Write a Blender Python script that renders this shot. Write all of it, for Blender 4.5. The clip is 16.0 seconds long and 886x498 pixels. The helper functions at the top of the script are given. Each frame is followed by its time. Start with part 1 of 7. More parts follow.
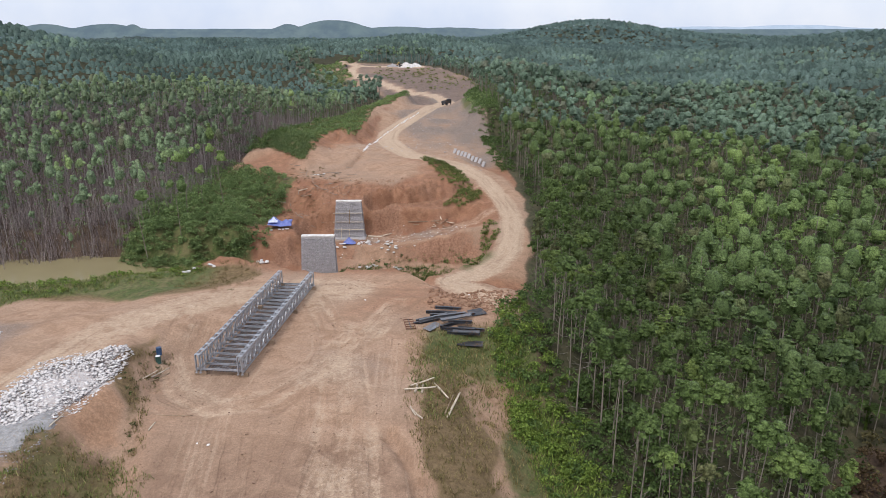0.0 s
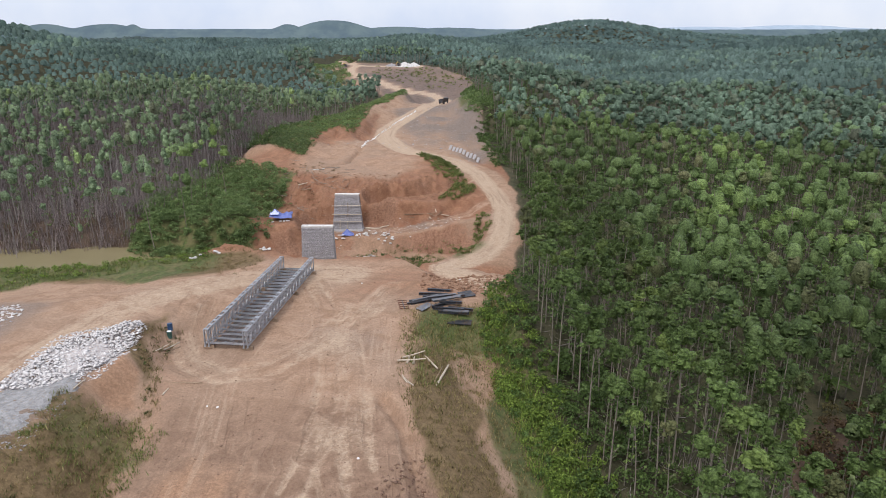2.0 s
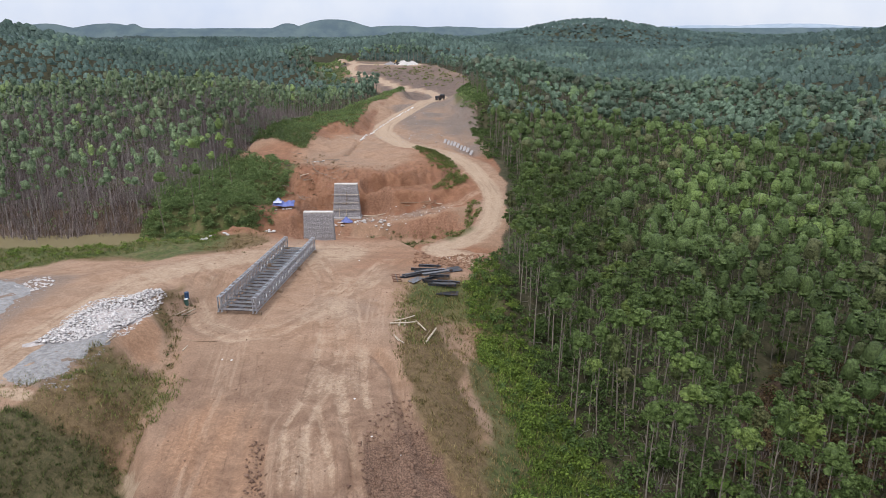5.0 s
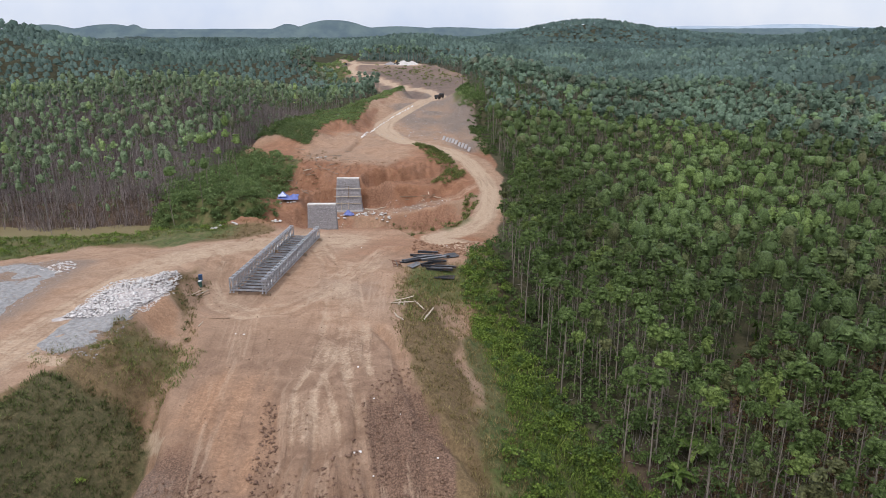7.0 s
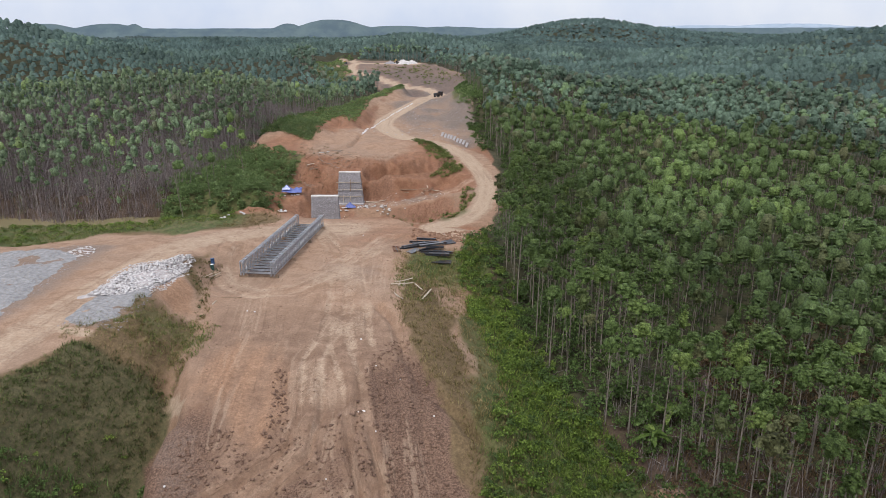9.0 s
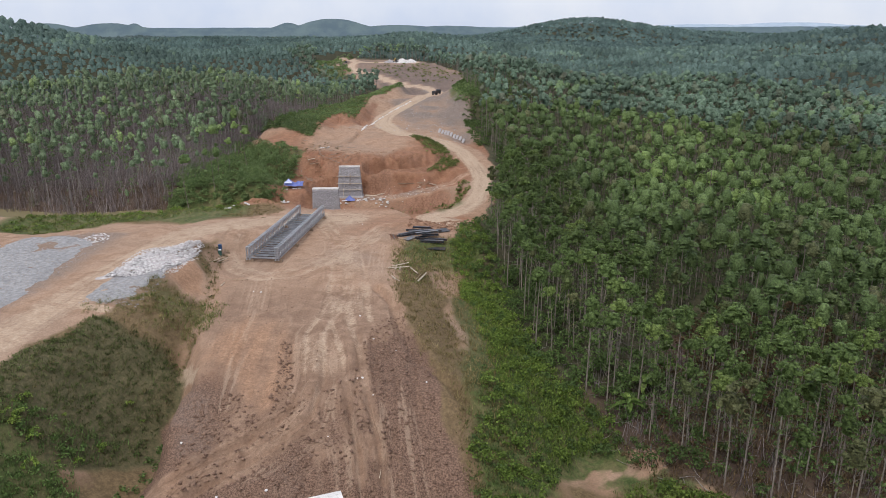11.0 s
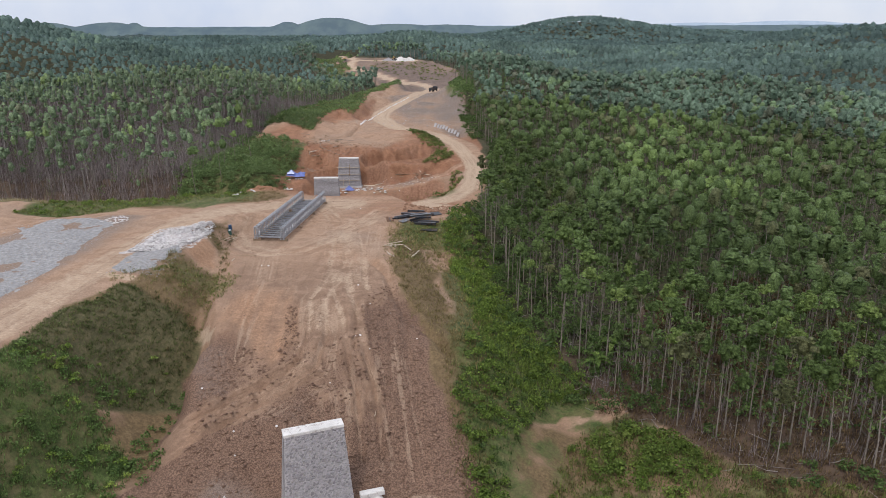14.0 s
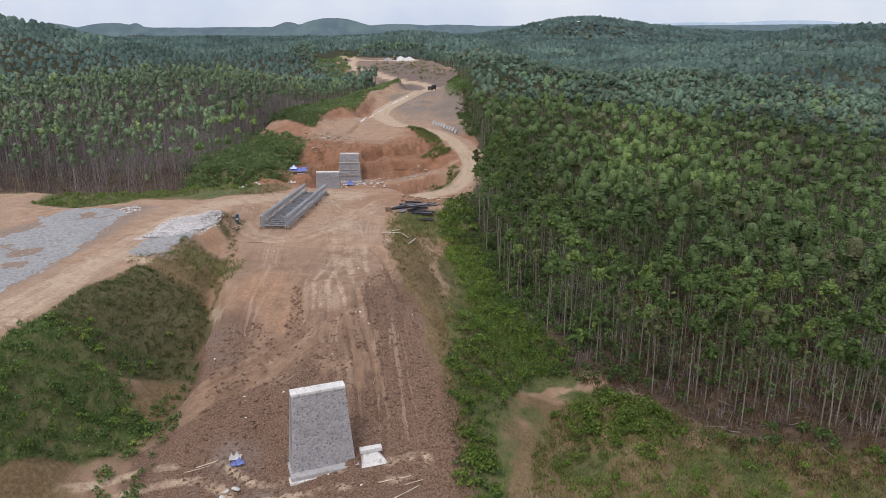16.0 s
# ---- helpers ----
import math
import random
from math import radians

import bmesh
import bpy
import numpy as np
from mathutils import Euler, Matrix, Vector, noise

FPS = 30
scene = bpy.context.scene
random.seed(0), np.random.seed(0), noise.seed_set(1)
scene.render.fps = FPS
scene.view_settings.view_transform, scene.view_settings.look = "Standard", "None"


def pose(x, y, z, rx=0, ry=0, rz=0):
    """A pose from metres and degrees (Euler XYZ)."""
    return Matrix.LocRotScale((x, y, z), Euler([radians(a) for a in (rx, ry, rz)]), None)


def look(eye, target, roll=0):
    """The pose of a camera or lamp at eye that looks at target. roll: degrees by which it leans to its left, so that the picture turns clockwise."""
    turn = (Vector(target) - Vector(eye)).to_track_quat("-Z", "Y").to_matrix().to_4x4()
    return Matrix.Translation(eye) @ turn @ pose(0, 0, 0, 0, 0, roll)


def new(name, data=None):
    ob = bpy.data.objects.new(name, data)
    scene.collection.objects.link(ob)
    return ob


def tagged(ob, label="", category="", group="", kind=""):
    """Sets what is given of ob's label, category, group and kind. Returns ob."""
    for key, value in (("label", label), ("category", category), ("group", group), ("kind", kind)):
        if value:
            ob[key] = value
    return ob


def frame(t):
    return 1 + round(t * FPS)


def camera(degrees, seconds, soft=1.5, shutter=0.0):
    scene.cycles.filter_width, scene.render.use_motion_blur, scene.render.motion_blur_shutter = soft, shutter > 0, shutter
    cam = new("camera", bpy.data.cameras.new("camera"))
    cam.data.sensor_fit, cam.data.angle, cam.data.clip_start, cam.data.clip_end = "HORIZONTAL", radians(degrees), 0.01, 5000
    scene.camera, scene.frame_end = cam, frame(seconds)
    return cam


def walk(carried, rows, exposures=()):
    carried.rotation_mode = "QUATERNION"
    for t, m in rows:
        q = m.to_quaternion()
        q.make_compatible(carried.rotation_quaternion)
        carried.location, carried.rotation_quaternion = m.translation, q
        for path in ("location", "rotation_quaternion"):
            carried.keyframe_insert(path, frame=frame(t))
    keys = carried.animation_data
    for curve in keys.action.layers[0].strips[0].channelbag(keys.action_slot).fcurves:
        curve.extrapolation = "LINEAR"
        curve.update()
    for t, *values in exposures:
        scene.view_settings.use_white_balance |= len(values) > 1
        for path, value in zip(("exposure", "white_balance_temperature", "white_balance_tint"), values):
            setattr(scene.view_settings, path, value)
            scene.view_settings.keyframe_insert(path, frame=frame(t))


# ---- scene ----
cam = camera(64.0, 16.0, soft=0.7)
METRES, EYE, TILT, LEAN, TURN = 65.4, 40.0, -17.35, 0.0, 0.0
ROWS = [
    (0.0, 0.0000, 0.0000, 0.0000, 0.000, 0.000, -0.000),
    (0.5, 0.0038, -0.0247, -0.0082, 0.044, 0.030, -0.050),
    (1.0, 0.0083, -0.0519, -0.0171, 0.007, 0.052, -0.050),
    (1.5, 0.0135, -0.0779, -0.0251, -0.007, 0.052, -0.020),
    (2.0, 0.0188, -0.1053, -0.0344, -0.030, 0.015, -0.010),
    (2.5, 0.0243, -0.1312, -0.0425, -0.030, -0.000, -0.030),
    (3.0, 0.0293, -0.1595, -0.0517, -0.052, -0.007, -0.010),
    (3.5, 0.0337, -0.1858, -0.0598, -0.022, -0.052, 0.020),
    (4.0, 0.0382, -0.2150, -0.0684, -0.022, -0.074, 0.040),
    (6.5, 0.0517, -0.3546, -0.1135, -0.000, -0.037, 0.100),
    (7.0, 0.0530, -0.3835, -0.1233, -0.007, -0.022, 0.090),
    (7.5, 0.0543, -0.4107, -0.1316, -0.037, -0.030, 0.100),
    (8.0, 0.0558, -0.4399, -0.1413, -0.030, -0.030, 0.100),
    (8.5, 0.0568, -0.4664, -0.1504, -0.052, -0.052, 0.110),
    (9.0, 0.0598, -0.4965, -0.1599, -0.022, -0.059, 0.100),
    (11.5, 0.0792, -0.6372, -0.2044, -0.015, -0.141, 0.170),
    (12.0, 0.0832, -0.6666, -0.2140, 0.007, -0.155, 0.190),
    (12.5, 0.0876, -0.6941, -0.2228, -0.015, -0.155, 0.180),
    (13.0, 0.0925, -0.7243, -0.2325, -0.030, -0.192, 0.220),
    (13.5, 0.0962, -0.7525, -0.2416, -0.037, -0.178, 0.220),
    (14.0, 0.0996, -0.7834, -0.2515, -0.037, -0.207, 0.240),
    (14.5, 0.1040, -0.8123, -0.2604, -0.044, -0.237, 0.240),
    (15.0, 0.1090, -0.8436, -0.2708, 0.000, -0.229, 0.230),
    (15.5, 0.1112, -0.8729, -0.2800, -0.007, -0.214, 0.260),
    (16.0, 0.1155, -0.9046, -0.2898, 0.022, -0.200, 0.290),
]
walk(cam, [(t, pose(0, 0, EYE, TILT, LEAN, TURN) @ pose(METRES * x, METRES * y, METRES * z, 90 + pitch, roll, yaw)) for t, x, y, z, yaw, pitch, roll in ROWS], exposures=[(0.0, 0.06, 6380, 10), (8.0, -0.02, 6380, 10), (16.0, -0.1, 6380, 10)])

# ---------------------------------------------------------------- sky and sun
world = bpy.data.worlds.new("overcast_sky")
scene.world = world
world.use_nodes = True
wn, wl = world.node_tree.nodes, world.node_tree.links
wn.clear()
SUN_EL, SUN_AZ = radians(58), radians(205)
sky = wn.new("ShaderNodeTexSky")
sky.sky_type, sky.sun_disc = "NISHITA", False
sky.sun_elevation, sky.sun_rotation = SUN_EL, SUN_AZ
sky.air_density, sky.dust_density = 1.0, 4.0
hue = wn.new("ShaderNodeHueSaturation")
hue.inputs["Saturation"].default_value = 0.35
bg_sky = wn.new("ShaderNodeBackground")
bg_sky.inputs["Strength"].default_value = 0.06
bg_cloud = wn.new("ShaderNodeBackground")
cloud = wn.new("ShaderNodeTexNoise")
cloud.inputs["Scale"].default_value, cloud.inputs["Detail"].default_value, cloud.inputs["Roughness"].default_value = 5.5, 5.0, 0.55
cloud_tone = wn.new("ShaderNodeValToRGB")
cloud_tone.color_ramp.elements[0].position, cloud_tone.color_ramp.elements[0].color = 0.36, (0.70, 0.78, 0.95, 1)
cloud_tone.color_ramp.elements[1].position, cloud_tone.color_ramp.elements[1].color = 0.62, (0.86, 0.90, 0.99, 1)
wl.new(cloud.outputs["Fac"], cloud_tone.inputs[0])
wl.new(cloud_tone.outputs[0], bg_cloud.inputs["Color"])
bg_cloud.inputs["Strength"].default_value = 0.88
add = wn.new("ShaderNodeAddShader")
wout = wn.new("ShaderNodeOutputWorld")
wl.new(sky.outputs[0], hue.inputs["Color"])
wl.new(hue.outputs[0], bg_sky.inputs["Color"])
wl.new(bg_sky.outputs[0], add.inputs[0])
wl.new(bg_cloud.outputs[0], add.inputs[1])
wl.new(add.outputs[0], wout.inputs[0])
sun_data = bpy.data.lights.new("sun", "SUN")
sun_data.energy, sun_data.angle, sun_data.color = 1.7, radians(12), (1.0, 0.97, 0.93)
sun = new("sun", sun_data)
sun.matrix_world = look((math.sin(SUN_AZ) * math.cos(SUN_EL) * 100, math.cos(SUN_AZ) * math.cos(SUN_EL) * 100, math.sin(SUN_EL) * 100), (0, 0, 0))


# ---------------------------------------------------------------- numeric helpers
def sstep(a, b, x):
    t = np.clip((x - a) / (b - a), 0, 1)
    return t * t * (3 - 2 * t)


def hash2(i, j, seed=0):
    n = (i * 374761393 + j * 668265263 + seed * 1274126177) & 0xFFFFFFFF
    n = ((n ^ (n >> 13)) * 1274126177) & 0xFFFFFFFF
    return ((n ^ (n >> 16)) & 0xFFFF) / 65535.0


def vnoise(x, y, seed=0):
    xi, yi = np.floor(x).astype(np.int64), np.floor(y).astype(np.int64)
    fx, fy = x - xi, y - yi
    fx, fy = fx * fx * (3 - 2 * fx), fy * fy * (3 - 2 * fy)
    a, b = hash2(xi, yi, seed), hash2(xi + 1, yi, seed)
    c, d = hash2(xi, yi + 1, seed), hash2(xi + 1, yi + 1, seed)
    return (a + (b - a) * fx) * (1 - fy) + (c + (d - c) * fx) * fy - 0.5


def fbm(x, y, size, octaves=4, seed=0):
    out, amp, f = 0.0, 1.0, 1.0 / size
    for k in range(octaves):
        out = out + amp * vnoise(x * f + 17.3 * k, y * f - 9.1 * k, seed + k)
        amp, f = amp * 0.5, f * 2.03
    return out


def seg_dist(x, y, pts):
    """Distance to a polyline, and how far along it (in points) the nearest place lies."""
    best, along = np.full(np.shape(x), 1e9), np.zeros(np.shape(x))
    for k in range(len(pts) - 1):
        ax, ay, bx, by = pts[k][0], pts[k][1], pts[k + 1][0], pts[k + 1][1]
        dx, dy = bx - ax, by - ay
        u = np.clip(((x - ax) * dx + (y - ay) * dy) / (dx * dx + dy * dy), 0, 1)
        d = np.hypot(x - ax - u * dx, y - ay - u * dy)
        near = d < best
        best, along = np.where(near, d, best), np.where(near, k + u, along)
    return best, along


def area_sd(x, y, poly):
    """Signed distance to an outline: negative inside."""
    d, _ = seg_dist(x, y, poly + poly[:1])
    inside = np.zeros(np.shape(x), bool)
    for k in range(len(poly)):
        ax, ay, bx, by = poly[k - 1][0], poly[k - 1][1], poly[k][0], poly[k][1]
        if ay != by:
            inside ^= ((ay > y) != (by > y)) & (x < (bx - ax) * (y - ay) / (by - ay) + ax)
    return np.where(inside, -d, d)


def along_z(along, pts):
    return np.interp(along, range(len(pts)), [p[2] for p in pts])


# ---------------------------------------------------------------- the plan
PAD = [(-18, -6), (-20, 8), (-20.5, 17), (-23.5, 28), (-26.5, 38), (-28.5, 46), (-29.5, 53), (-30, 62), (-24, 66.5), (-5, 67), (1, 64), (10, 62), (8, 56), (-3.5, 54), (-4.8, 46), (-4.2, 39), (-2.3, 33), (-0.6, 28), (1.5, 21), (4.5, 11), (6.5, 4), (7.5, -6)]
BANK = [(-120, -30), (-41, -30), (-39.5, 5), (-37.5, 18), (-34, 25), (-32.5, 38), (-32, 46), (-33, 53), (-45, 58), (-62, 57), (-120, 50)]
MOUND = [(-48, 126), (-40, 119), (-33, 114.5), (-27, 112), (-20, 111.5), (-13, 111.5), (-6, 113.5), (-2, 118), (-3, 126), (-15, 140), (-26, 148), (-38, 136)]
TERRACE = [(-26, 100.5, -8.1), (-20, 100, -8.0), (-14, 99.5, -7.8), (-8, 98.5, -7.2), (0, 99, -6.0), (7, 101, -4.2), (12, 104.5, -2.8)]
LEDGE = [(-38, 104), (-35, 97), (-30, 95.5), (-26, 98), (-26, 104), (-34, 107)]
KNOLL = [(-49, 136), (-48.5, 158), (-40, 170), (-34.6, 178), (-28, 198), (-22.5, 228), (-16.5, 243), (-14, 229), (-22, 208), (-25, 180), (-24.5, 158), (-27, 151), (-31, 157), (-34.5, 149), (-33, 133), (-34, 125), (-40, 131), (-46, 135)]
SHOULDER = [(-62, 55), (-31, 57), (-26, 60), (-25, 67.5), (-34, 67), (-40, 63.5), (-48, 60), (-62, 57)]
TYRES = [[(-17.5, 61, 0), (-13, 52, 0), (-11.2, 44, 0), (-10, 37, 0), (-9.4, 29.6, 0), (-10.3, 24, 0), (-8.9, 16.5, 0), (-9.3, 13.3, 0), (-12.2, 10.8, 0), (-16, 8.6, 0), (-21.5, 5.4, 0), (-27, 2, 0)],
         [(-9, 33, 0), (-8.2, 27, 0), (-5.8, 21, 0), (-4, 13.8, 0), (-2.6, 10, 0), (-1, 2, 0)],
         [(-29, 54, 0), (-28.4, 46, 0), (-25.2, 40.8, 0), (-20.8, 38.4, 0), (-16.3, 39.8, 0), (-12.4, 44.5, 0), (-11.6, 52, 0)],
         [(-6, 57, 0), (-9.5, 47, 0), (-7.5, 38, 0), (-6.3, 30, 0), (-5, 25, 0)]]
POND = [(-110, 78), (-76, 80), (-60, 80.5), (-50, 82), (-46, 84.5), (-56, 85), (-62, 88), (-67, 89.5), (-72, 87), (-80, 86), (-110, 90)]
LEFT_ROAD = [(-45, -30, 2.6), (-42.5, 5, 2.6), (-41, 18, 2.6), (-39, 30, 2.6), (-37.5, 40, 2.6), (-35.5, 48, 2.4), (-31.5, 54.5, 1.6), (-26, 59, 0.7), (-19, 62, 0.1), (-12, 62, 0)]
LOOP = [(9, 58, -0.3), (1.2, 69.5, -2.6), (4.5, 72.6, -3), (7.8, 76, -3.2), (11, 82, -3.1), (12.5, 89, -2.9), (13.6, 98, -2.9), (13.2, 107, -2.6), (9.6, 122, -1.3), (4, 130, -0.2), (-2, 134, 0.2), (-9, 139, 0.6), (-13.5, 147, 0.9), (-17, 158, 1.0), (-17, 168, 1.3), (-13, 183, 2.0), (-9, 197, 2.6), (-4, 213, 3.2)]
FAR_ROAD = [(-4, 213, 3.2), (-1, 219, 2.6), (3, 232, 1.8), (0, 246, 1.4), (-6, 264, 1.6), (-15, 273.5, 2.0), (-24, 284, 2.6), (-38, 312, 3.6), (-51, 330.5, 4.4), (-60, 357, 5.2), (-62.5, 380, 5.8), (-61.5, 402, 6.3), (-77, 435, 6.4), (-81, 449, 7.0), (-79, 462, 8.2)]
FAR_SCRUB = [(-56, 302), (-74, 332), (-86, 362), (-95, 400), (-95, 438), (-83, 430), (-76, 400), (-66, 360), (-54, 322)]
CROSS_TRACK = [(-15, 106.5, -4.4), (-6, 108.5, -3.8), (2, 112, -3.0), (8.5, 117, -1.9)]
HILLSIDE = [(12, 178), (17, 172), (40, 180), (40, 240), (14, 246), (10, 225)]
YARD = [(-62, 388), (-22, 388), (-8, 402), (-20, 414), (-60, 408)]
GREY_SLOPE = [(-11, 165), (-5, 186), (8, 194), (18, 168), (17, 134), (8, 131), (-2, 144)]
DUG = [(-34, 110), (-31, 112), (-26.4, 114), (-22, 111), (-15, 110.5), (-8.8, 111), (-0.7, 106.5), (1.6, 104.5), (1.6, 102.4), (-4.7, 101.5), (-12, 102), (-16.7, 104), (-24, 104.6), (-31, 100)]
LANE = [(-12.4, 24), (-7.4, 24), (-5.6, 15.4), (-2.2, 9.4), (-7.4, 9.1), (-8.9, 12.3), (-10.5, 12.9), (-9.9, 17.2)]
ORANGE = [(-20.6, 20), (-20, 28.5), (-15, 26.5), (-12.6, 23), (-10.5, 16.4), (-11.3, 12.9), (-14.4, 14.5), (-17, 17)]
RED_STREAK = [(-13.8, 22.8), (-12.2, 22.3), (-10.2, 13.3), (-12.2, 12.8)]
SCARP = [(-31.4, 36.7), (-30.6, 39), (-28.6, 37.6), (-27.4, 34.3), (-28.9, 32.9), (-30.7, 33.4)]
DRY_GAP = [(31, 28.5), (38, 37.5), (46, 43), (47, 38.5), (39.5, 34), (33, 26.5)]
HUMP = [(20, 8.6), (25.5, 9.6), (29.3, 7.6), (31, 3.7), (28.7, -0.4), (22.5, -0.7), (19, 3.7)]
GREEN_BANK = [(-30.2, 26.8), (-31.7, 29.8), (-32.2, 32.0), (-30.3, 32.4), (-28.4, 32.9), (-23.2, 29.6), (-22.6, 28.0), (-22.9, 24.6), (-26.7, 27.0), (-28.6, 26.0)]
DITCH = [(-30.4, 40.5), (-30.2, 45), (-28.4, 46), (-27.3, 39.7), (-24.4, 33.3), (-26.5, 32.2), (-27.5, 35.9)]
FRONT_LEFT = [(-48, -4), (-40, 3), (-37.5, 11), (-30, 12.5), (-26.5, 14.5), (-27.9, 11.5), (-28.7, 8.4), (-27.4, 6.6), (-24.6, 4.3), (-24.8, 2), (-29.3, -2.9), (-33, -6), (-46, -10)]
STRIP_L = [(-68, 51), (-61.5, 51.5), (-56, 55), (-49.4, 58.4), (-42, 62.3), (-33, 66.3), (-40, 74), (-46, 79), (-68, 78)]
GULLY = [(12.5, 42), (16, 32), (20, 23.5), (24, 17.5), (29, 20), (28, 32), (24, 46), (17, 52)]
LOW_TRACK = [(-36, -8.5, 0), (-27.5, -5, 0), (-20.5, -1.6, 0), (-17, -1.0, 0), (-12, -3.4, 0), (-10, -3.4, 0), (-5.9, -2.5, 0), (-1.7, -1.7, 0), (1.5, -1.1, 0), (3.9, -0.4, 0)]
CORRIDOR = [(-4, 120), (8, 108), (17, 100), (17, 128), (15, 145), (14, 190), (10, 245), (22, 300), (14, 345), (-2, 400), (-20, 430), (-68, 430), (-76, 390), (-62, 345), (-44, 304), (-27, 262), (-20, 236), (-26, 215), (-30, 190), (-37, 160), (-36, 140), (-24, 128)]
CLEAR = [(110, -60), (95, -6), (70, -1), (51, 1.5), (44, 3), (37, 4.3), (30.4, 9), (25, 12.5), (22.5, 17), (19, 22), (15.5, 30), (12.5, 41), (10.5, 50), (10, 60), (12.5, 70), (16, 84), (18, 101), (18, 126), (16, 142), (15, 190), (11, 245), (22, 300), (14, 345), (-2, 405), (-50, 424), (-66, 428), (-70, 470), (-90, 470), (-96, 440), (-98, 400), (-88, 362), (-76, 335), (-58, 306), (-40, 288), (-29, 262), (-27, 240), (-32, 206), (-43, 184), (-52, 166), (-54, 148), (-52, 134), (-52, 124), (-54, 112), (-57, 98), (-62, 90), (-80, 87), (-112, 92), (-150, 70), (-150, -60)]
STREAM = [(-60, -24, -11), (-25, -16, -11), (0, -9.5, -11), (8.5, -3, -10.8), (13, 5, -10.6), (17, 12, -10.2), (15, 22, -7.6), (12.5, 32, -6.0), (11, 42, -4.8), (11, 52, -4)]


def natural(x, y):
    """The lie of the wooded land before any earthwork."""
    far = np.hypot(x, y)
    h = -6.5 + fbm(x, y, 130, 3, 3) * 7 + fbm(x, y, 420, 2, 8) * 16 * sstep(150, 500, far)
    h = h + 6.0 * sstep(60, 230, y) * np.exp(-((x + 90) / 150) ** 2)
    h = h - 2.5 * sstep(10, 40, x) * (1 - sstep(60, 140, y))
    h = h + 6 * np.exp(-(((x + 40) / 160) ** 2 + ((y - 620) / 120) ** 2))
    for cx, cy, sx, sy, amp in ((-320, 320, 110, 95, 40), (-100, 390, 45, 60, 8), (30, 210, 32, 45, 11), (190, 240, 100, 65, 14), (105, 195, 35, 35, 4), (480, 570, 160, 75, 22)):
        h = h + amp * np.exp(-(((x - cx) / sx) ** 2 + ((y - cy) / sy) ** 2))
    d, _ = seg_dist(x, y, [(-175, 148), (-130, 158), (-80, 170)])
    h = h + 6 * np.exp(-((d / 26) ** 2))
    d, _ = seg_dist(x, y, [(-240, 222), (-130, 235), (-105, 290)])
    h = h - 9 * np.exp(-((d / 35) ** 2))
    h = h + 3 * np.exp(-(((x + 25) / 330) ** 2 + ((y - 760) / 200) ** 2))
    h = h + 46 * np.exp(-(((x - 300) / 150) ** 2 + ((y - 1180) / 170) ** 2)) + 20 * np.exp(-(((x - 480) / 170) ** 2 + ((y - 1230) / 170) ** 2))
    h = h + 34 * np.exp(-(((x - 960) / 260) ** 2 + ((y - 900) / 230) ** 2))
    h = h - 7 * np.exp(-(((x + 62) / 24) ** 2 + ((y - 262) / 52) ** 2))
    return h - 22 * sstep(900, 3500, far)


def lay(h, target, sd, width):
    """Cut or fill towards a target level inside an outline, with banks of that width outside it."""
    return h + (target - h) * sstep(1, 0, sd / width)


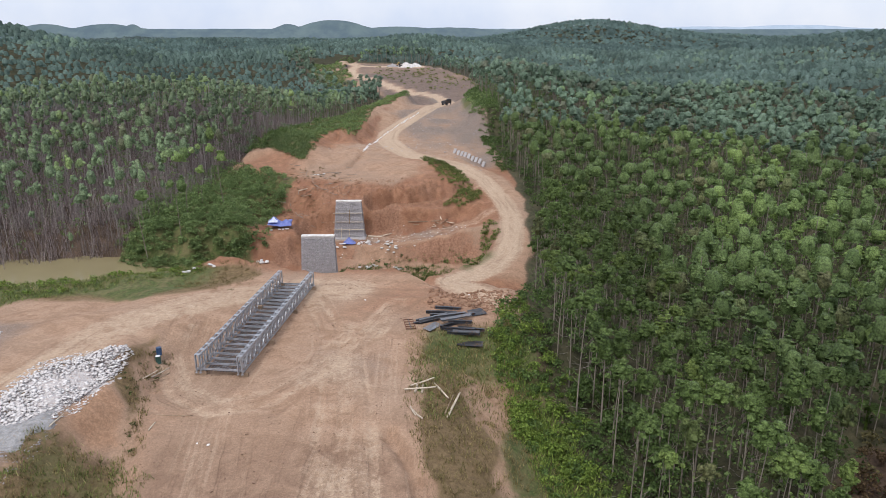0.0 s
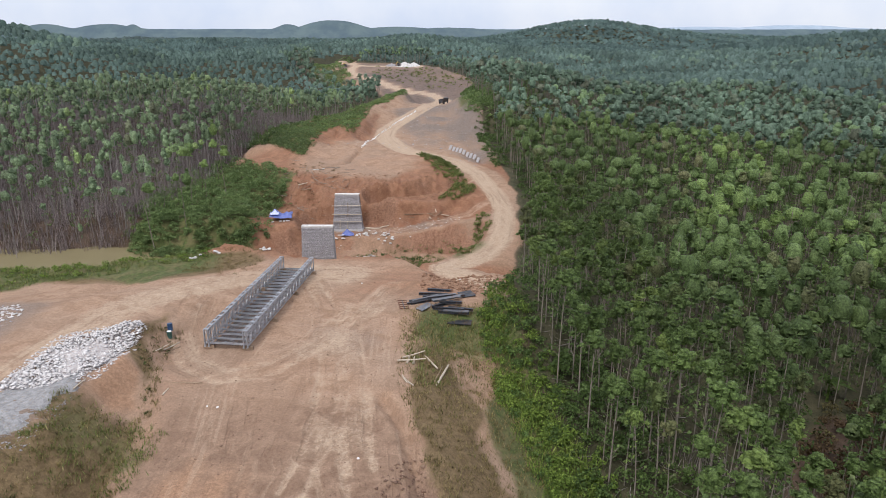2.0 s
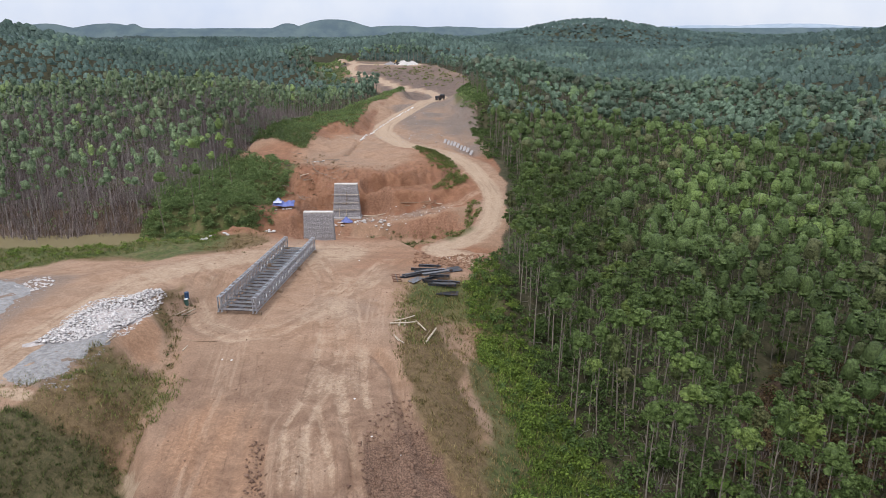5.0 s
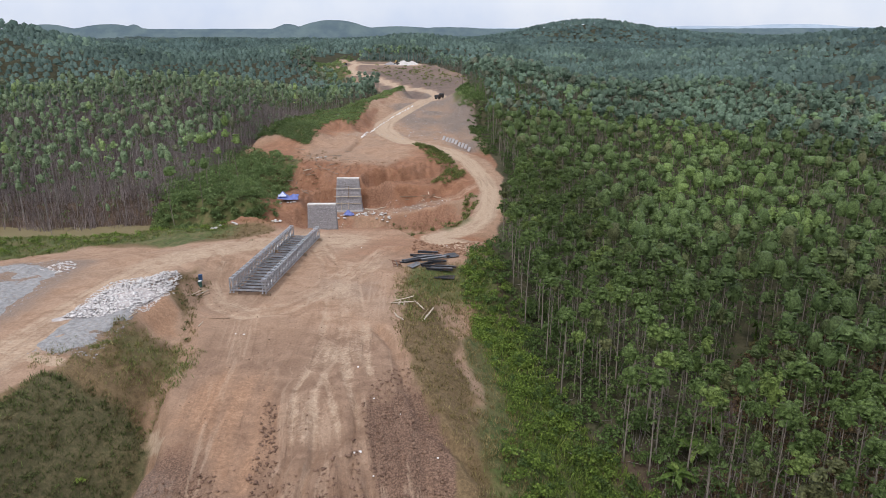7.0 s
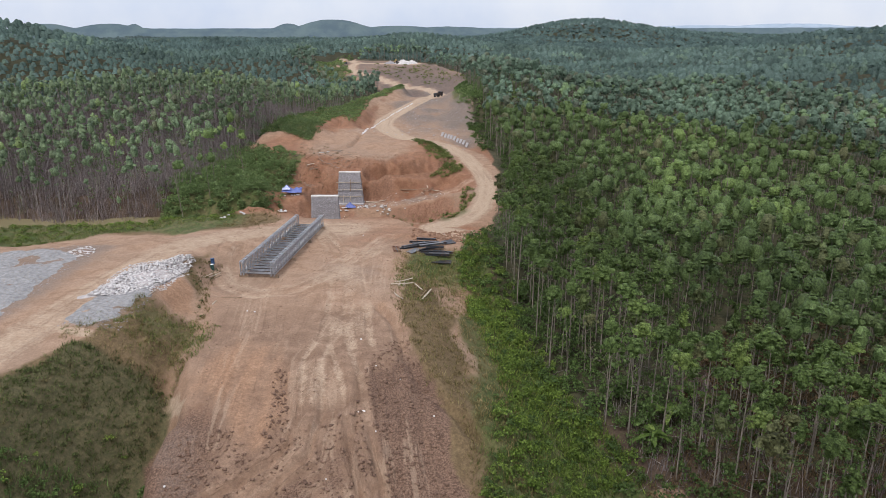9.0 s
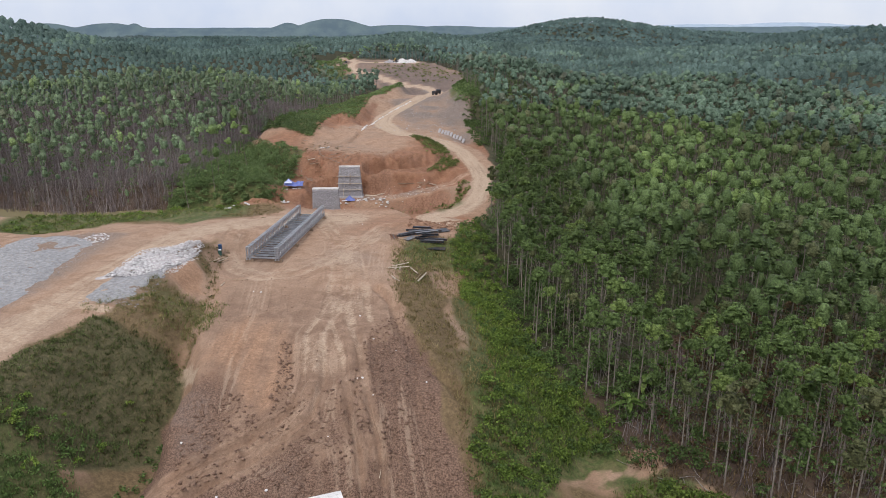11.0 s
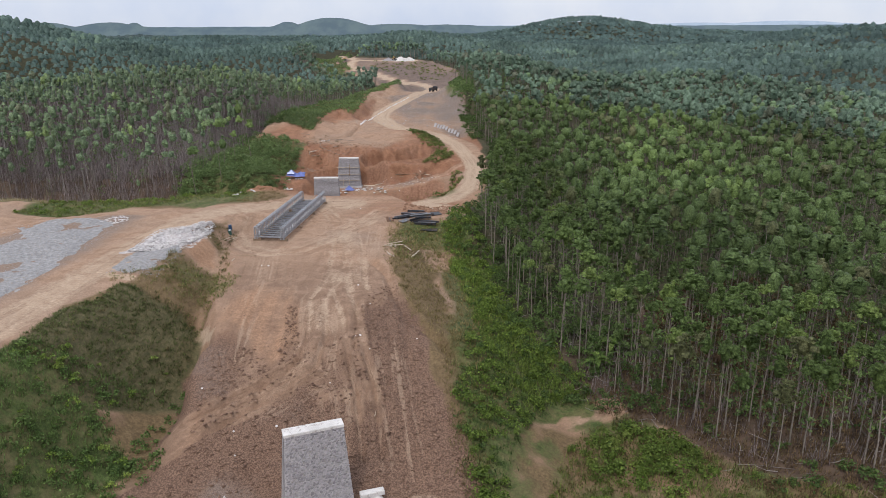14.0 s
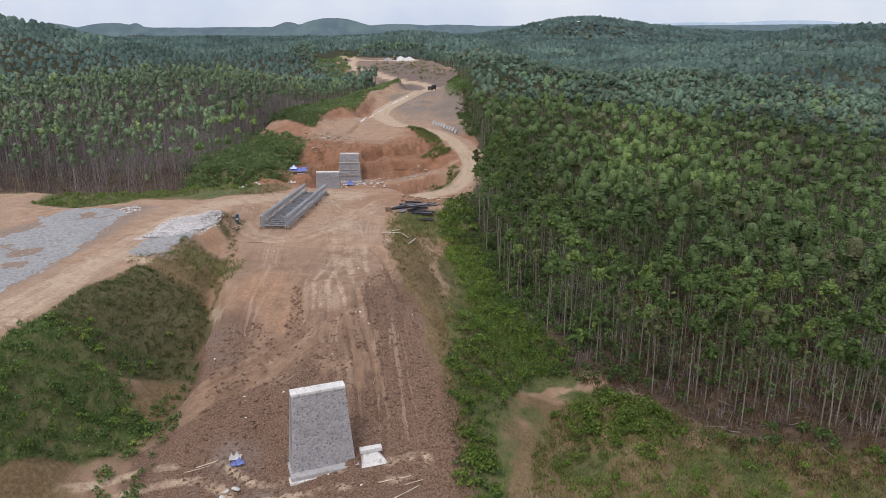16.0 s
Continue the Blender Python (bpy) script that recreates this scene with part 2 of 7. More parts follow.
def height(x, y):
    x, y = np.asarray(x, float), np.asarray(y, float)
    h = natural(x, y)
    d, a = seg_dist(x, y, STREAM)
    h = lay(h, along_z(a, STREAM), d - 1.2, 14 + 4 * fbm(x, y, 9, 2, 5))
    h = lay(h, -9.0, area_sd(x, y, POND), 9)
    # second ravine, between the pad and the far bridge seats
    rav = area_sd(x, y, [(-44, 76), (-30, 72), (0, 73), (8, 80), (8, 90), (-2, 93), (-12, 93), (-14, 97), (-27, 97), (-32, 90), (-44, 88)])
    h = lay(h, -10.2 + 1.0 * fbm(x, y, 8, 3, 6), rav + 1.5, 7)
    cor = area_sd(x, y, CORRIDOR)
    h = lay(h, np.interp(y, [100, 135, 160, 207, 214, 230, 265, 300, 400, 500], [-2.0, 0.2, 0.9, 3.1, 3.2, 0.6, 0.9, 2.8, 5.5, 8]) + 0.03 * np.maximum(0, -8 - x) - 0.06 * np.maximum(0, x - 2) * sstep(210, 150, y), cor, 9)
    crag = fbm(x, y, 7, 3, 14)
    h = lay(h, 0.1 + 0.09 * np.clip(y - 112, 0, 22) + 0.5 * fbm(x, y, 10, 3, 4), area_sd(x, y, MOUND), 8.5 + 4 * crag)
    h = lay(h, -4.9, area_sd(x, y, LEDGE), 5.5 + 2 * crag)
    h = lay(h, -8.0, area_sd(x, y, [(-26, 97), (-12.5, 97), (-12.5, 102.5), (-26, 102.5)]), 3.5)
    for pts, half, bank in ((TERRACE, 1.9, 3.2), (CROSS_TRACK, 0.7, 1.4)):
        d, a = seg_dist(x, y, pts)
        h = lay(h, along_z(a, pts), d - half, bank)
    h = lay(h, 8.0 + 1.5 * fbm(x, y, 14, 3, 41), area_sd(x, y, HILLSIDE) + 4, 13)
    h = lay(h, 2.6 + 0.045 * np.clip(y - 128, 0, 60) + 1.0 * fbm(x, y, 16, 3, 9), area_sd(x, y, KNOLL) + 1, 6 + 4 * fbm(x, y, 9, 2, 19))
    h = lay(h, 6.0, area_sd(x, y, YARD), 10)
    h = lay(h, 2.6, area_sd(x, y, BANK) + 1.6 * fbm(x, y, 7, 3, 91), np.where(y > 52, 15, 15))
    h = lay(h, 0.8, area_sd(x, y, SHOULDER), 10)
    pad = area_sd(x, y, PAD)
    lvl = np.interp(y, [-8, -3, 0, 4, 8, 15, 24], [-9.2, -8.6, -7.8, -6.3, -4.4, -1.5, 0])
    pad = pad + 1.8 * fbm(x, y, 6, 3, 92)
    h = lay(h, lvl, pad, np.where(x < -14, 3.5, np.where(y > 58, 6, 15)))
    for pts, half, bank in ((LEFT_ROAD, 4.2, 5), (LOOP, 2.6, 4), (FAR_ROAD, 3.0, 5)):
        d, a = seg_dist(x, y, pts)
        d = d + 0.7 * fbm(x, y, 5, 3, 93)
        h = lay(h, along_z(a, pts), d - half, bank)
    return h


def tyre_dist(x, y):
    """Distance to the nearest wheel line of the lorry tracks on the pad."""
    best = np.full(np.shape(x), 9.0)
    for pts in TYRES:
        d, a = seg_dist(x, y, pts)
        ends = sstep(0.0, 0.25, a) * sstep(len(pts) - 1.0, len(pts) - 1.25, a)
        best = np.minimum(best, np.abs(d - 0.95) + 4 * (1 - ends))
    return best


def streaks(x, y):
    """Distance to the nearest way that lorries take."""
    ways = TYRES + [LEFT_ROAD, LOOP, [(8, 60, 0), (-2, 58.5, 0), (-8.5, 51, 0), (-10, 40, 0), (-10.4, 28, 0)], [(-20, 62, 0), (-9, 61.5, 0), (4, 59, 0)], [(-20, 52, 0), (-21, 40, 0), (-18.5, 28, 0), (-17, 14, 0)], [(-6, 50, 0), (-5.4, 38, 0), (-3, 24, 0), (0, 10, 0), (3, -4, 0)]]
    return np.minimum.reduce([seg_dist(x, y, pts)[0] for pts in ways])


def lane_dist(x, y):
    """Distance to the middle of the nearest lorry track on the pad."""
    return np.minimum.reduce([seg_dist(x, y, pts)[0] for pts in TYRES])


def rough(x, y):
    """Small relief of the worked earth: ruts, heaps, rills and clods."""
    near = sstep(260, 120, np.hypot(x, y - 40))
    r = fbm(x, y, 5, 4, 21) * 0.4 + fbm(x, y, 1.4, 3, 31) * 0.22
    d, _ = seg_dist(x, y, LEFT_ROAD)
    e, _ = seg_dist(x, y, LOOP)
    pad = area_sd(x, y, PAD)
    ramp = sstep(22, 12, y) * sstep(2, -2, pad)
    smooth = np.minimum(np.minimum(sstep(3, 6, d), sstep(2, 4, e)), 0.22 + 0.78 * sstep(-1, 5, pad) + 1.5 * ramp)
    out = r * near * (0.12 + 0.88 * np.clip(smooth, 0, 1.7))
    wheel = tyre_dist(x, y)
    out = out - (0.12 + 0.30 * ramp) * sstep(0.42, 0.1, wheel) * sstep(4, -1, pad) + (0.04 + 0.22 * ramp) * sstep(0.28, 0.0, np.abs(wheel - 0.6)) * sstep(4, -1, pad)
    # furrows scraped down the ramp
    out = out + 0.55 * ramp * fbm(x, y, 2.4, 3, 66)
    fur = sstep(26, 21, y) * sstep(5, 9, y) * sstep(2, -2, pad)
    out = out + fur * (0.85 * np.abs(fbm(x * 1.25 + 0.1 * y, y * 0.10, 1.6, 2, 62)) - 0.2)
    # gullied spoil along the ditch below the road
    out = out + 1.1 * fbm(x, y, 3.6, 4, 63) * sstep(2, -2, area_sd(x, y, [(-34, 50), (-33, 27), (-24.5, 25), (-26.5, 38), (-30, 50)]))
    # low heaps and scraped benches over the cleared corridor
    cor = sstep(2, -4, area_sd(x, y, CORRIDOR)) * sstep(120, 135, y) * sstep(3, 7, e)
    out = out + cor * (1.5 * fbm(x, y * 1.6, 14, 4, 72) + 0.5 * np.abs(fbm(x, y, 4, 3, 73)))
    # crumbling scarps wherever the cut is steep
    e_ = 0.8
    sl = np.hypot(height(x + e_, y) - height(x - e_, y), height(x, y + e_) - height(x, y - e_)) / (2 * e_)
    out = out + sstep(0.3, 0.8, sl) * sstep(60, 66, y) * sstep(215, 190, y) * (1.4 * fbm(x, y, 2.6, 4, 74) - 0.5 * np.abs(fbm(x, y, 1.6, 2, 75)))
    # rain rills down the steep red faces, and the gully along the pad's grassy edge
    face = sstep(8, 2, area_sd(x, y, MOUND)) * sstep(-2, 1, area_sd(x, y, MOUND)) * sstep(118, 112, y)
    out = out - 1.3 * face * np.abs(fbm(x * 2.2, y * 0.35, 3, 3, 61))
    g, _ = seg_dist(x, y, [(-4.6, 35), (-2.2, 31), (-1.0, 26), (1.8, 20), (5.5, 16), (9, 14)])
    out = out - 0.7 * sstep(1.0, 0.2, g + 0.6 * fbm(x, y, 2, 2, 8))
    g, _ = seg_dist(x, y, [(-46, 121.5), (-36, 119), (-28, 118.8), (-22.5, 125), (-21, 136)])
    out = out - 0.9 * np.exp(-(((g + 0.8 * fbm(x, y, 3, 3, 124)) / 0.8) ** 2))
    out = out + (1.3 + 0.8 * fbm(x, y, 3, 3, 131)) * sstep(1, -3, area_sd(x, y, HUMP))
    q = np.exp(-(((x + 31) / 3.4) ** 2 + ((y - 69.5) / 1.8) ** 2)) * 1.5 + np.exp(-(((x - 1) / 6) ** 2 + ((y - 59) / 0.8) ** 2)) * 0.6
    return out + q * (1 + 0.8 * fbm(x, y, 1.5, 3, 15))


def zat(x, y):
    return height(x, y) + rough(x, y)


# The plan is drawn on the surveyors' site grid; world() turns its places into metres.
def world(x, y, z):
    return 1.2064 * x, 1.5741 * y + 0.2744 * (32 - z), 1.25 * z


def stand(x, y, lift=0.0, rx=0.0, ry=0.0, rz=0.0):
    """The pose of a thing that stands on the ground at a place of the site grid."""
    p, q, r = world(float(x), float(y), float(zat(x, y)))
    return pose(p, q, r + lift, rx, ry, rz)


def turned(yaw, length):
    """A bearing and length of the site grid, in degrees and metres."""
    a, b_ = 1.2064 * math.cos(radians(yaw)), 1.5741 * math.sin(radians(yaw))
    return math.degrees(math.atan2(b_, a)), length * math.hypot(a, b_)


# ---------------------------------------------------------------- materials
def ramp_mix(nt, fac, a, b):
    m = nt.nodes.new("ShaderNodeMix")
    m.data_type = "RGBA"
    for sock, v in ((m.inputs["Factor"], fac), (m.inputs[6], a), (m.inputs[7], b)):
        if hasattr(v, "links"):
            nt.links.new(v, sock)
        else:
            sock.default_value = (*v, 1) if isinstance(v, tuple) else v
    return m.outputs[2]


def math_node(nt, op, a, b=0.0, c=0.0, clamp=False):
    m = nt.nodes.new("ShaderNodeMath")
    m.operation, m.use_clamp = op, clamp
    for sock, v in zip(m.inputs, (a, b, c)):
        if hasattr(v, "links"):
            nt.links.new(v, sock)
        else:
            sock.default_value = v
    return m.outputs[0]


def noise_node(nt, scale, detail=4.0, rough_=0.55, coord=None, distort=0.0):
    n = nt.nodes.new("ShaderNodeTexNoise")
    n.inputs["Scale"].default_value, n.inputs["Detail"].default_value = scale, detail
    n.inputs["Roughness"].default_value, n.inputs["Distortion"].default_value = rough_, distort
    if coord is not None:
        nt.links.new(coord, n.inputs["Vector"])
    return n.outputs["Fac"]


def span(nt, v, lo, hi, a=0.0, b=1.0):
    m = nt.nodes.new("ShaderNodeMapRange")
    m.interpolation_type = "SMOOTHSTEP"
    nt.links.new(v, m.inputs[0])
    for k, w in enumerate((lo, hi, a, b)):
        m.inputs[k + 1].default_value = w
    return m.outputs[0]


def fresh(name, roughness=0.9, metallic=0.0, spec=0.3):
    mat = bpy.data.materials.new(name)
    mat.use_nodes = True
    nt = mat.node_tree
    b = nt.nodes["Principled BSDF"]
    b.inputs["Roughness"].default_value, b.inputs["Metallic"].default_value = roughness, metallic
    b.inputs["Specular IOR Level"].default_value = spec
    geo = nt.nodes.new("ShaderNodeNewGeometry")
    return mat, nt, b, geo


def bumped(nt, b, h, strength, dist):
    n = nt.nodes.new("ShaderNodeBump")
    n.inputs["Strength"].default_value, n.inputs["Distance"].default_value = strength, dist
    nt.links.new(h, n.inputs["Height"])
    nt.links.new(n.outputs[0], b.inputs["Normal"])


def surface(name, dark, light, scale, fine=None, roughness=0.85, metallic=0.0, bump=0.02, stain=None, spec=0.3, vary=0.0):
    """Two-scale mottled surface: broad patches, fine grain, optional stains and per-object change of tone."""
    mat, nt, b, geo = fresh(name, roughness, metallic, spec)
    tc = nt.nodes.new("ShaderNodeTexCoord")
    pos = tc.outputs["Object"]
    broad, grain = noise_node(nt, scale, 3, 0.5, pos), noise_node(nt, fine or scale * 9, 4, 0.65, pos)
    f = math_node(nt, "MULTIPLY_ADD", grain, 0.55, math_node(nt, "MULTIPLY", broad, 0.6))
    col = ramp_mix(nt, span(nt, f, 0.32, 0.82), dark, light)
    if stain:
        col = ramp_mix(nt, span(nt, noise_node(nt, scale * 2.3, 5, 0.6, pos, 0.6), 0.52, 0.68), col, stain)
    if vary:
        info = nt.nodes.new("ShaderNodeObjectInfo")
        hs = nt.nodes.new("ShaderNodeHueSaturation")
        nt.links.new(col, hs.inputs["Color"])
        nt.links.new(math_node(nt, "MULTIPLY_ADD", info.outputs["Random"], 2 * vary, 1 - vary), hs.inputs["Value"])
        col = hs.outputs[0]
    nt.links.new(col, b.inputs["Base Color"])
    bumped(nt, b, f, 0.7, bump)
    return mat


def leafy(name, dark, light, tip, dry=None, spec=0.35, rough_=0.5, kind="stuff"):
    """Leaves: tone changes from leaf to leaf and, by the tint value or the object, from plant to plant."""
    mat, nt, b, geo = fresh(name, rough_, 0.0, spec)
    if kind == "stuff":
        at = nt.nodes.new("ShaderNodeAttribute")
        at.attribute_name = "tint"
        tint = at.outputs["Fac"]
    else:
        tint = nt.nodes.new("ShaderNodeObjectInfo").outputs["Random"]
    isl = geo.outputs["Random Per Island"]
    col = ramp_mix(nt, isl, dark, light)
    col = ramp_mix(nt, math_node(nt, "MULTIPLY", span(nt, tint, 0.80, 0.97), 0.8), col, tip)
    if dry:
        col = ramp_mix(nt, math_node(nt, "MULTIPLY", span(nt, tint, 0.14, 0.02), 0.55), col, dry)
    patch = noise_node(nt, 0.02, 2, 0.5, geo.outputs["Position"])
    hs = nt.nodes.new("ShaderNodeHueSaturation")
    nt.links.new(col, hs.inputs["Color"])
    fine = noise_node(nt, 3.4, 3, 0.7, geo.outputs["Position"], 0.3)
    nt.links.new(math_node(nt, "MULTIPLY", span(nt, patch, 0.3, 0.7, 0.82, 1.46), span(nt, fine, 0.36, 0.64, 0.6, 1.42)), hs.inputs["Value"])
    bumped(nt, b, fine, 0.9, 0.25)
    nt.links.new(hs.outputs[0], b.inputs["Base Color"])
    tr = nt.nodes.new("ShaderNodeBsdfTranslucent")
    nt.links.new(hs.outputs[0], tr.inputs["Color"])
    mx = nt.nodes.new("ShaderNodeMixShader")
    mx.inputs[0].default_value = 0.34
    nt.links.new(b.outputs[0], mx.inputs[1])
    nt.links.new(tr.outputs[0], mx.inputs[2])
    nt.links.new(mx.outputs[0], nt.nodes["Material Output"].inputs[0])
    return mat


def earth_material():
    mat, nt, b, geo = fresh("worked_earth", 0.92, 0.0, 0.2)
    pos = geo.outputs["Position"]

    def attr(n):
        a = nt.nodes.new("ShaderNodeAttribute")
        a.attribute_name = n
        return a.outputs["Fac"]

    big, mid, small, fine = noise_node(nt, 0.05, 3, 0.5, pos), noise_node(nt, 0.35, 6, 0.68, pos, 0.7), noise_node(nt, 1.9, 6, 0.75, pos), noise_node(nt, 9, 4, 0.7, pos)

    def edge(name, soft=0.22):
        # the mask, broken up by noise so that no border is clean
        v = math_node(nt, "ADD", attr(name), math_node(nt, "MULTIPLY_ADD", mid, 0.75, math_node(nt, "MULTIPLY_ADD", small, 0.45, -0.6)))
        return span(nt, v, 0.5 - soft, 0.5 + soft)

    dirt = ramp_mix(nt, span(nt, mid, 0.3, 0.7), (0.262, 0.161, 0.104), (0.390, 0.257, 0.176))
    dirt = ramp_mix(nt, span(nt, small, 0.52, 0.72, 0, 0.45), dirt, (0.235, 0.135, 0.086))
    dirt = ramp_mix(nt, span(nt, fine, 0.60, 0.74, 0, 0.4), dirt, (0.17, 0.105, 0.075))
    dirt = ramp_mix(nt, span(nt, big, 0.45, 0.62, 0, 0.55), dirt, (0.295, 0.205, 0.148))
    red = ramp_mix(nt, span(nt, mid, 0.3, 0.7), (0.190, 0.090, 0.051), (0.315, 0.166, 0.100))
    red = ramp_mix(nt, span(nt, small, 0.5, 0.75, 0, 0.6), red, (0.15, 0.078, 0.05))
    red = ramp_mix(nt, span(nt, noise_node(nt, 0.13, 5, 0.65, pos, 0.8), 0.5, 0.62, 0, 0.7), red, (0.225, 0.105, 0.062))
    orange = ramp_mix(nt, span(nt, small, 0.3, 0.7), (0.255, 0.142, 0.085), (0.38, 0.232, 0.148))
    clod = ramp_mix(nt, span(nt, noise_node(nt, 5.5, 4, 0.7, pos), 0.38, 0.62), (0.090, 0.052, 0.037), (0.225, 0.140, 0.097))
    pale = ramp_mix(nt, span(nt, small, 0.3, 0.7), (0.36, 0.250, 0.168), (0.475, 0.358, 0.262))
    gravel = ramp_mix(nt, span(nt, fine, 0.35, 0.65), (0.138, 0.104, 0.086), (0.250, 0.198, 0.168))
    litter = ramp_mix(nt, span(nt, mid, 0.3, 0.7), (0.058, 0.038, 0.028), (0.118, 0.078, 0.056))
    litter = ramp_mix(nt, span(nt, small, 0.5, 0.7, 0, 0.7), litter, (0.06, 0.062, 0.028))
    # Floor below dense crowns: green-brown, darkened by canopy shade put into the colour.
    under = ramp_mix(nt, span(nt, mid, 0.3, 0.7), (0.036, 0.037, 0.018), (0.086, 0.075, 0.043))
    green = ramp_mix(nt, span(nt, small, 0.3, 0.7), (0.032, 0.046, 0.013), (0.095, 0.125, 0.038))
    green = ramp_mix(nt, span(nt, mid, 0.38, 0.66, 0, 0.7), green, (0.165, 0.13, 0.066))
    dry = ramp_mix(nt, span(nt, small, 0.3, 0.7), (0.105, 0.070, 0.036), (0.20, 0.138, 0.074))
    col = dirt
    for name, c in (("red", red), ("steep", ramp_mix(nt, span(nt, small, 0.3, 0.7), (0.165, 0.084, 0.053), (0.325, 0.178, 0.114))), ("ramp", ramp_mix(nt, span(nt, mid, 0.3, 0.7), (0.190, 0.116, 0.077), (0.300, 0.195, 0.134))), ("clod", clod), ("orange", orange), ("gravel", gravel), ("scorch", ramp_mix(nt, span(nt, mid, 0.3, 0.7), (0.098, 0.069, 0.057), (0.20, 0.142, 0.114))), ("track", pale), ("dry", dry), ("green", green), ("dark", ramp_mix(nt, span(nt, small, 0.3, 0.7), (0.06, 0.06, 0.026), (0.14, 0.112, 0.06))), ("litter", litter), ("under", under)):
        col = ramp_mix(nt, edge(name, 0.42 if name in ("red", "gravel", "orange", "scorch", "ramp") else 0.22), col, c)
    # ruts: long streaks along the way the lorries drive
    lay_ = nt.nodes.new("ShaderNodeCombineXYZ")
    sep = nt.nodes.new("ShaderNodeSeparateXYZ")
    nt.links.new(pos, sep.inputs[0])
    nt.links.new(math_node(nt, "MULTIPLY_ADD", mid, 0.5, attr("across")), lay_.inputs[0])
    nt.links.new(math_node(nt, "MULTIPLY", sep.outputs[0], 0.07), lay_.inputs[1])
    nt.links.new(math_node(nt, "MULTIPLY", sep.outputs[1], 0.05), lay_.inputs[2])
    streak = noise_node(nt, 1.15, 4, 0.65, lay_.outputs[0], 0.25)
    rut = math_node(nt, "MULTIPLY", span(nt, streak, 0.53, 0.62), attr("ruts"))
    col = ramp_mix(nt, math_node(nt, "MULTIPLY", rut, 0.34), col, (0.215, 0.132, 0.088))
    lightrut = math_node(nt, "MULTIPLY", span(nt, streak, 0.46, 0.36), attr("ruts"))
    col = ramp_mix(nt, math_node(nt, "MULTIPLY", lightrut, 0.32), col, (0.45, 0.33, 0.235))
    grit = nt.nodes.new("ShaderNodeHueSaturation")
    nt.links.new(col, grit.inputs["Color"])
    nt.links.new(math_node(nt, "MULTIPLY", span(nt, fine, 0.3, 0.7, 0.86, 1.13), span(nt, noise_node(nt, 3.2, 5, 0.75, pos, 0.4), 0.3, 0.7, 0.84, 1.14)), grit.inputs["Value"])
    col = grit.outputs[0]
    nt.links.new(col, b.inputs["Base Color"])
    h = math_node(nt, "MULTIPLY_ADD", small, 0.7, math_node(nt, "MULTIPLY_ADD", fine, 0.3, math_node(nt, "MULTIPLY", rut, -0.6)))
    bumped(nt, b, h, 0.7, 0.2)
    return mat


M_EARTH = earth_material()
M_LEAF = leafy("eucalyptus_leaves", (0.074, 0.112, 0.036), (0.136, 0.190, 0.068), (0.17, 0.235, 0.07), (0.16, 0.125, 0.075), spec=0.22)
# Glaucous leaves of the bare stand, with some haze mixed into the colour.
M_LEAF_HAZY = leafy("hazy_grey_green_leaves", (0.110, 0.150, 0.086), (0.200, 0.262, 0.140), (0.27, 0.35, 0.13), (0.15, 0.125, 0.085), spec=0.22)
M_LEAF_T = leafy("eucalyptus_leaves_near", (0.068, 0.102, 0.028), (0.124, 0.174, 0.056), (0.165, 0.218, 0.06), (0.15, 0.125, 0.07), spec=0.22, kind="thing")
M_BUSH = leafy("broad_leaves", (0.046, 0.076, 0.021), (0.112, 0.164, 0.048), (0.165, 0.21, 0.06), spec=0.2)
M_BUSH_LIGHT = leafy("bright_broad_leaves", (0.072, 0.112, 0.019), (0.170, 0.232, 0.046), (0.21, 0.26, 0.06), spec=0.2)
M_THICKET = leafy("thicket_leaves", (0.078, 0.120, 0.042), (0.185, 0.245, 0.092), (0.21, 0.265, 0.095), spec=0.2)
M_BUSH_T = leafy("broad_leaves_shrub", (0.055, 0.088, 0.018), (0.125, 0.190, 0.040), (0.18, 0.24, 0.06), spec=0.25, kind="thing")
M_GRASS = leafy("grass_blades", (0.08, 0.10, 0.028), (0.17, 0.19, 0.06), (0.30, 0.24, 0.12), (0.22, 0.16, 0.085), spec=0.2, rough_=0.7)
M_GRASS_DRY = leafy("dry_grass_blades", (0.13, 0.105, 0.045), (0.245, 0.19, 0.09), (0.30, 0.235, 0.12), (0.11, 0.12, 0.04), spec=0.15, rough_=0.75)
M_GRASS_FRESH = leafy("fresh_grass_blades", (0.085, 0.125, 0.022), (0.19, 0.25, 0.055), (0.26, 0.29, 0.08), (0.20, 0.17, 0.08), spec=0.2, rough_=0.7)
M_BARK_PALE = surface("pale_grey_bark", (0.17, 0.145, 0.135), (0.33, 0.29, 0.27), 1.5, 8, 0.85, 0, 0.01)
M_BARK = surface("pale_bark", (0.13, 0.105, 0.085), (0.29, 0.245, 0.205), 1.5, 8, 0.85, 0, 0.01)


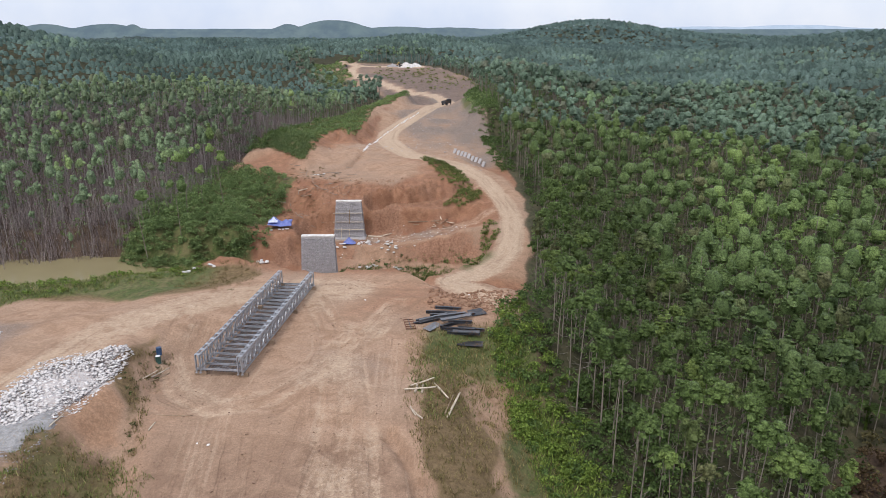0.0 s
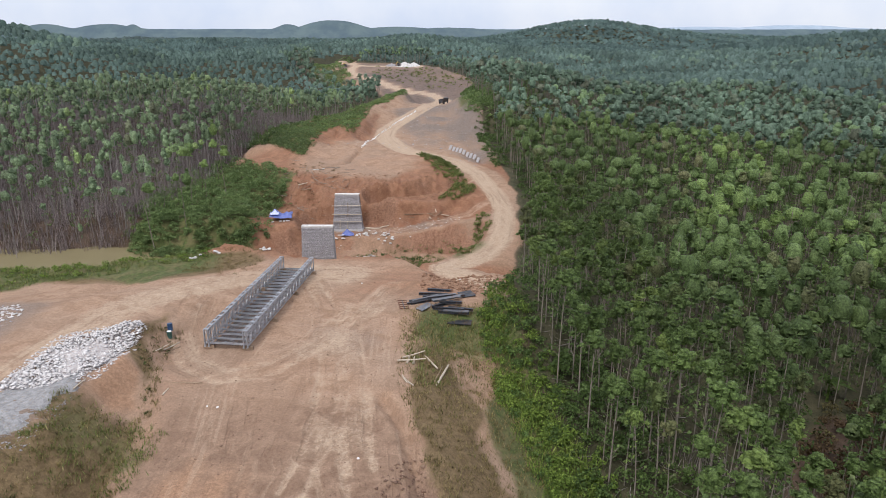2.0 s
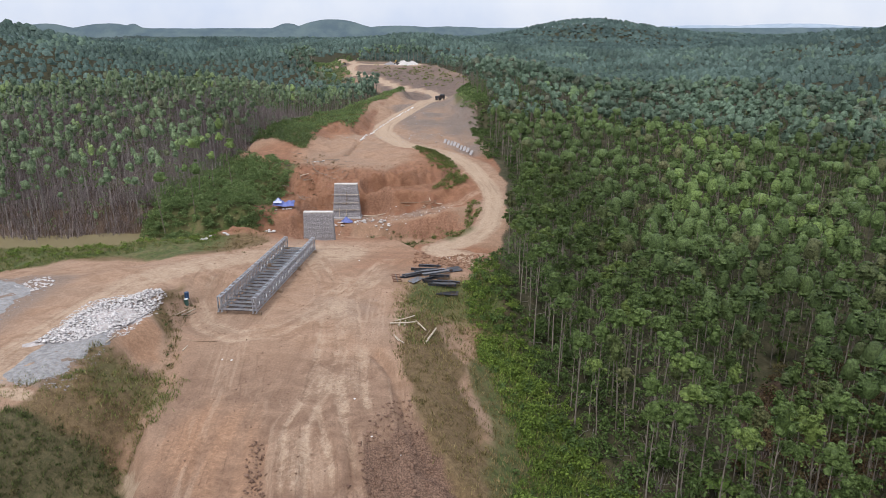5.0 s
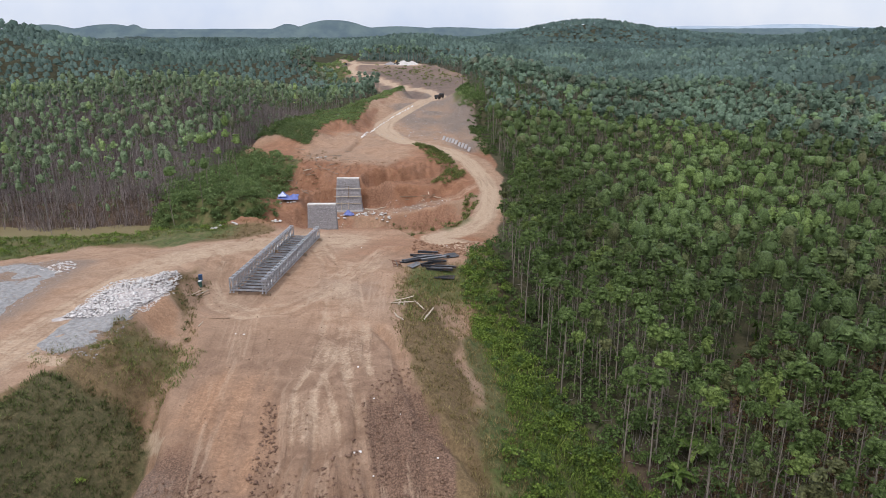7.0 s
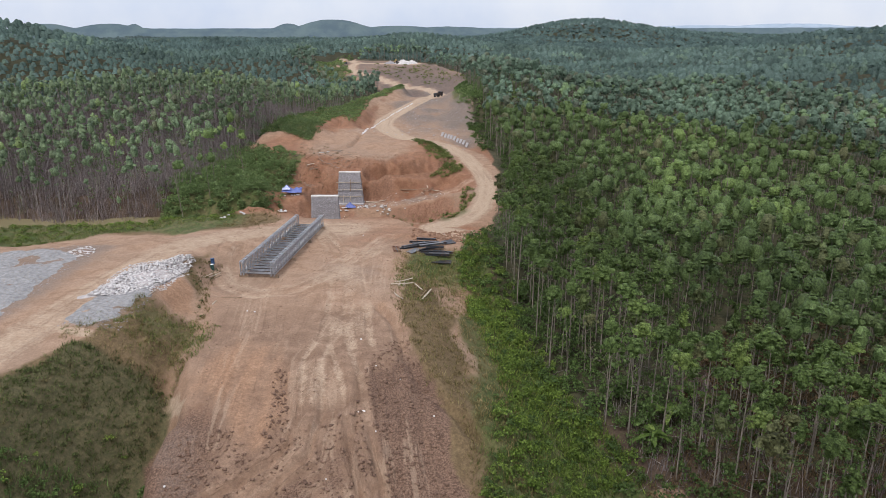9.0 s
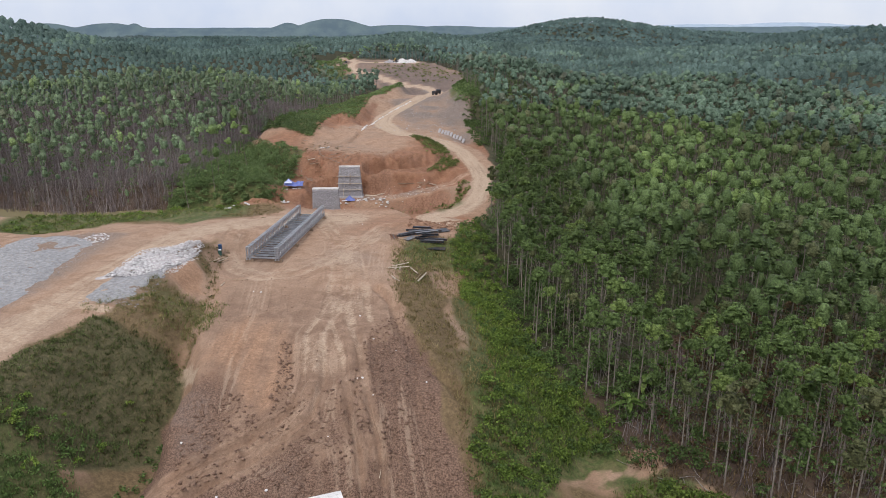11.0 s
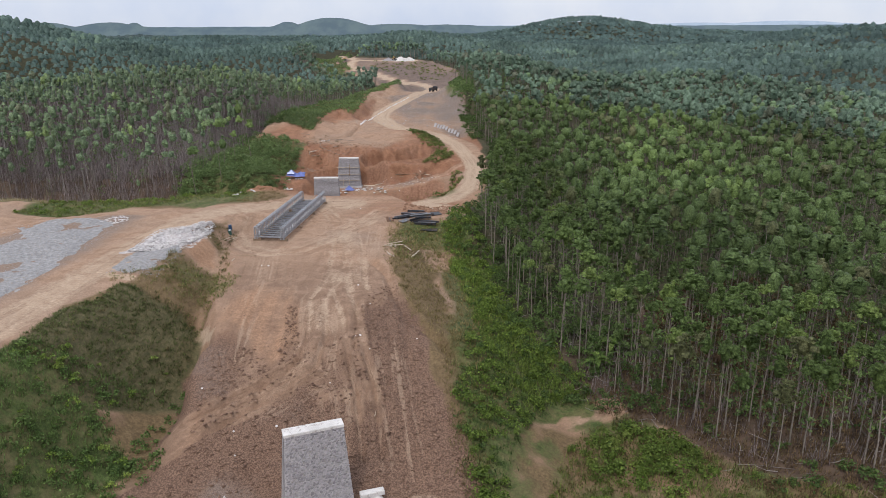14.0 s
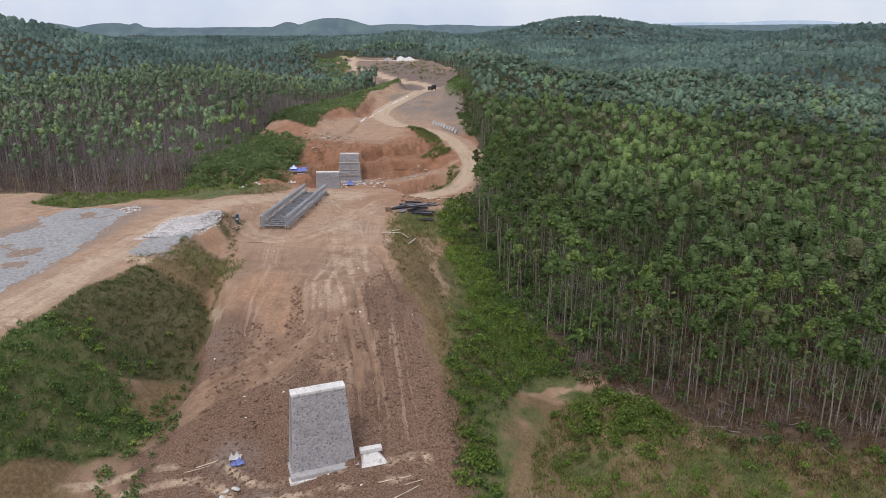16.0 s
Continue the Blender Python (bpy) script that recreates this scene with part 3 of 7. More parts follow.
# ---------------------------------------------------------------- mesh helpers
def mesh_np(name, verts, faces, mat=None, smooth=False, attrs=None):
    """A mesh from arrays: verts (n, 3), faces (m, k) of one size."""
    me = bpy.data.meshes.new(name)
    verts, faces = np.asarray(verts, np.float32), np.asarray(faces, np.int32)
    k = faces.shape[1]
    me.vertices.add(len(verts))
    me.vertices.foreach_set("co", verts.ravel())
    me.loops.add(faces.size)
    me.loops.foreach_set("vertex_index", faces.ravel())
    me.polygons.add(len(faces))
    me.polygons.foreach_set("loop_start", np.arange(0, faces.size, k, dtype=np.int32))
    if smooth:
        me.polygons.foreach_set("use_smooth", np.ones(len(faces), bool))
    for key, vals in (attrs or {}).items():
        at = me.attributes.new(key, "FLOAT", "POINT")
        at.data.foreach_set("value", np.asarray(vals, np.float32))
    if mat:
        me.materials.append(mat)
    me.update(calc_edges=True)
    me.validate()
    return me


def part(name, bm, material, parent, label=""):
    me = bpy.data.meshes.new(name)
    bm.to_mesh(me)
    bm.free()
    me.materials.append(material)
    ob = new(name, me)
    ob.parent = parent
    return tagged(ob, label)


def thing(name, m, label, category, group="", kind=""):
    ob = new(name)
    ob.empty_display_size = 0.3
    ob.matrix_world = m
    return tagged(ob, label, category, group, kind)


# ---------------------------------------------------------------- ground
def axis(stops, far_lo, far_hi, grow):
    """Grid lines: (from, to, step) stretches, then ever wider steps out to the far limits."""
    mid = np.concatenate([np.arange(a, b_ - 1e-6, st) for a, b_, st in stops] + [[stops[-1][1]]])
    out, st, v = [], stops[-1][2], stops[-1][1]
    while v < far_hi:
        st *= grow
        v += st
        out.append(v)
    low, st, v = [], stops[0][2], stops[0][0]
    while v > far_lo:
        st *= grow
        v -= st
        low.append(v)
    return np.concatenate([low[::-1], mid, out])


gx, gy = axis([(-62, -31, 0.5), (-31, 9, 0.29), (9, 26, 0.6)], -3600, 3600, 1.12), axis([(-7, 29, 0.28), (29, 66, 0.36), (66, 122, 0.5), (122, 150, 0.8)], -250, 3100, 1.062)
GX, GY = np.meshgrid(gx, gy)
gxf, gyf = GX.ravel(), GY.ravel()
GZ = zat(gxf, gyf)
nx, ny = len(gx), len(gy)
quad = (np.arange(ny - 1)[:, None] * nx + np.arange(nx - 1)[None, :]).ravel()
gfaces = np.stack([quad, quad + 1, quad + nx + 1, quad + nx], 1)


def masks(x, y):
    pad, bank = area_sd(x, y, PAD) + 1.8 * fbm(x, y, 6, 3, 92), area_sd(x, y, BANK) + 1.6 * fbm(x, y, 7, 3, 91)
    cor, clear = area_sd(x, y, CORRIDOR) + 4 * fbm(x, y, 12, 3, 94), area_sd(x, y, CLEAR) + 1.6 * fbm(x, y, 6, 3, 95)
    dl, _ = seg_dist(x, y, LEFT_ROAD)
    dp, _ = seg_dist(x, y, LOOP)
    df, _ = seg_dist(x, y, FAR_ROAD)
    dt, _ = seg_dist(x, y, TERRACE)
    dc, _ = seg_dist(x, y, CROSS_TRACK)
    m = {}
    m["litter"] = sstep(-2.5, 1.0, clear)
    m["track"] = np.maximum.reduce([(0.62 + 0.3 * sstep(120, 140, y)) * sstep(3.6 + 1.2 * sstep(120, 140, y), 1.6, dp) + 0.22 * sstep(0.7, 0.1, np.abs(dp - 1.0)), 0.42 * sstep(2.6, 1.0, dt), 0.5 * sstep(1.1, 0.2, dc), sstep(4.6, 1.6, df), 0.55 * sstep(3.6, 1.0, np.abs(dl - 1.0)), 0.9 * sstep(2, -2, area_sd(x, y, YARD))])
    slope = sstep(22, 10, y) * sstep(3, -2, pad)
    band = sstep(0, 3, y - 66) * sstep(130, 112, y) * sstep(4, -4, area_sd(x, y, [(-42, 108), (-37, 92), (-36, 80), (-27, 66), (-4, 68), (9, 63), (14, 60), (16, 80), (14, 110), (4, 126), (-30, 128), (-48, 126)]))
    m["red"] = np.maximum.reduce([0.75 * sstep(2, -2, area_sd(x, y, [(-20.5, 23.5), (-13.5, 24.5), (-10, 14), (-17, 12.5), (-20, 16)]) + 2 * fbm(x, y, 4, 3, 96)), 0.78 * sstep(64, 69, y) * sstep(140, 128, y) * sstep(-56, -46, x) * sstep(4, 6, np.abs(dp)), 0.42 * slope, 0.85 * band, 0.8 * sstep(3, -3, np.abs(area_sd(x, y, KNOLL)) - 5) * sstep(-48, -38, x) * sstep(190, 165, y), 0.5 * sstep(4, 0, np.abs(pad)) * sstep(-2, -14, x) * sstep(52, 40, y) * 0.6, 0.5 * sstep(4, -3, area_sd(x, y, [(-14, 55), (10, 55), (12, 63), (-6, 65)]))])
    m["clod"] = np.maximum.reduce([sstep(20, 9, y + 0.35 * np.abs(x + 8) + 5 * fbm(x, y, 5, 3, 99)) * sstep(6.5, 3, pad + 2 * fbm(x, y, 3, 3, 107)), 0.95 * sstep(-7, -3, x - 0.12 * (y - 14) + 5 * fbm(x, y, 5, 4, 100)) * sstep(28, 20, y + 4 * fbm(x, y, 4, 3, 101)) * sstep(3.5, 1, pad + 2 * fbm(x, y, 3, 3, 108)), 0.85 * sstep(-13, -19, x) * sstep(22, 14, y) * sstep(6.5, 3, pad + 2 * fbm(x, y, 3, 3, 107))]) * (1 - 0.85 * sstep(1.2, 0.2, tyre_dist(x, y)) * sstep(6, 8, y))
    toe_l = sstep(-18, -22, x) * sstep(13, 9, y) * sstep(-1, 1.5, area_sd(x, y, FRONT_LEFT))
    m["ramp"] = np.maximum(0.85 * sstep(38, 26, y + 7 * fbm(x, y, 8, 3, 129)) * sstep(2, -2, pad), toe_l)
    lane = lane_dist(x, y)
    way = sstep(1.5, -1.0, area_sd(x, y, LANE) + 1.2 * fbm(x, y, 3, 3, 98))
    m["clod"] = np.maximum(m["clod"] * (1 - 0.85 * way), slope * (0.46 + 0.6 * fbm(x, y, 3, 3, 110)))
    m["clod"] = m["clod"] * (1 - 0.6 * sstep(2.3, 1.1, seg_dist(x, y, TYRES[0])[0] + 1.6 * fbm(x, y, 2, 3, 112)) * sstep(18, 15, y))
    m["orange"] = 0.95 * sstep(1.5, -1.5, area_sd(x, y, ORANGE) + 2.2 * fbm(x, y, 3.5, 3, 97)) * (0.75 + 0.7 * fbm(x * 1.3, y * 0.15, 1.5, 2, 64))
    m["red"] = np.maximum(m["red"], sstep(0.6, -0.4, area_sd(x, y, RED_STREAK) + 0.8 * fbm(x, y, 2, 3, 97)))
    m["red"] = m["red"] * (1 - 0.7 * sstep(0, -4, area_sd(x, y, MOUND) + 3 * fbm(x, y, 6, 3, 121)) * sstep(-40, -30, x))
    m["red"] = m["red"] * (1 - 0.65 * sstep(99, 95, y) * sstep(-24, -16, x) * sstep(70, 74, y))
    m["red"] = np.maximum(m["red"], sstep(1.5, -1.0, area_sd(x, y, DUG) + 2.4 * fbm(x, y, 5, 4, 122)))
    m["gravel"] = np.maximum.reduce([(0.64 + 1.1 * fbm(x, y, 13, 4, 52)) * sstep(3, -3, cor) * np.maximum(sstep(-20, -12, x + 6 * fbm(x, y, 10, 3, 127)), sstep(205, 225, y)) * sstep(128, 150, y) * sstep(330, 260, y), (0.25 + 0.8 * fbm(x, y, 5, 3, 128)) * sstep(12, 4, y) * sstep(2, -3, pad) * sstep(-4, -10, x), 0.6 * sstep(2, -2, area_sd(x, y, [(-63, 36), (-59, 44), (-56, 50), (-44, 50), (-44, 30), (-46, 14), (-60, 10)])), 0.7 * sstep(1.5, -1, area_sd(x, y, [(-37.5, 27), (-32.5, 26), (-31.5, 37), (-36, 36)]))])
    m["gravel"] = np.maximum(m["gravel"], (0.16 + 0.5 * fbm(x, y, 9, 4, 56)) * sstep(4, -4, area_sd(x, y, [(-18, 56), (-9, 56), (-5, 46), (-5, 34), (-13, 33), (-15, 44)]) + 4 * fbm(x, y, 7, 3, 57)))
    m["gravel"] = np.maximum(m["gravel"], (0.5 + 0.6 * fbm(x, y, 3, 3, 111)) * sstep(3.5, 1.0, dt) * sstep(6, 0, x))
    m["gravel"] = np.maximum(m["gravel"], 0.34 * sstep(1.5, -1, area_sd(x, y, [(-24.5, 19), (-17.9, 15), (-16.5, 9.4), (-20, 9)]) + 2 * fbm(x, y, 4, 3, 58)))
    m["gravel"] = np.maximum(m["gravel"], (0.50 + 0.9 * fbm(x, y, 9, 4, 53)) * sstep(4, -3, area_sd(x, y, GREY_SLOPE) + 3 * fbm(x, y, 8, 3, 54)) * sstep(3, 5, dp))
    m["scorch"] = (0.8 + 0.7 * fbm(x, y, 22, 3, 83)) * sstep(2, -3, cor) * sstep(226, 238, y) * sstep(3, 6, df) * sstep(9, 3, area_sd(x, y, CORRIDOR))
    m["green"] = np.maximum.reduce([sstep(0.5, 3.5, pad) * sstep(-9, -3, x) * sstep(60, 54, y) * np.maximum(sstep(4.0, 8.5, x + 3 * fbm(x, y, 7, 3, 84)), 0.75 * sstep(43, 48, y)), 0.9 * sstep(-1, 2, bank) * sstep(54, 58, y) * sstep(84, 79, y) * sstep(-27, -34, x) * sstep(3.8, 6.5, dl) * 0.8, 0.75 * sstep(1, -3, area_sd(x, y, KNOLL)), (0.75 + fbm(x, y, 14, 3, 123)) * sstep(2, -3, area_sd(x, y, FAR_SCRUB)), sstep(2, -2, area_sd(x, y, [(-62, 90), (-46, 84), (-34, 84), (-38, 96), (-33, 116), (-50, 124), (-62, 108)])), 0.9 * sstep(6, 10, np.abs(dp)) * sstep(2, -2, cor) * sstep(170, 210, y) * sstep(238, 228, y) * sstep(4, 10, x), 0.62 * sstep(3, -2, area_sd(x, y, [(-13, 80), (4, 74), (9, 80), (7, 88), (-10, 86)])), sstep(-3, 0, -y) * sstep(8, 12, x), 0.95 * sstep(1.0, -1.0, area_sd(x, y, FRONT_LEFT) + 1.5 * fbm(x, y, 4, 3, 130))])
    m["dry"] = np.maximum.reduce([(0.5 + 1.1 * fbm(x, y, 5, 3, 86)) * sstep(0.3, 2, pad) * sstep(-14, -18, x) * sstep(-0.5, 1.5, bank) * sstep(54, 50, y), 0.85 * sstep(-0.5, 1.5, pad) * sstep(8, 5, pad + 2 * fbm(x, y, 4, 3, 85)) * sstep(-4, 0, x) * sstep(3, 9, y) * sstep(52, 42, y) * (0.98 + 0.6 * fbm(x, y, 6, 3, 85)), 0.8 * sstep(2, 5, dl) * sstep(3, -1, area_sd(x, y, [(-60, 58), (-30, 58), (-26, 66), (-40, 72), (-60, 72)]))])
    scarp = sstep(1.0, -0.6, area_sd(x, y, SCARP) + 1.4 * fbm(x, y, 3, 3, 125))
    m["dry"], m["orange"] = m["dry"] * (1 - scarp), np.maximum(m["orange"], 0.8 * scarp)
    m["green"] = np.maximum(m["green"] * (1 - scarp), 0.5 * sstep(2, -2, area_sd(x, y, GREEN_BANK) + 3 * fbm(x, y, 4, 3, 126)))
    m["green"] = np.maximum(m["green"], 0.9 * sstep(1.5, -1.5, area_sd(x, y, STRIP_L) + 2.5 * fbm(x, y, 5, 3, 132)))
    heap_ = sstep(0.25, 0.7, np.exp(-(((x + 31) / 4.6) ** 2 + ((y - 69.5) / 2.8) ** 2)) + 0.25 * fbm(x, y, 2, 3, 133))
    m["red"] = np.maximum(m["red"], heap_)
    m["green"], m["dry"] = m["green"] * (1 - heap_), m["dry"] * (1 - heap_)
    ty = tyre_dist(x, y)
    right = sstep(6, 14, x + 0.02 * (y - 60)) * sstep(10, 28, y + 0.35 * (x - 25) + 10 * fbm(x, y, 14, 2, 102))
    # Where the shade-darkened floor colour lies: right-hand and far woods.
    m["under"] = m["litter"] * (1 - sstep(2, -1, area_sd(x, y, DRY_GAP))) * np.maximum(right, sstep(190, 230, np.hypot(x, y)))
    e = 0.7
    gx_, gy_ = (height(x + e, y) - height(x - e, y)) / (2 * e), (height(x, y + e) - height(x, y - e)) / (2 * e)
    m["steep"] = sstep(0.28, 0.8, np.hypot(gx_, gy_)) * np.clip(0.55 + 1.1 * fbm(x, y, 6, 3, 81), 0, 1.1) * sstep(60, 66, y) * sstep(240, 200, y) * (1 - m["litter"])
    dq, aq = seg_dist(x, y, [(9, -7), (11.5, 0), (13.5, 6), (16.5, 10.5), (20, 12.6), (24.5, 13.4)])
    path = (0.75 + 0.5 * fbm(x, y, 2, 3, 89)) * sstep(0.3, -0.6, dq - 0.30 * np.maximum(aq - 1.2, 0) + 1.8 * fbm(x, y, 2.2, 4, 82))
    m["green"] = m["green"] * (1 - path) * (1 - (0.5 + 1.2 * fbm(x, y, 4, 3, 114)).clip(0, 1) * sstep(10, 13, x) * sstep(14, 9, y))
    m["dry"] = np.maximum(m["dry"], (0.75 + 0.5 * fbm(x, y, 3, 3, 115)) * sstep(10, 13, x) * sstep(14, 9, y) * sstep(1, -2, clear))
    m["litter"] = m["litter"] * (1 - path)
    m["dry"] = np.maximum(m["dry"], path * (0.6 + 0.8 * fbm(x, y, 4, 3, 88)))
    m["track"] = np.maximum(m["track"], (0.42 - 0.3 * slope) * sstep(0.9, 0.1, ty) * sstep(3, -1, pad) * (0.6 + 0.8 * (fbm(x, y, 7, 2, 3) + 0.5)))
    dg, _ = seg_dist(x, y, [(-41, 27, 0), (-36, 25.5, 0), (-31, 24.6, 0), (-25, 21.5, 0), (-22, 19, 0)])
    dh, _ = seg_dist(x, y, LOW_TRACK)
    m["track"] = np.maximum(m["track"], (0.5 + 0.6 * fbm(x, y, 2, 3, 113)) * sstep(0.9, 0.2, np.abs(dh - 0.9)))
    m["track"] = np.maximum(m["track"], 0.8 * sstep(0.9, 0.2, dg + 0.8 * fbm(x, y, 2, 3, 106)))
    m["track"] = np.maximum(m["track"], (1 - slope) * sstep(2.8, 1.0, lane) * sstep(2, -2, pad) * (0.36 + 0.5 * fbm(x, y, 5, 3, 4)))
    near_way = m["across"] = streaks(x, y)
    m["ruts"] = sstep(5.5, 1.0, near_way + 2.5 * fbm(x, y, 6, 3, 105)) * np.maximum(sstep(3, 0, pad) * sstep(0, 4, y), np.maximum(sstep(4.5, 3, dl), sstep(3.2, 2.0, dp)))
    m["dark"] = sstep(1.5, -1.5, area_sd(x, y, [(-38, 9), (-37, 17), (-33.5, 23.5), (-26, 23.5), (-23, 21.5), (-22, 12), (-30, 9)]) + 2.5 * fbm(x, y, 5, 3, 87))
    toe = 1 - 0.92 * sstep(4.5, 2.0, pad + 2.8 * fbm(x, y, 4, 3, 109)) * sstep(-14, -17, x) * sstep(23, 19, y)
    m["green"], m["dark"], m["dry"] = m["green"] * toe, m["dark"] * toe, m["dry"] * toe
    far_clear = sstep(-1, 2, clear)
    for k in ("green", "dry", "red", "gravel", "scorch", "orange"):
        m[k] = m[k] * (1 - far_clear)
    return m


ground = new("ground", mesh_np("ground", np.stack(world(gxf, gyf, GZ), 1), gfaces, M_EARTH, True, masks(gxf, gyf)))
tagged(ground, "bare tan and red worked earth with grassy banks and forest floor", "ground", kind="structure")

M_WATER, nt, b, geo = fresh("muddy_water", 0.12, 0.0, 0.5)
nt.links.new(ramp_mix(nt, noise_node(nt, 0.12, 3, 0.5, geo.outputs["Position"]), (0.20, 0.165, 0.085), (0.26, 0.215, 0.12)), b.inputs["Base Color"])
bumped(nt, b, noise_node(nt, 1.6, 2, 0.5, geo.outputs["Position"]), 0.15, 0.02)
bm = bmesh.new()
bm.faces.new([bm.verts.new(world(x, y, -8.05)) for x, y in [(-118, 74), (-44, 78), (-42, 86), (-60, 91), (-118, 94)]])
me = bpy.data.meshes.new("water")
bm.to_mesh(me)
bm.free()
me.materials.append(M_WATER)
water = new("water", me)
tagged(water, "still muddy yellow-brown pond water below the road", "pond", kind="structure")


# ---------------------------------------------------------------- trees
rng = np.random.default_rng(5)


def leaf_cloud(clumps, size, per, rng, width=0.30, under=0.35, up=0.25):
    """Pointed leaves over rounded clumps (x, y, z, r): arrays of verts and triangles, two a leaf."""
    clumps = np.asarray(clumps, float)
    n = len(clumps) * per
    c = np.repeat(clumps, per, 0)
    nrm = rng.normal(0, 1, (n, 3))
    nrm[:, 2] = np.abs(nrm[:, 2]) - under * (rng.uniform(0, 1, n) < 0.5)
    nrm /= np.linalg.norm(nrm, axis=1)[:, None]
    base = c[:, :3] + nrm * (c[:, 3] * rng.uniform(0.45, 1.08, n))[:, None] * np.array([1, 1, 0.8])
    nrm = nrm + rng.normal(0, 0.38, (n, 3)) + np.array([0, 0, up])
    nrm /= np.linalg.norm(nrm, axis=1)[:, None]
    t = rng.normal(0, 1, (n, 3)) + np.array([0, 0, -0.7])
    t -= nrm * np.sum(t * nrm, 1)[:, None]
    t /= np.linalg.norm(t, axis=1)[:, None]
    side = np.cross(nrm, t)
    L = (size * rng.uniform(0.6, 1.35, n))[:, None]
    W = L * width
    v = np.stack([base, base + t * L * 0.5 + side * W + nrm * L * 0.08, base + t * L, base + t * L * 0.5 - side * W + nrm * L * 0.08], 1).reshape(-1, 3)
    i = np.arange(n)[:, None] * 4
    f = np.concatenate([i + [0, 1, 2], i + [0, 2, 3]], 0)
    return v, f


def tube(points, radii, sides):
    """A tapered limb through points."""
    vs, fs = [], []
    for k, (p, r) in enumerate(zip(points, radii)):
        a = np.arange(sides) * 2 * np.pi / sides
        vs.append(np.stack([p[0] + r * np.cos(a), p[1] + r * np.sin(a), np.full(sides, p[2])], 1))
        if k:
            for s in range(sides):
                q = (s + 1) % sides
                o = (k - 1) * sides
                fs += [(o + s, o + q, o + sides + q), (o + s, o + sides + q, o + sides + s)]
    return np.concatenate(vs), np.array(fs)


def crown_arrays(h, r, hc, n, size, rng, tufts, seg, core=1.0):
    """A domed crown: rounded tufts of foliage set in a spiral over a dome, each with small pointed leaves on it."""
    k = np.arange(tufts)
    u = np.sqrt((k + 0.25) / tufts)
    a = 2.4 * k + rng.uniform(0, 6.28) + rng.normal(0, 0.2, tufts)
    rad = 0.80 * r * u * (1 + rng.normal(0, 0.18, tufts))
    tr = r * rng.uniform(0.34, 0.52, tufts) * (1.12 - 0.25 * u) * math.sqrt(7 / tufts)
    mid = np.stack([rad * np.cos(a), rad * np.sin(a), h - tr - hc * 0.72 * u ** 2.2 + rng.normal(0, 0.13 * hc, tufts)], 1)
    cv, cf, off = [], [], 0
    q = np.arange(seg)
    q2 = (q + 1) % seg
    for c, t in zip(mid, tr):
        rows = [np.array([[0, 0, 1.0]])]
        for el, sc in ((42, 1.0), (-12, 1.02)):
            b_ = q * 2 * np.pi / seg + rng.uniform(0, 6)
            rr = sc * (1 + rng.normal(0, 0.12, seg))
            rows.append(np.stack([rr * np.cos(b_) * math.cos(radians(el)), rr * np.sin(b_) * math.cos(radians(el)), rr * math.sin(radians(el))], 1))
        v = np.concatenate(rows) * t * np.array([1.0, 1.0, 0.86]) + c
        # the skirt of a tuft hangs out and down, away from the trunk
        v[1 + seg:, :2] += 0.06 * c[:2]
        v[1 + seg:, 2] -= 0.12 * t
        cv.append(v)
        cf += [np.stack([q * 0, 1 + q, 1 + q2], 1) + off, np.stack([1 + q, 1 + seg + q, 1 + seg + q2], 1) + off, np.stack([1 + q, 1 + seg + q2, 1 + q2], 1) + off]
        off += 1 + 2 * seg
    # the body of the crown, which the tufts stand out of
    b_ = np.arange(7) * 2 * np.pi / 7 + rng.uniform(0, 6)
    body = [np.array([[0, 0, h - 0.35 * r]])]
    for rr, dz in ((0.48, 0.16), (0.76, 0.66), (0.56, 1.05)):
        w = core * r * rr * (1 + rng.normal(0, 0.07, 7))
        body.append(np.stack([w * np.cos(b_), w * np.sin(b_), np.full(7, h - 0.2 * r - hc * dz * 0.8) + rng.normal(0, 0.05 * r, 7)], 1))
    cv.append(np.concatenate(body))
    j, j2 = np.arange(7), (np.arange(7) + 1) % 7
    cf.append(np.stack([j * 0, 1 + j, 1 + j2], 1) + off)
    for o in (1, 8):
        cf += [np.stack([o + j, o + 7 + j, o + 7 + j2], 1) + off, np.stack([o + j, o + 7 + j2, o + j2], 1) + off]
    cv, cf = np.concatenate(cv), np.concatenate(cf)
    which = rng.integers(0, tufts, n)
    way = rng.normal(0, 1, (n, 3)) + np.array([0, 0, 0.35])
    way /= np.linalg.norm(way, axis=1)[:, None]
    base = mid[which] + way * (tr[which] * rng.uniform(0.88, 1.16, n))[:, None] * np.array([1, 1, 0.86])
    nrm = way + rng.normal(0, 0.32, (n, 3)) + np.array([0, 0, 0.2])
    nrm /= np.linalg.norm(nrm, axis=1)[:, None]
    t = rng.normal(0, 1, (n, 3)) + np.array([0, 0, -0.5])
    t -= nrm * np.sum(t * nrm, 1)[:, None]
    t /= np.linalg.norm(t, axis=1)[:, None]
    side = np.cross(nrm, t)
    L = (size * rng.uniform(0.6, 1.4, n))[:, None]
    v = np.stack([base - t * L * 0.4, base + side * L * 0.3 + nrm * L * 0.1, base + t * L * 0.6 - nrm * L * 0.1, base - side * L * 0.3 + nrm * L * 0.1], 1).reshape(-1, 3)
    i = np.arange(n)[:, None] * 4 + len(cv)
    return np.concatenate([cv, v]), np.concatenate([cf, i + [0, 1, 2], i + [0, 2, 3]])


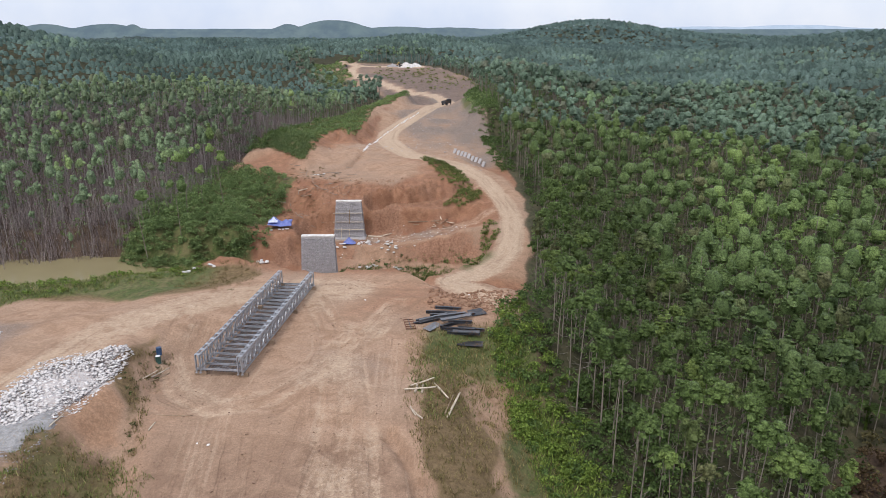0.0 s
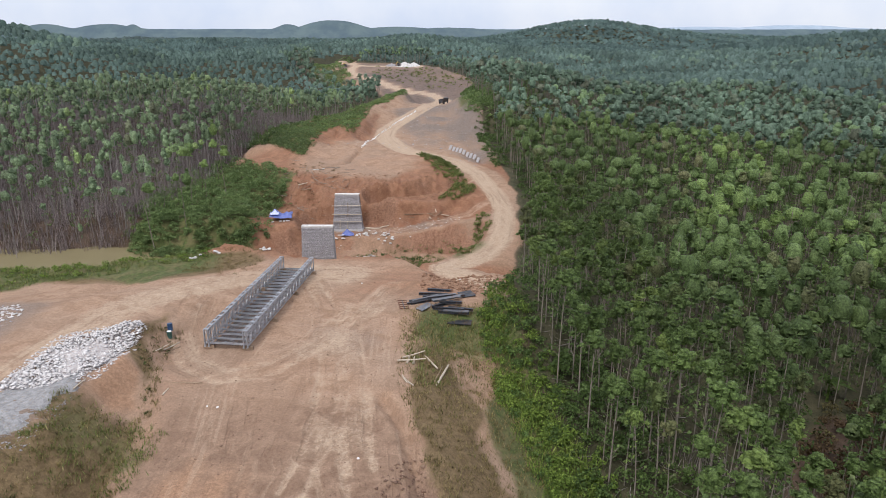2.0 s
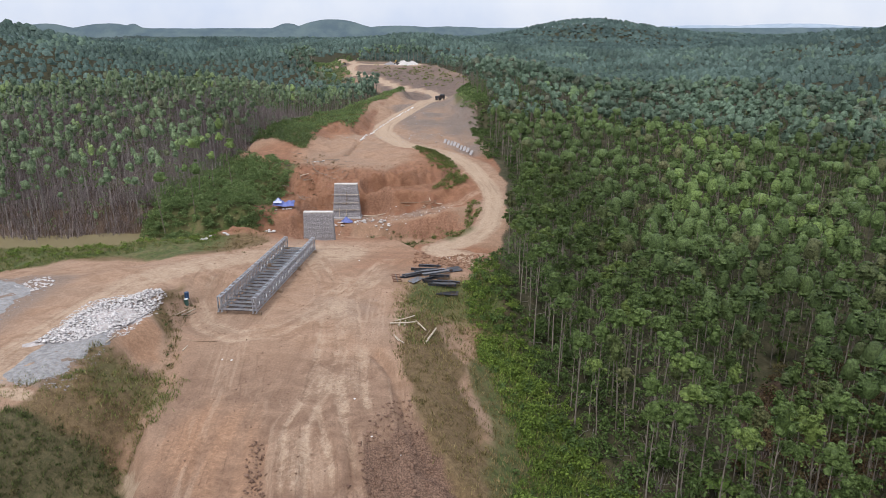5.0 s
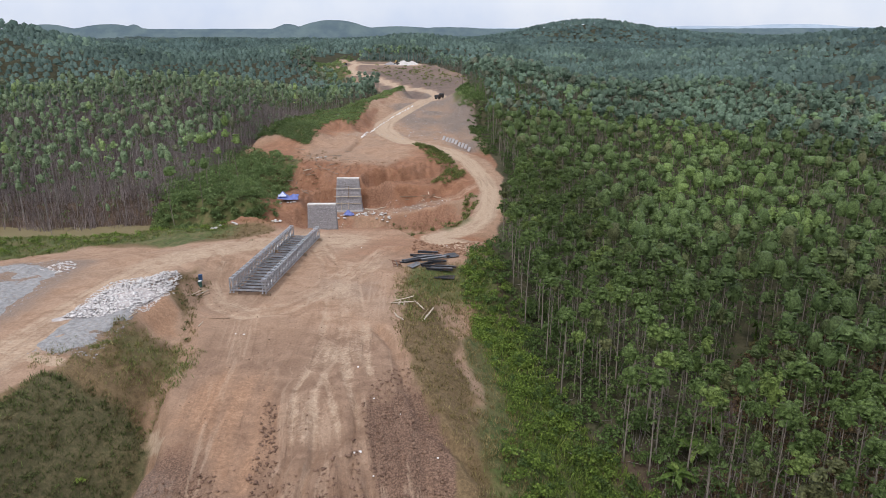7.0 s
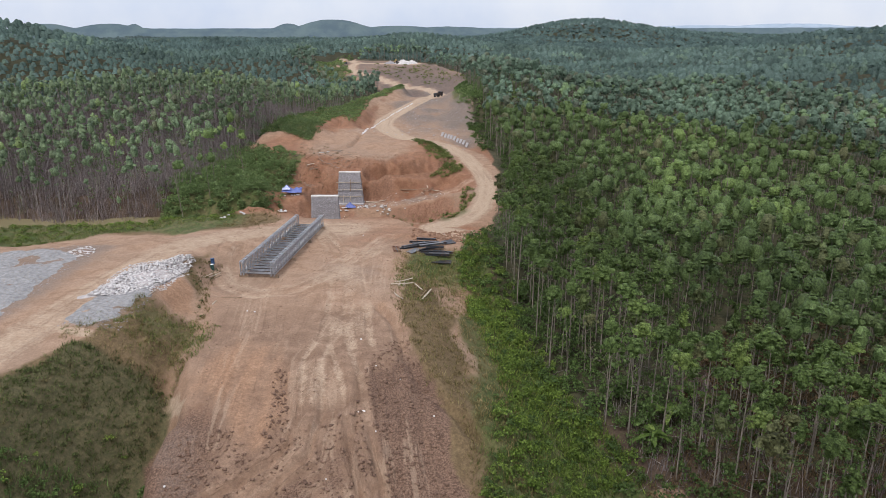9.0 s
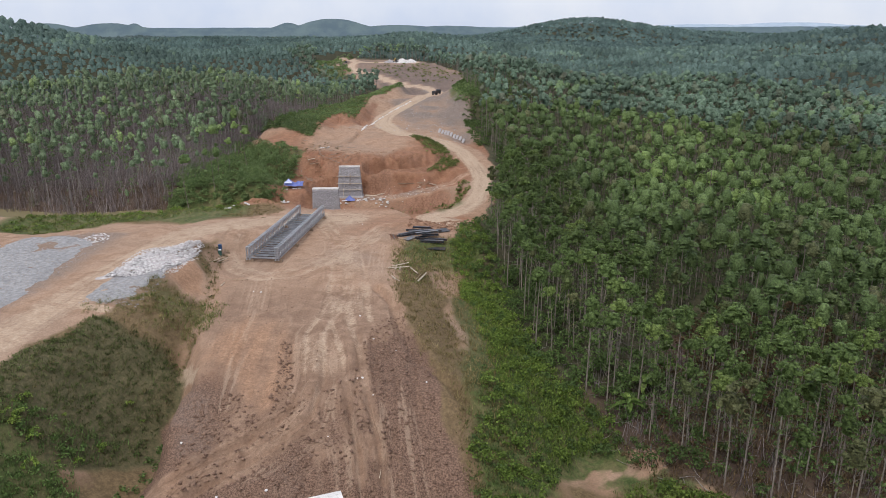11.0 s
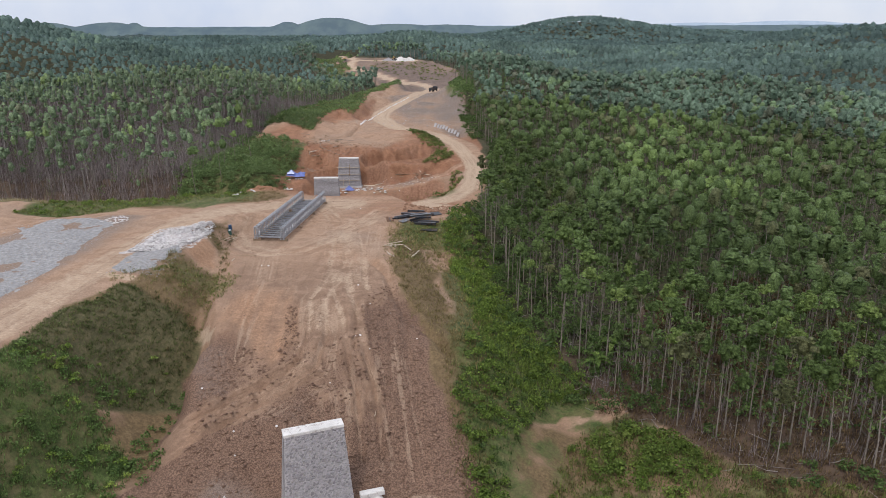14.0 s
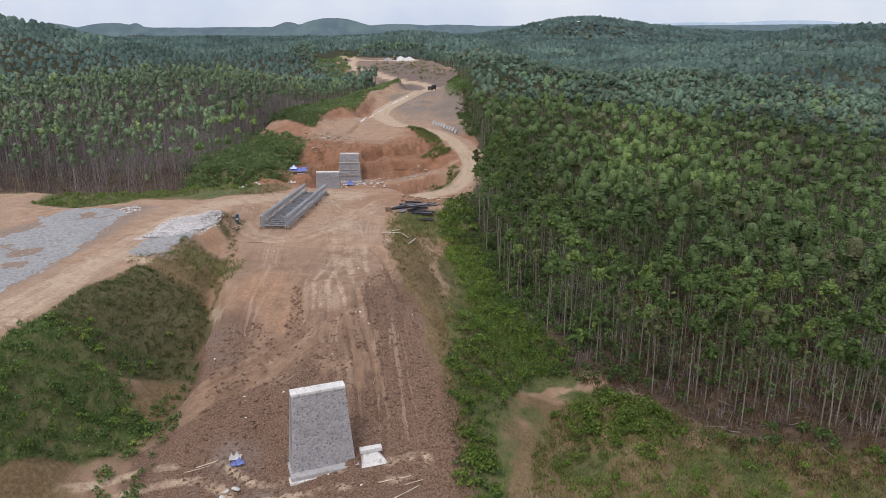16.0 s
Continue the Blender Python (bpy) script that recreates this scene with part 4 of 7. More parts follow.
def tree_arrays(h, r, hc, n, size, sides, rng, twigs=0, tufts=8, seg=6, low=0):
    lean = rng.normal(0, 0.3, 2)
    pts = [(lean[0] * u * u, lean[1] * u * u, h * u) for u in ((0, 0.3, 0.6, 0.95) if sides > 3 else (0, 0.9))]
    tv, tf = tube(pts, [0.085, 0.07, 0.05, 0.018] if sides > 3 else [0.10, 0.05], sides)
    for k in range(twigs):
        a, z = rng.uniform(0, 6.28), h * rng.uniform(0.3, 0.72)
        e = np.array((math.cos(a) * 0.8, math.sin(a) * 0.8, z + 0.3))
        u = max(0.2, (z - 0.5) / h)
        q = np.array([lean[0] * u * u, lean[1] * u * u, h * u])
        bv, bf = tube([q, (q + e) / 2 + np.array([0, 0, -0.1]), e], [0.035, 0.024, 0.008], 3)
        tf = np.concatenate([tf, bf + len(tv)])
        tv = np.concatenate([tv, bv])
    lv, lf = crown_arrays(h, r, hc, n, size, rng, tufts, seg, 0.62 if sides > 3 else 1.0)
    # thin sprays of foliage on the side branches below the crown
    spray = [(r * rng.normal(0, 0.4), r * rng.normal(0, 0.4), h - hc - (h - hc) * rng.uniform(0.02, 0.5), 0.35 * r) for _ in range(max(1, low // 3))]
    sv, sf = leaf_cloud(spray, 0.34 if sides > 3 else 0.5, 3 if low < 10 else 5, rng, 0.30)
    lv, lf = np.concatenate([lv, sv]), np.concatenate([lf, sf + len(lv)])
    lv[:, :2] += lean * 0.85
    return tv, tf, lv, lf


def scatter(x0, x1, y0, y1, step, jitter, rng):
    X, Y = np.meshgrid(np.arange(x0, x1, step), np.arange(y0, y1, step))
    return X.ravel() + rng.uniform(-jitter, jitter, X.size), Y.ravel() + rng.uniform(-jitter, jitter, X.size)


def in_view(x, y, margin=14):
    return (np.abs(x - 3) < np.where(y < 120, 0.93, 0.85) * (y + 42) + margin) & (y > -30)


def joined(name, prototypes, x, y, z, s, tint, mat, label, category, smooth=False):
    """Many plants as one mesh of kind stuff."""
    if not len(x):
        return None
    vs, fs, ts, off = [], [], [], 0
    x, y, z = world(x, y, z)
    which = rng.integers(0, len(prototypes), len(x))
    rot = rng.uniform(0, 6.283, len(x))
    for k, (pv, pf) in enumerate(prototypes):
        idx = np.nonzero(which == k)[0]
        if not len(idx):
            continue
        c, sn = np.cos(rot[idx])[:, None], np.sin(rot[idx])[:, None]
        ss = 1.22 * s[idx][:, None]
        v = np.stack([(pv[:, 0] * c - pv[:, 1] * sn) * ss + x[idx][:, None], (pv[:, 0] * sn + pv[:, 1] * c) * ss + y[idx][:, None], pv[:, 2] * ss * 0.92 + z[idx][:, None]], 2)
        f = pf[None] + (np.arange(len(idx)) * len(pv))[:, None, None] + off
        vs.append(v.reshape(-1, 3)), fs.append(f.reshape(-1, 3)), ts.append(np.repeat(tint[idx], len(pv)))
        off += len(idx) * len(pv)
    ob = new(name, mesh_np(name, np.concatenate(vs), np.concatenate(fs), mat, smooth, {"tint": np.concatenate(ts)}))
    return tagged(ob, label, category, kind="stuff")


def tree_tint(x, y):
    """Lime-leaved trees come in loose groups."""
    t = np.clip(rng.uniform(0, 1, len(x)) * 0.85 + 0.1 * fbm(x, y, 25, 2, 77), 0, 1)
    lime = (fbm(x, y, 16, 2, 55) > 0.30) & (rng.uniform(0, 1, len(x)) > 0.35)
    return np.where(lime, rng.uniform(0.86, 1, len(x)), t)


def forest_ok(x, y, gap=0.0):
    return (area_sd(x, y, CLEAR) > gap + 1.2 * fbm(x, y, 9, 2, 44)) & (area_sd(x, y, DRY_GAP) > 0.3) & (seg_dist(x, y, LOOP)[0] > 5.5)


# nearest trees: things of their own
tx, ty = scatter(8, 62, -10, 100, 2.55, 0.85, rng)
keep = forest_ok(tx, ty, 0.6) & in_view(tx, ty, 14)
tx, ty = tx[keep], ty[keep]
rank = np.argsort(area_sd(tx, ty, CLEAR) + 0.12 * np.hypot(tx - 20, ty - 15))
near_i, rest_i = rank[:300], rank[300:]
protos = []
for k in range(9):
    tv, tf, lv, lf = tree_arrays(10.2 + 0.4 * k, rng.uniform(0.85, 1.4), (1.5, 2.6, 1.3, 3.2, 1.8, 2.4, 1.4, 2.9, 1.7)[k], 600, 0.165, 6, rng, 9, 17, 5, 24)
    protos.append((mesh_np("trunk", tv, tf, M_BARK, True), mesh_np("crown", lv, lf, M_LEAF_T, True)))
for n, i in enumerate(near_i):
    x, y = float(tx[i]), float(ty[i])
    s = rng.uniform(0.78, 1.14)
    tree = thing("eucalyptus_tree", stand(x, y, - 0.15) @ pose(0, 0, 0, 0, 0, rng.uniform(0, 360)) @ Matrix.Diagonal((1.22 * s, 1.22 * s, 1.12 * s, 1)), "slender pale-trunked plantation eucalyptus tree with a small domed green crown", "tree", "plantation trees along the clearing")
    for nm, me in zip(("trunk", "crown"), protos[n % 9]):
        o = new(nm, me)
        o.parent = tree

# The same trees farther off: haze paled and blued into the leaf colour.
HAZED_LEAF = leafy("eucalyptus_leaves_hazed", (0.090, 0.136, 0.092), (0.158, 0.222, 0.152), (0.195, 0.275, 0.12), (0.15, 0.125, 0.085), spec=0.2)

# the plantation behind them; the trees over the pond are barer
fx, fy = scatter(-330, 330, -20, 330, 2.95, 0.95, rng)
keep = forest_ok(fx, fy, 0.8) & in_view(fx, fy) & (np.hypot(fx, fy) < 240)
keep &= ~((fx > 7) & (fx < 61) & (fy > -11) & (fy < 99))
fx, fy = np.concatenate([fx[keep], tx[rest_i]]), np.concatenate([fy[keep], ty[rest_i]])
# the stand over the pond is planted closer, and some trees grow up through the thicket
cx, cy = scatter(-160, -40, 84, 215, 4.6, 1.9, rng)
keep = forest_ok(cx, cy, 0.5) & in_view(cx, cy) & (np.hypot(cx, cy) < 215)
hx, hy = scatter(-62, -38, 88, 124, 6.0, 2.5, rng)
wood = area_sd(hx, hy, [(-62, 91), (-52, 86), (-45, 86), (-42, 96), (-43, 112), (-52, 124), (-62, 112)]) < 0
# the edge of the woods along the far clearing
ex_, ey_ = scatter(-100, 50, 180, 440, 3.3, 1.2, rng)
q = area_sd(ex_, ey_, CLEAR)
rim = (q > 0.8) & (q < 15) & (np.hypot(ex_, ey_) >= 240)
fx, fy = np.concatenate([fx, cx[keep], hx[wood], ex_[rim]]), np.concatenate([fy, cy[keep], hy[wood], ey_[rim]])
dist = np.hypot(fx, fy)
fz, fs_, ft = zat(fx, fy) - 0.1, 1.16 - 0.5 * rng.uniform(0, 1, len(fx)) ** 1.4, tree_tint(fx, fy)
bare = (fx < 0) & (dist < 215) & ~((fx > -62) & (fx < -38) & (area_sd(fx, fy, CLEAR) < 0))
fs_ = np.where(bare, fs_ - 0.3 * rng.uniform(0, 1, len(fx)) ** 2, fs_)
# many trees of the bare stand have lost their crowns
leafed = ~bare | (rng.uniform(0, 1, len(fx)) < np.where(dist < 185, 0.55 + 0.2 * sstep(120, 180, dist), 0.85))
stem = leafed | (rng.uniform(0, 1, len(fx)) < 0.6)
for bare_side, sel, r, hcs in ((False, ~bare, 1.2, (2.0, 2.8, 2.2, 2.5, 2.1, 3.6)), (True, bare, 1.0, (2.4, 3.2, 2.0, 3.7, 2.2, 2.8))):
    for cut, n, size, tufts, seg in ((dist < 95, 96, 0.22, 9, 5), ((dist >= 95) & (dist < 150), 40, 0.27, 7, 5), (dist >= 150, 8, 0.42, 4, 5)):
        k = sel & cut
        ps = [tree_arrays(10.8 + 0.5 * q, r * rng.uniform(0.88, 1.15), hcs[q], n, size, 3, rng, 5 if bare_side and n > 50 else (3 if bare_side and n > 20 else 0), tufts, seg, 12 if n > 50 else (7 if n > 10 else 4)) for q in range(6)]
        joined("plantation_crowns", [p[2:] for p in ps], fx[k & leafed], fy[k & leafed], fz[k & leafed], fs_[k & leafed], ft[k & leafed], M_LEAF_HAZY if bare_side else (M_LEAF if n > 20 else HAZED_LEAF), "dense green domed eucalyptus crowns of the plantation", "trees", True)
        joined("plantation_trunks", [p[:2] for p in ps], fx[k & stem], fy[k & stem], fz[k & stem], fs_[k & stem], ft[k & stem], M_BARK_PALE if bare_side else M_BARK, "thin pale straight eucalyptus trunks", "trees")

# second growth under the canopy of the wetter side
vx, vy = scatter(10, 110, -6, 150, 2.3, 1.0, rng)
k = (area_sd(vx, vy, CLEAR) > 1) & in_view(vx, vy, 4) & (vy + 0.35 * (vx - 25) > 15) & (rng.uniform(0, 1, len(vx)) < 0.34)
low = [leaf_cloud(np.concatenate([rng.normal(0, 0.7, (6, 2)), rng.uniform(0.6, 3.2, (6, 1)), rng.uniform(0.5, 0.8, (6, 1))], 1), 0.40, 8, rng, 0.36) for _ in range(5)]
joined("understorey", low, vx[k], vy[k], zat(vx[k], vy[k]), rng.uniform(0.7, 1.3, k.sum()), rng.uniform(0.15, 0.8, k.sum()), M_BUSH, "leafy dark green understorey beneath the plantation trees", "undergrowth")

# suppressed trees: small crowns that fill the gaps below the canopy
vx, vy = scatter(-200, 230, -12, 240, 2.9, 1.4, rng)
k = (area_sd(vx, vy, CLEAR) > 1.5) & (area_sd(vx, vy, DRY_GAP) > 0.5) & in_view(vx, vy, 6) & (np.hypot(vx, vy) < 240) & ((vx > 0) | (rng.uniform(0, 1, len(vx)) < 0.45))
vx, vy = vx[k], vy[k]
spindly = []
for q in range(7):
    hh = 4.5 + 0.6 * q
    spindly.append(leaf_cloud([(rng.normal(0, 0.3), rng.normal(0, 0.3), hh * u, w) for u, w in ((0.98, 0.5), (0.82, 0.75), (0.62, 0.7))], 0.46, 7, rng, 0.34))
joined("suppressed_trees", spindly, vx, vy, zat(vx, vy), rng.uniform(0.7, 1.25, len(vx)), rng.uniform(0.05, 0.8, len(vx)), M_LEAF, "thin suppressed trees and saplings in the gaps of the plantation", "trees")

# fallen sticks on the forest floor
sticks = [tube([(0, 0.1, -0.9), (0.08, 0.2, 0), (-0.05, 0.12 + 0.15 * q, 0.9)], [0.04, 0.035, 0.02], 3) for q in range(4)]
sticks = [(v[:, [2, 0, 1]], f) for v, f in sticks]
sx, sy = scatter(14, 62, -8, 60, 1.5, 0.7, rng)
q = area_sd(sx, sy, CLEAR)
k = (q > -2.5) & (q < 14) & (rng.uniform(0, 1, len(sx)) < 0.8)
lx, ly = scatter(-112, -50, 86, 132, 1.25, 0.6, rng)
q = area_sd(lx, ly, CLEAR)
k2 = (q > -0.5) & (q < 26) & (rng.uniform(0, 1, len(lx)) < 0.85)
joined("fallen_sticks", sticks, lx[k2], ly[k2], zat(lx[k2], ly[k2]), rng.uniform(0.5, 1.5, k2.sum()), rng.uniform(0, 1, k2.sum()), M_BARK, "dead brush and fallen branches under the bare stand", "sticks")
bx, by = scatter(-36, -20, 104, 123, 1.7, 0.8, rng)
k2 = rng.uniform(0, 1, len(bx)) < 0.55 * (1 + fbm(bx, by, 6, 2, 91))
joined("fallen_sticks", sticks, bx[k2], by[k2], zat(bx[k2], by[k2]), rng.uniform(0.6, 2.2, k2.sum()), rng.uniform(0, 1, k2.sum()), M_BARK, "felled brush and split logs on the cut ground", "sticks")
joined("fallen_sticks", sticks, sx[k], sy[k], zat(sx[k], sy[k]), rng.uniform(0.4, 1.3, k.sum()), rng.uniform(0, 1, k.sum()), M_BARK_PALE, "dry fallen sticks and branches on the forest floor", "sticks")

# Haze is put into these leaf colours: greyer and bluer with each ring out.
HAZED_LEAVES = [leafy("hazed_far_woods_leaves", (0.074, 0.112, 0.096), (0.126, 0.178, 0.154), (0.15, 0.21, 0.15), spec=0.15, rough_=0.8),
              leafy("hazed_distant_woods_leaves", (0.064, 0.097, 0.088), (0.096, 0.138, 0.128), (0.10, 0.13, 0.10), spec=0.1, rough_=0.9),
              leafy("hazed_remote_woods_leaves", (0.072, 0.097, 0.094), (0.10, 0.13, 0.126), (0.11, 0.14, 0.13), spec=0.05, rough_=1.0)]


def canopy_tuft(rng, r, h, n):
    """Lumpy domes with a few loose leaf sprays over them: (domes, segments, sprays, skirt) in n."""
    domes, seg, sprays, skirt = n
    vs, fs, off = [], [], 0
    for k in range(domes):
        px, py = (0, 0) if domes == 1 else rng.normal(0, 0.75 * r, 2)
        rr, top = r * rng.uniform(0.75, 1.1), h * rng.uniform(0.9, 1.03)
        a = np.arange(seg) * 2 * np.pi / seg + rng.uniform(0, 6)
        r1, r2 = rr * rng.uniform(0.5, 0.8, seg), rr * skirt * rng.uniform(0.8, 1.2, seg)
        v = [np.array([[px + rng.normal(0, 0.1 * rr), py, top]]), np.stack([px + r1 * np.cos(a), py + r1 * np.sin(a), top - rr * rng.uniform(0.25, 0.6, seg)], 1), np.stack([px + r2 * np.cos(a + 0.3), py + r2 * np.sin(a + 0.3), top - rr * rng.uniform(1.3, 1.9, seg)], 1)]
        q = np.arange(seg)
        q2 = (q + 1) % seg
        f = np.concatenate([np.stack([q * 0, 1 + q, 1 + q2], 1), np.stack([1 + q, 1 + seg + q, 1 + seg + q2], 1), np.stack([1 + q, 1 + seg + q2, 1 + q2], 1)])
        vs.append(np.concatenate(v)), fs.append(f + off)
        off += 1 + 2 * seg
    if sprays:
        v, f = leaf_cloud([(0, 0, h - 0.75 * r, r)], r * 0.5, sprays, rng, 0.42, 0.1, 0.6)
        vs.append(v), fs.append(f + off)
    return np.concatenate(vs), np.concatenate(fs)


for far_mat, r0, r1, step, size, n in ((HAZED_LEAVES[0], 235, 400, 3.5, 1.5, (1, 6, 2, 1.0)), (HAZED_LEAVES[0], 396, 620, 5.0, 1.9, (1, 5, 0, 1.1)), (HAZED_LEAVES[1], 612, 1000, 7.4, 2.7, (1, 5, 0, 1.4)), (HAZED_LEAVES[1], 990, 1500, 10.0, 3.6, (1, 5, 0, 1.6)), (HAZED_LEAVES[2], 1480, 2050, 15.0, 5.6, (1, 5, 0, 1.7))):
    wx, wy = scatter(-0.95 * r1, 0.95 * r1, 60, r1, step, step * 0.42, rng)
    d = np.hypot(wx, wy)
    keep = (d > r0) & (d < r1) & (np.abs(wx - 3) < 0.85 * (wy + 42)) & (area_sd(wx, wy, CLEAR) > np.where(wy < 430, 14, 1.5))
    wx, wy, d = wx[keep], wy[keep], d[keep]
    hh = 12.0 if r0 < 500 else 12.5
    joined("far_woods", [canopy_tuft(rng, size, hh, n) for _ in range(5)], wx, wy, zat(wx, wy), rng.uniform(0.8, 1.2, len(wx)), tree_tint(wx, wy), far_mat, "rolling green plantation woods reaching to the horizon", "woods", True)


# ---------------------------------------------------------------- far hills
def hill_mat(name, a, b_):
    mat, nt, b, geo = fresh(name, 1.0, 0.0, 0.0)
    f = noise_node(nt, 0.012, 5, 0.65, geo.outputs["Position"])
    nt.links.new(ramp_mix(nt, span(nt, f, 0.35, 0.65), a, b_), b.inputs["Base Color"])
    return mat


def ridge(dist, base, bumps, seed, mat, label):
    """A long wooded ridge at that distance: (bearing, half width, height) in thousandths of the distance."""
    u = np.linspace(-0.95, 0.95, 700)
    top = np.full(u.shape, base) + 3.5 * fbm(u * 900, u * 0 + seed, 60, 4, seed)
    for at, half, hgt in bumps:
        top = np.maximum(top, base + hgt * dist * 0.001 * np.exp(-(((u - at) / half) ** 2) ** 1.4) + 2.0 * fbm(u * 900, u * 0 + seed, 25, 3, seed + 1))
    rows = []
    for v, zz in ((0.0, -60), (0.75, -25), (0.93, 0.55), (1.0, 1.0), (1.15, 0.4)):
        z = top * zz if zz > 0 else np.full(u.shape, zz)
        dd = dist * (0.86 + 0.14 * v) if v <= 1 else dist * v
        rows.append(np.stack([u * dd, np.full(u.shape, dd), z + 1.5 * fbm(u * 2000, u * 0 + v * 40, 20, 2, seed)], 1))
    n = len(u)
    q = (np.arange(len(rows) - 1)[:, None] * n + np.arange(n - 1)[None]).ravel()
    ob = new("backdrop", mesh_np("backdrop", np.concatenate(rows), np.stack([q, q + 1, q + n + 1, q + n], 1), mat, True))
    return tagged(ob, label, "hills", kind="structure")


# Haze is painted into both ridges: the farther one is paler and bluer.
ridge(3300, 33, [(-0.149, 0.042, 11.5), (-0.208, 0.016, 6.5), (-0.452, 0.038, 6.5), (-0.418, 0.01, 6), (-0.536, 0.03, 6.5), (-0.061, 0.038, 3.5), (0.015, 0.038, 2)], 5, hill_mat("hazy_green_hills", (0.09, 0.122, 0.142), (0.122, 0.16, 0.165)), "wooded hills on the skyline, blue-green with painted haze")
ridge(4300, 33, [(0.352, 0.06, 3), (0.475, 0.076, 5), (0.23, 0.076, 1.5)], 9, hill_mat("hazy_blue_hills", (0.30, 0.36, 0.43), (0.36, 0.42, 0.49)), "distant hills on the horizon, painted pale haze blue")


# ---------------------------------------------------------------- shrubs, grass and ferns
def shrub_arrays(r, h, clumps, per, size, rng, width=0.42):
    c = []
    for k in range(clumps):
        a, q = rng.uniform(0, 6.28), r * math.sqrt(rng.uniform(0, 1)) * 0.75
        c.append((math.cos(a) * q, math.sin(a) * q, h * (0.35 + 0.5 * (1 - q / r)) * rng.uniform(0.75, 1.15), r * rng.uniform(0.28, 0.48)))
    return leaf_cloud(c, size, per, rng, width)


def inside(poly, n, rng, edge=0.0):
    """Random places in an outline."""
    xs, ys = [p[0] for p in poly], [p[1] for p in poly]
    x, y = rng.uniform(min(xs), max(xs), n), rng.uniform(min(ys), max(ys), n)
    k = area_sd(x, y, poly) < edge + 0.8 * fbm(x, y, 5, 2, 12)
    return x[k], y[k]


BELT = [(8, -7), (7.5, 3), (6.5, 10), (7.5, 17), (9.5, 24), (8.5, 33), (6.5, 42), (5.5, 50), (7, 57), (10.5, 60), (13.5, 46), (17, 31), (21, 21), (23.5, 16), (17.5, 14.5), (13.5, 8), (11, 1), (12, -7)]
THICKET = [(-62, 91), (-52, 85), (-43, 80.5), (-35.5, 84), (-35, 93), (-36, 104), (-33, 110), (-40, 119), (-54, 125), (-62, 110)]
KNOLL_TOP = [(-49, 136), (-48.5, 158), (-40, 170), (-34.6, 178), (-28, 198), (-22.5, 228), (-16.5, 243), (-14, 229), (-22, 208), (-25, 180), (-24.5, 158), (-27, 151), (-31, 157), (-34.5, 149), (-33, 133), (-34, 125), (-40, 131), (-46, 135)]
HILL_GREEN = [(9, 196), (17, 172), (24, 168), (40, 182), (38, 230), (16, 236)]
MOUND_SIDE = [(-6, 137), (0, 131.5), (5, 122), (7, 117), (5.5, 112), (-0.5, 116), (-2.5, 122), (-4, 129)]
SPURS = [[(0.5, 106), (4, 104.5), (8.5, 109), (8, 113), (4, 111)], [(6.5, 89), (9.5, 86), (10.6, 92), (9.5, 97), (7.5, 96)], [(-5, 83), (4, 76), (7, 80), (4, 86), (-4, 87)]]
WEEDS = [(13, -8), (15.5, 3), (18, 8), (22, 11.5), (26, 11), (31, 7.5), (38, 3), (45, 1.5), (58, -0.5), (58, -12), (42, -14)]
coarse = [shrub_arrays(1.0, 1.5, 7, 9, 0.31, rng) for _ in range(5)]
small, broad, tall = ([shrub_arrays(0.6, 0.7, 5, 9, 0.18, rng) for _ in range(5)], [shrub_arrays(0.95, 1.4, 8, 13, 0.23, rng) for _ in range(5)], [shrub_arrays(1.6, 3.6, 11, 12, 0.36, rng) for _ in range(5)])


def sow(name, outlines, per_m2, protos, s0, s1, tint0, tint1, mat, label, category, edge=0.0):
    xs, ys = [], []
    for poly in outlines:
        w = (max(p[0] for p in poly) - min(p[0] for p in poly)) * (max(p[1] for p in poly) - min(p[1] for p in poly))
        x, y = inside(poly, int(w * per_m2), rng, edge)
        xs.append(x), ys.append(y)
    x, y = np.concatenate(xs), np.concatenate(ys)
    return joined(name, protos, x, y, zat(x, y) - 0.05, rng.uniform(s0, s1, len(x)), rng.uniform(tint0, tint1, len(x)), mat, label, category)


sow("shrubs", [BELT], 0.7, broad, 0.4, 1.25, 0.1, 0.9, M_BUSH_LIGHT, "dense bright green broad-leaved shrubs along the forest edge", "shrubs")
sow("shrubs", [BELT, FRONT_LEFT, FRONT_LEFT], 0.5, small, 0.6, 1.5, 0.1, 0.9, M_BUSH, "low green weeds and ferns on the bank", "weeds")
sow("shrubs", [WEEDS], 0.22, broad, 0.3, 0.9, 0.1, 0.95, M_BUSH_LIGHT, "bright green shrubs and creepers in the hollow by the path", "shrubs")
sow("shrubs", [HUMP], 0.9, broad, 0.5, 1.35, 0.2, 0.97, M_BUSH_LIGHT, "mound of bright green leafy shrubs beside the path", "shrubs")
sow("shrubs", [FRONT_LEFT, [(-35.5, 9), (-31, 12), (-26.5, 13), (-26, 18), (-30, 16), (-34, 14)]], 0.22, broad, 0.3, 0.85, 0.2, 0.97, M_BUSH_LIGHT, "clumps of fresh green shrubs on the roadside bank", "shrubs")
sow("shrubs", [GULLY], 0.28, tall, 0.35, 0.9, 0.05, 0.85, M_BUSH, "dark green tall shrubs crowding the gully under the trees", "shrubs")
sow("shrubs", [STRIP_L], 0.35, small, 0.5, 1.5, 0.1, 0.95, M_BUSH_LIGHT, "low green weeds between road and pond", "weeds")
sow("shrubs", [[(-26, 13), (-22.8, 13), (-22, 3), (-22.5, -6), (-26, -8)]], 0.9, small, 0.5, 1.5, 0.1, 0.9, M_BUSH, "straggling green scrub along the toe of the fill", "shrubs", 0.6)
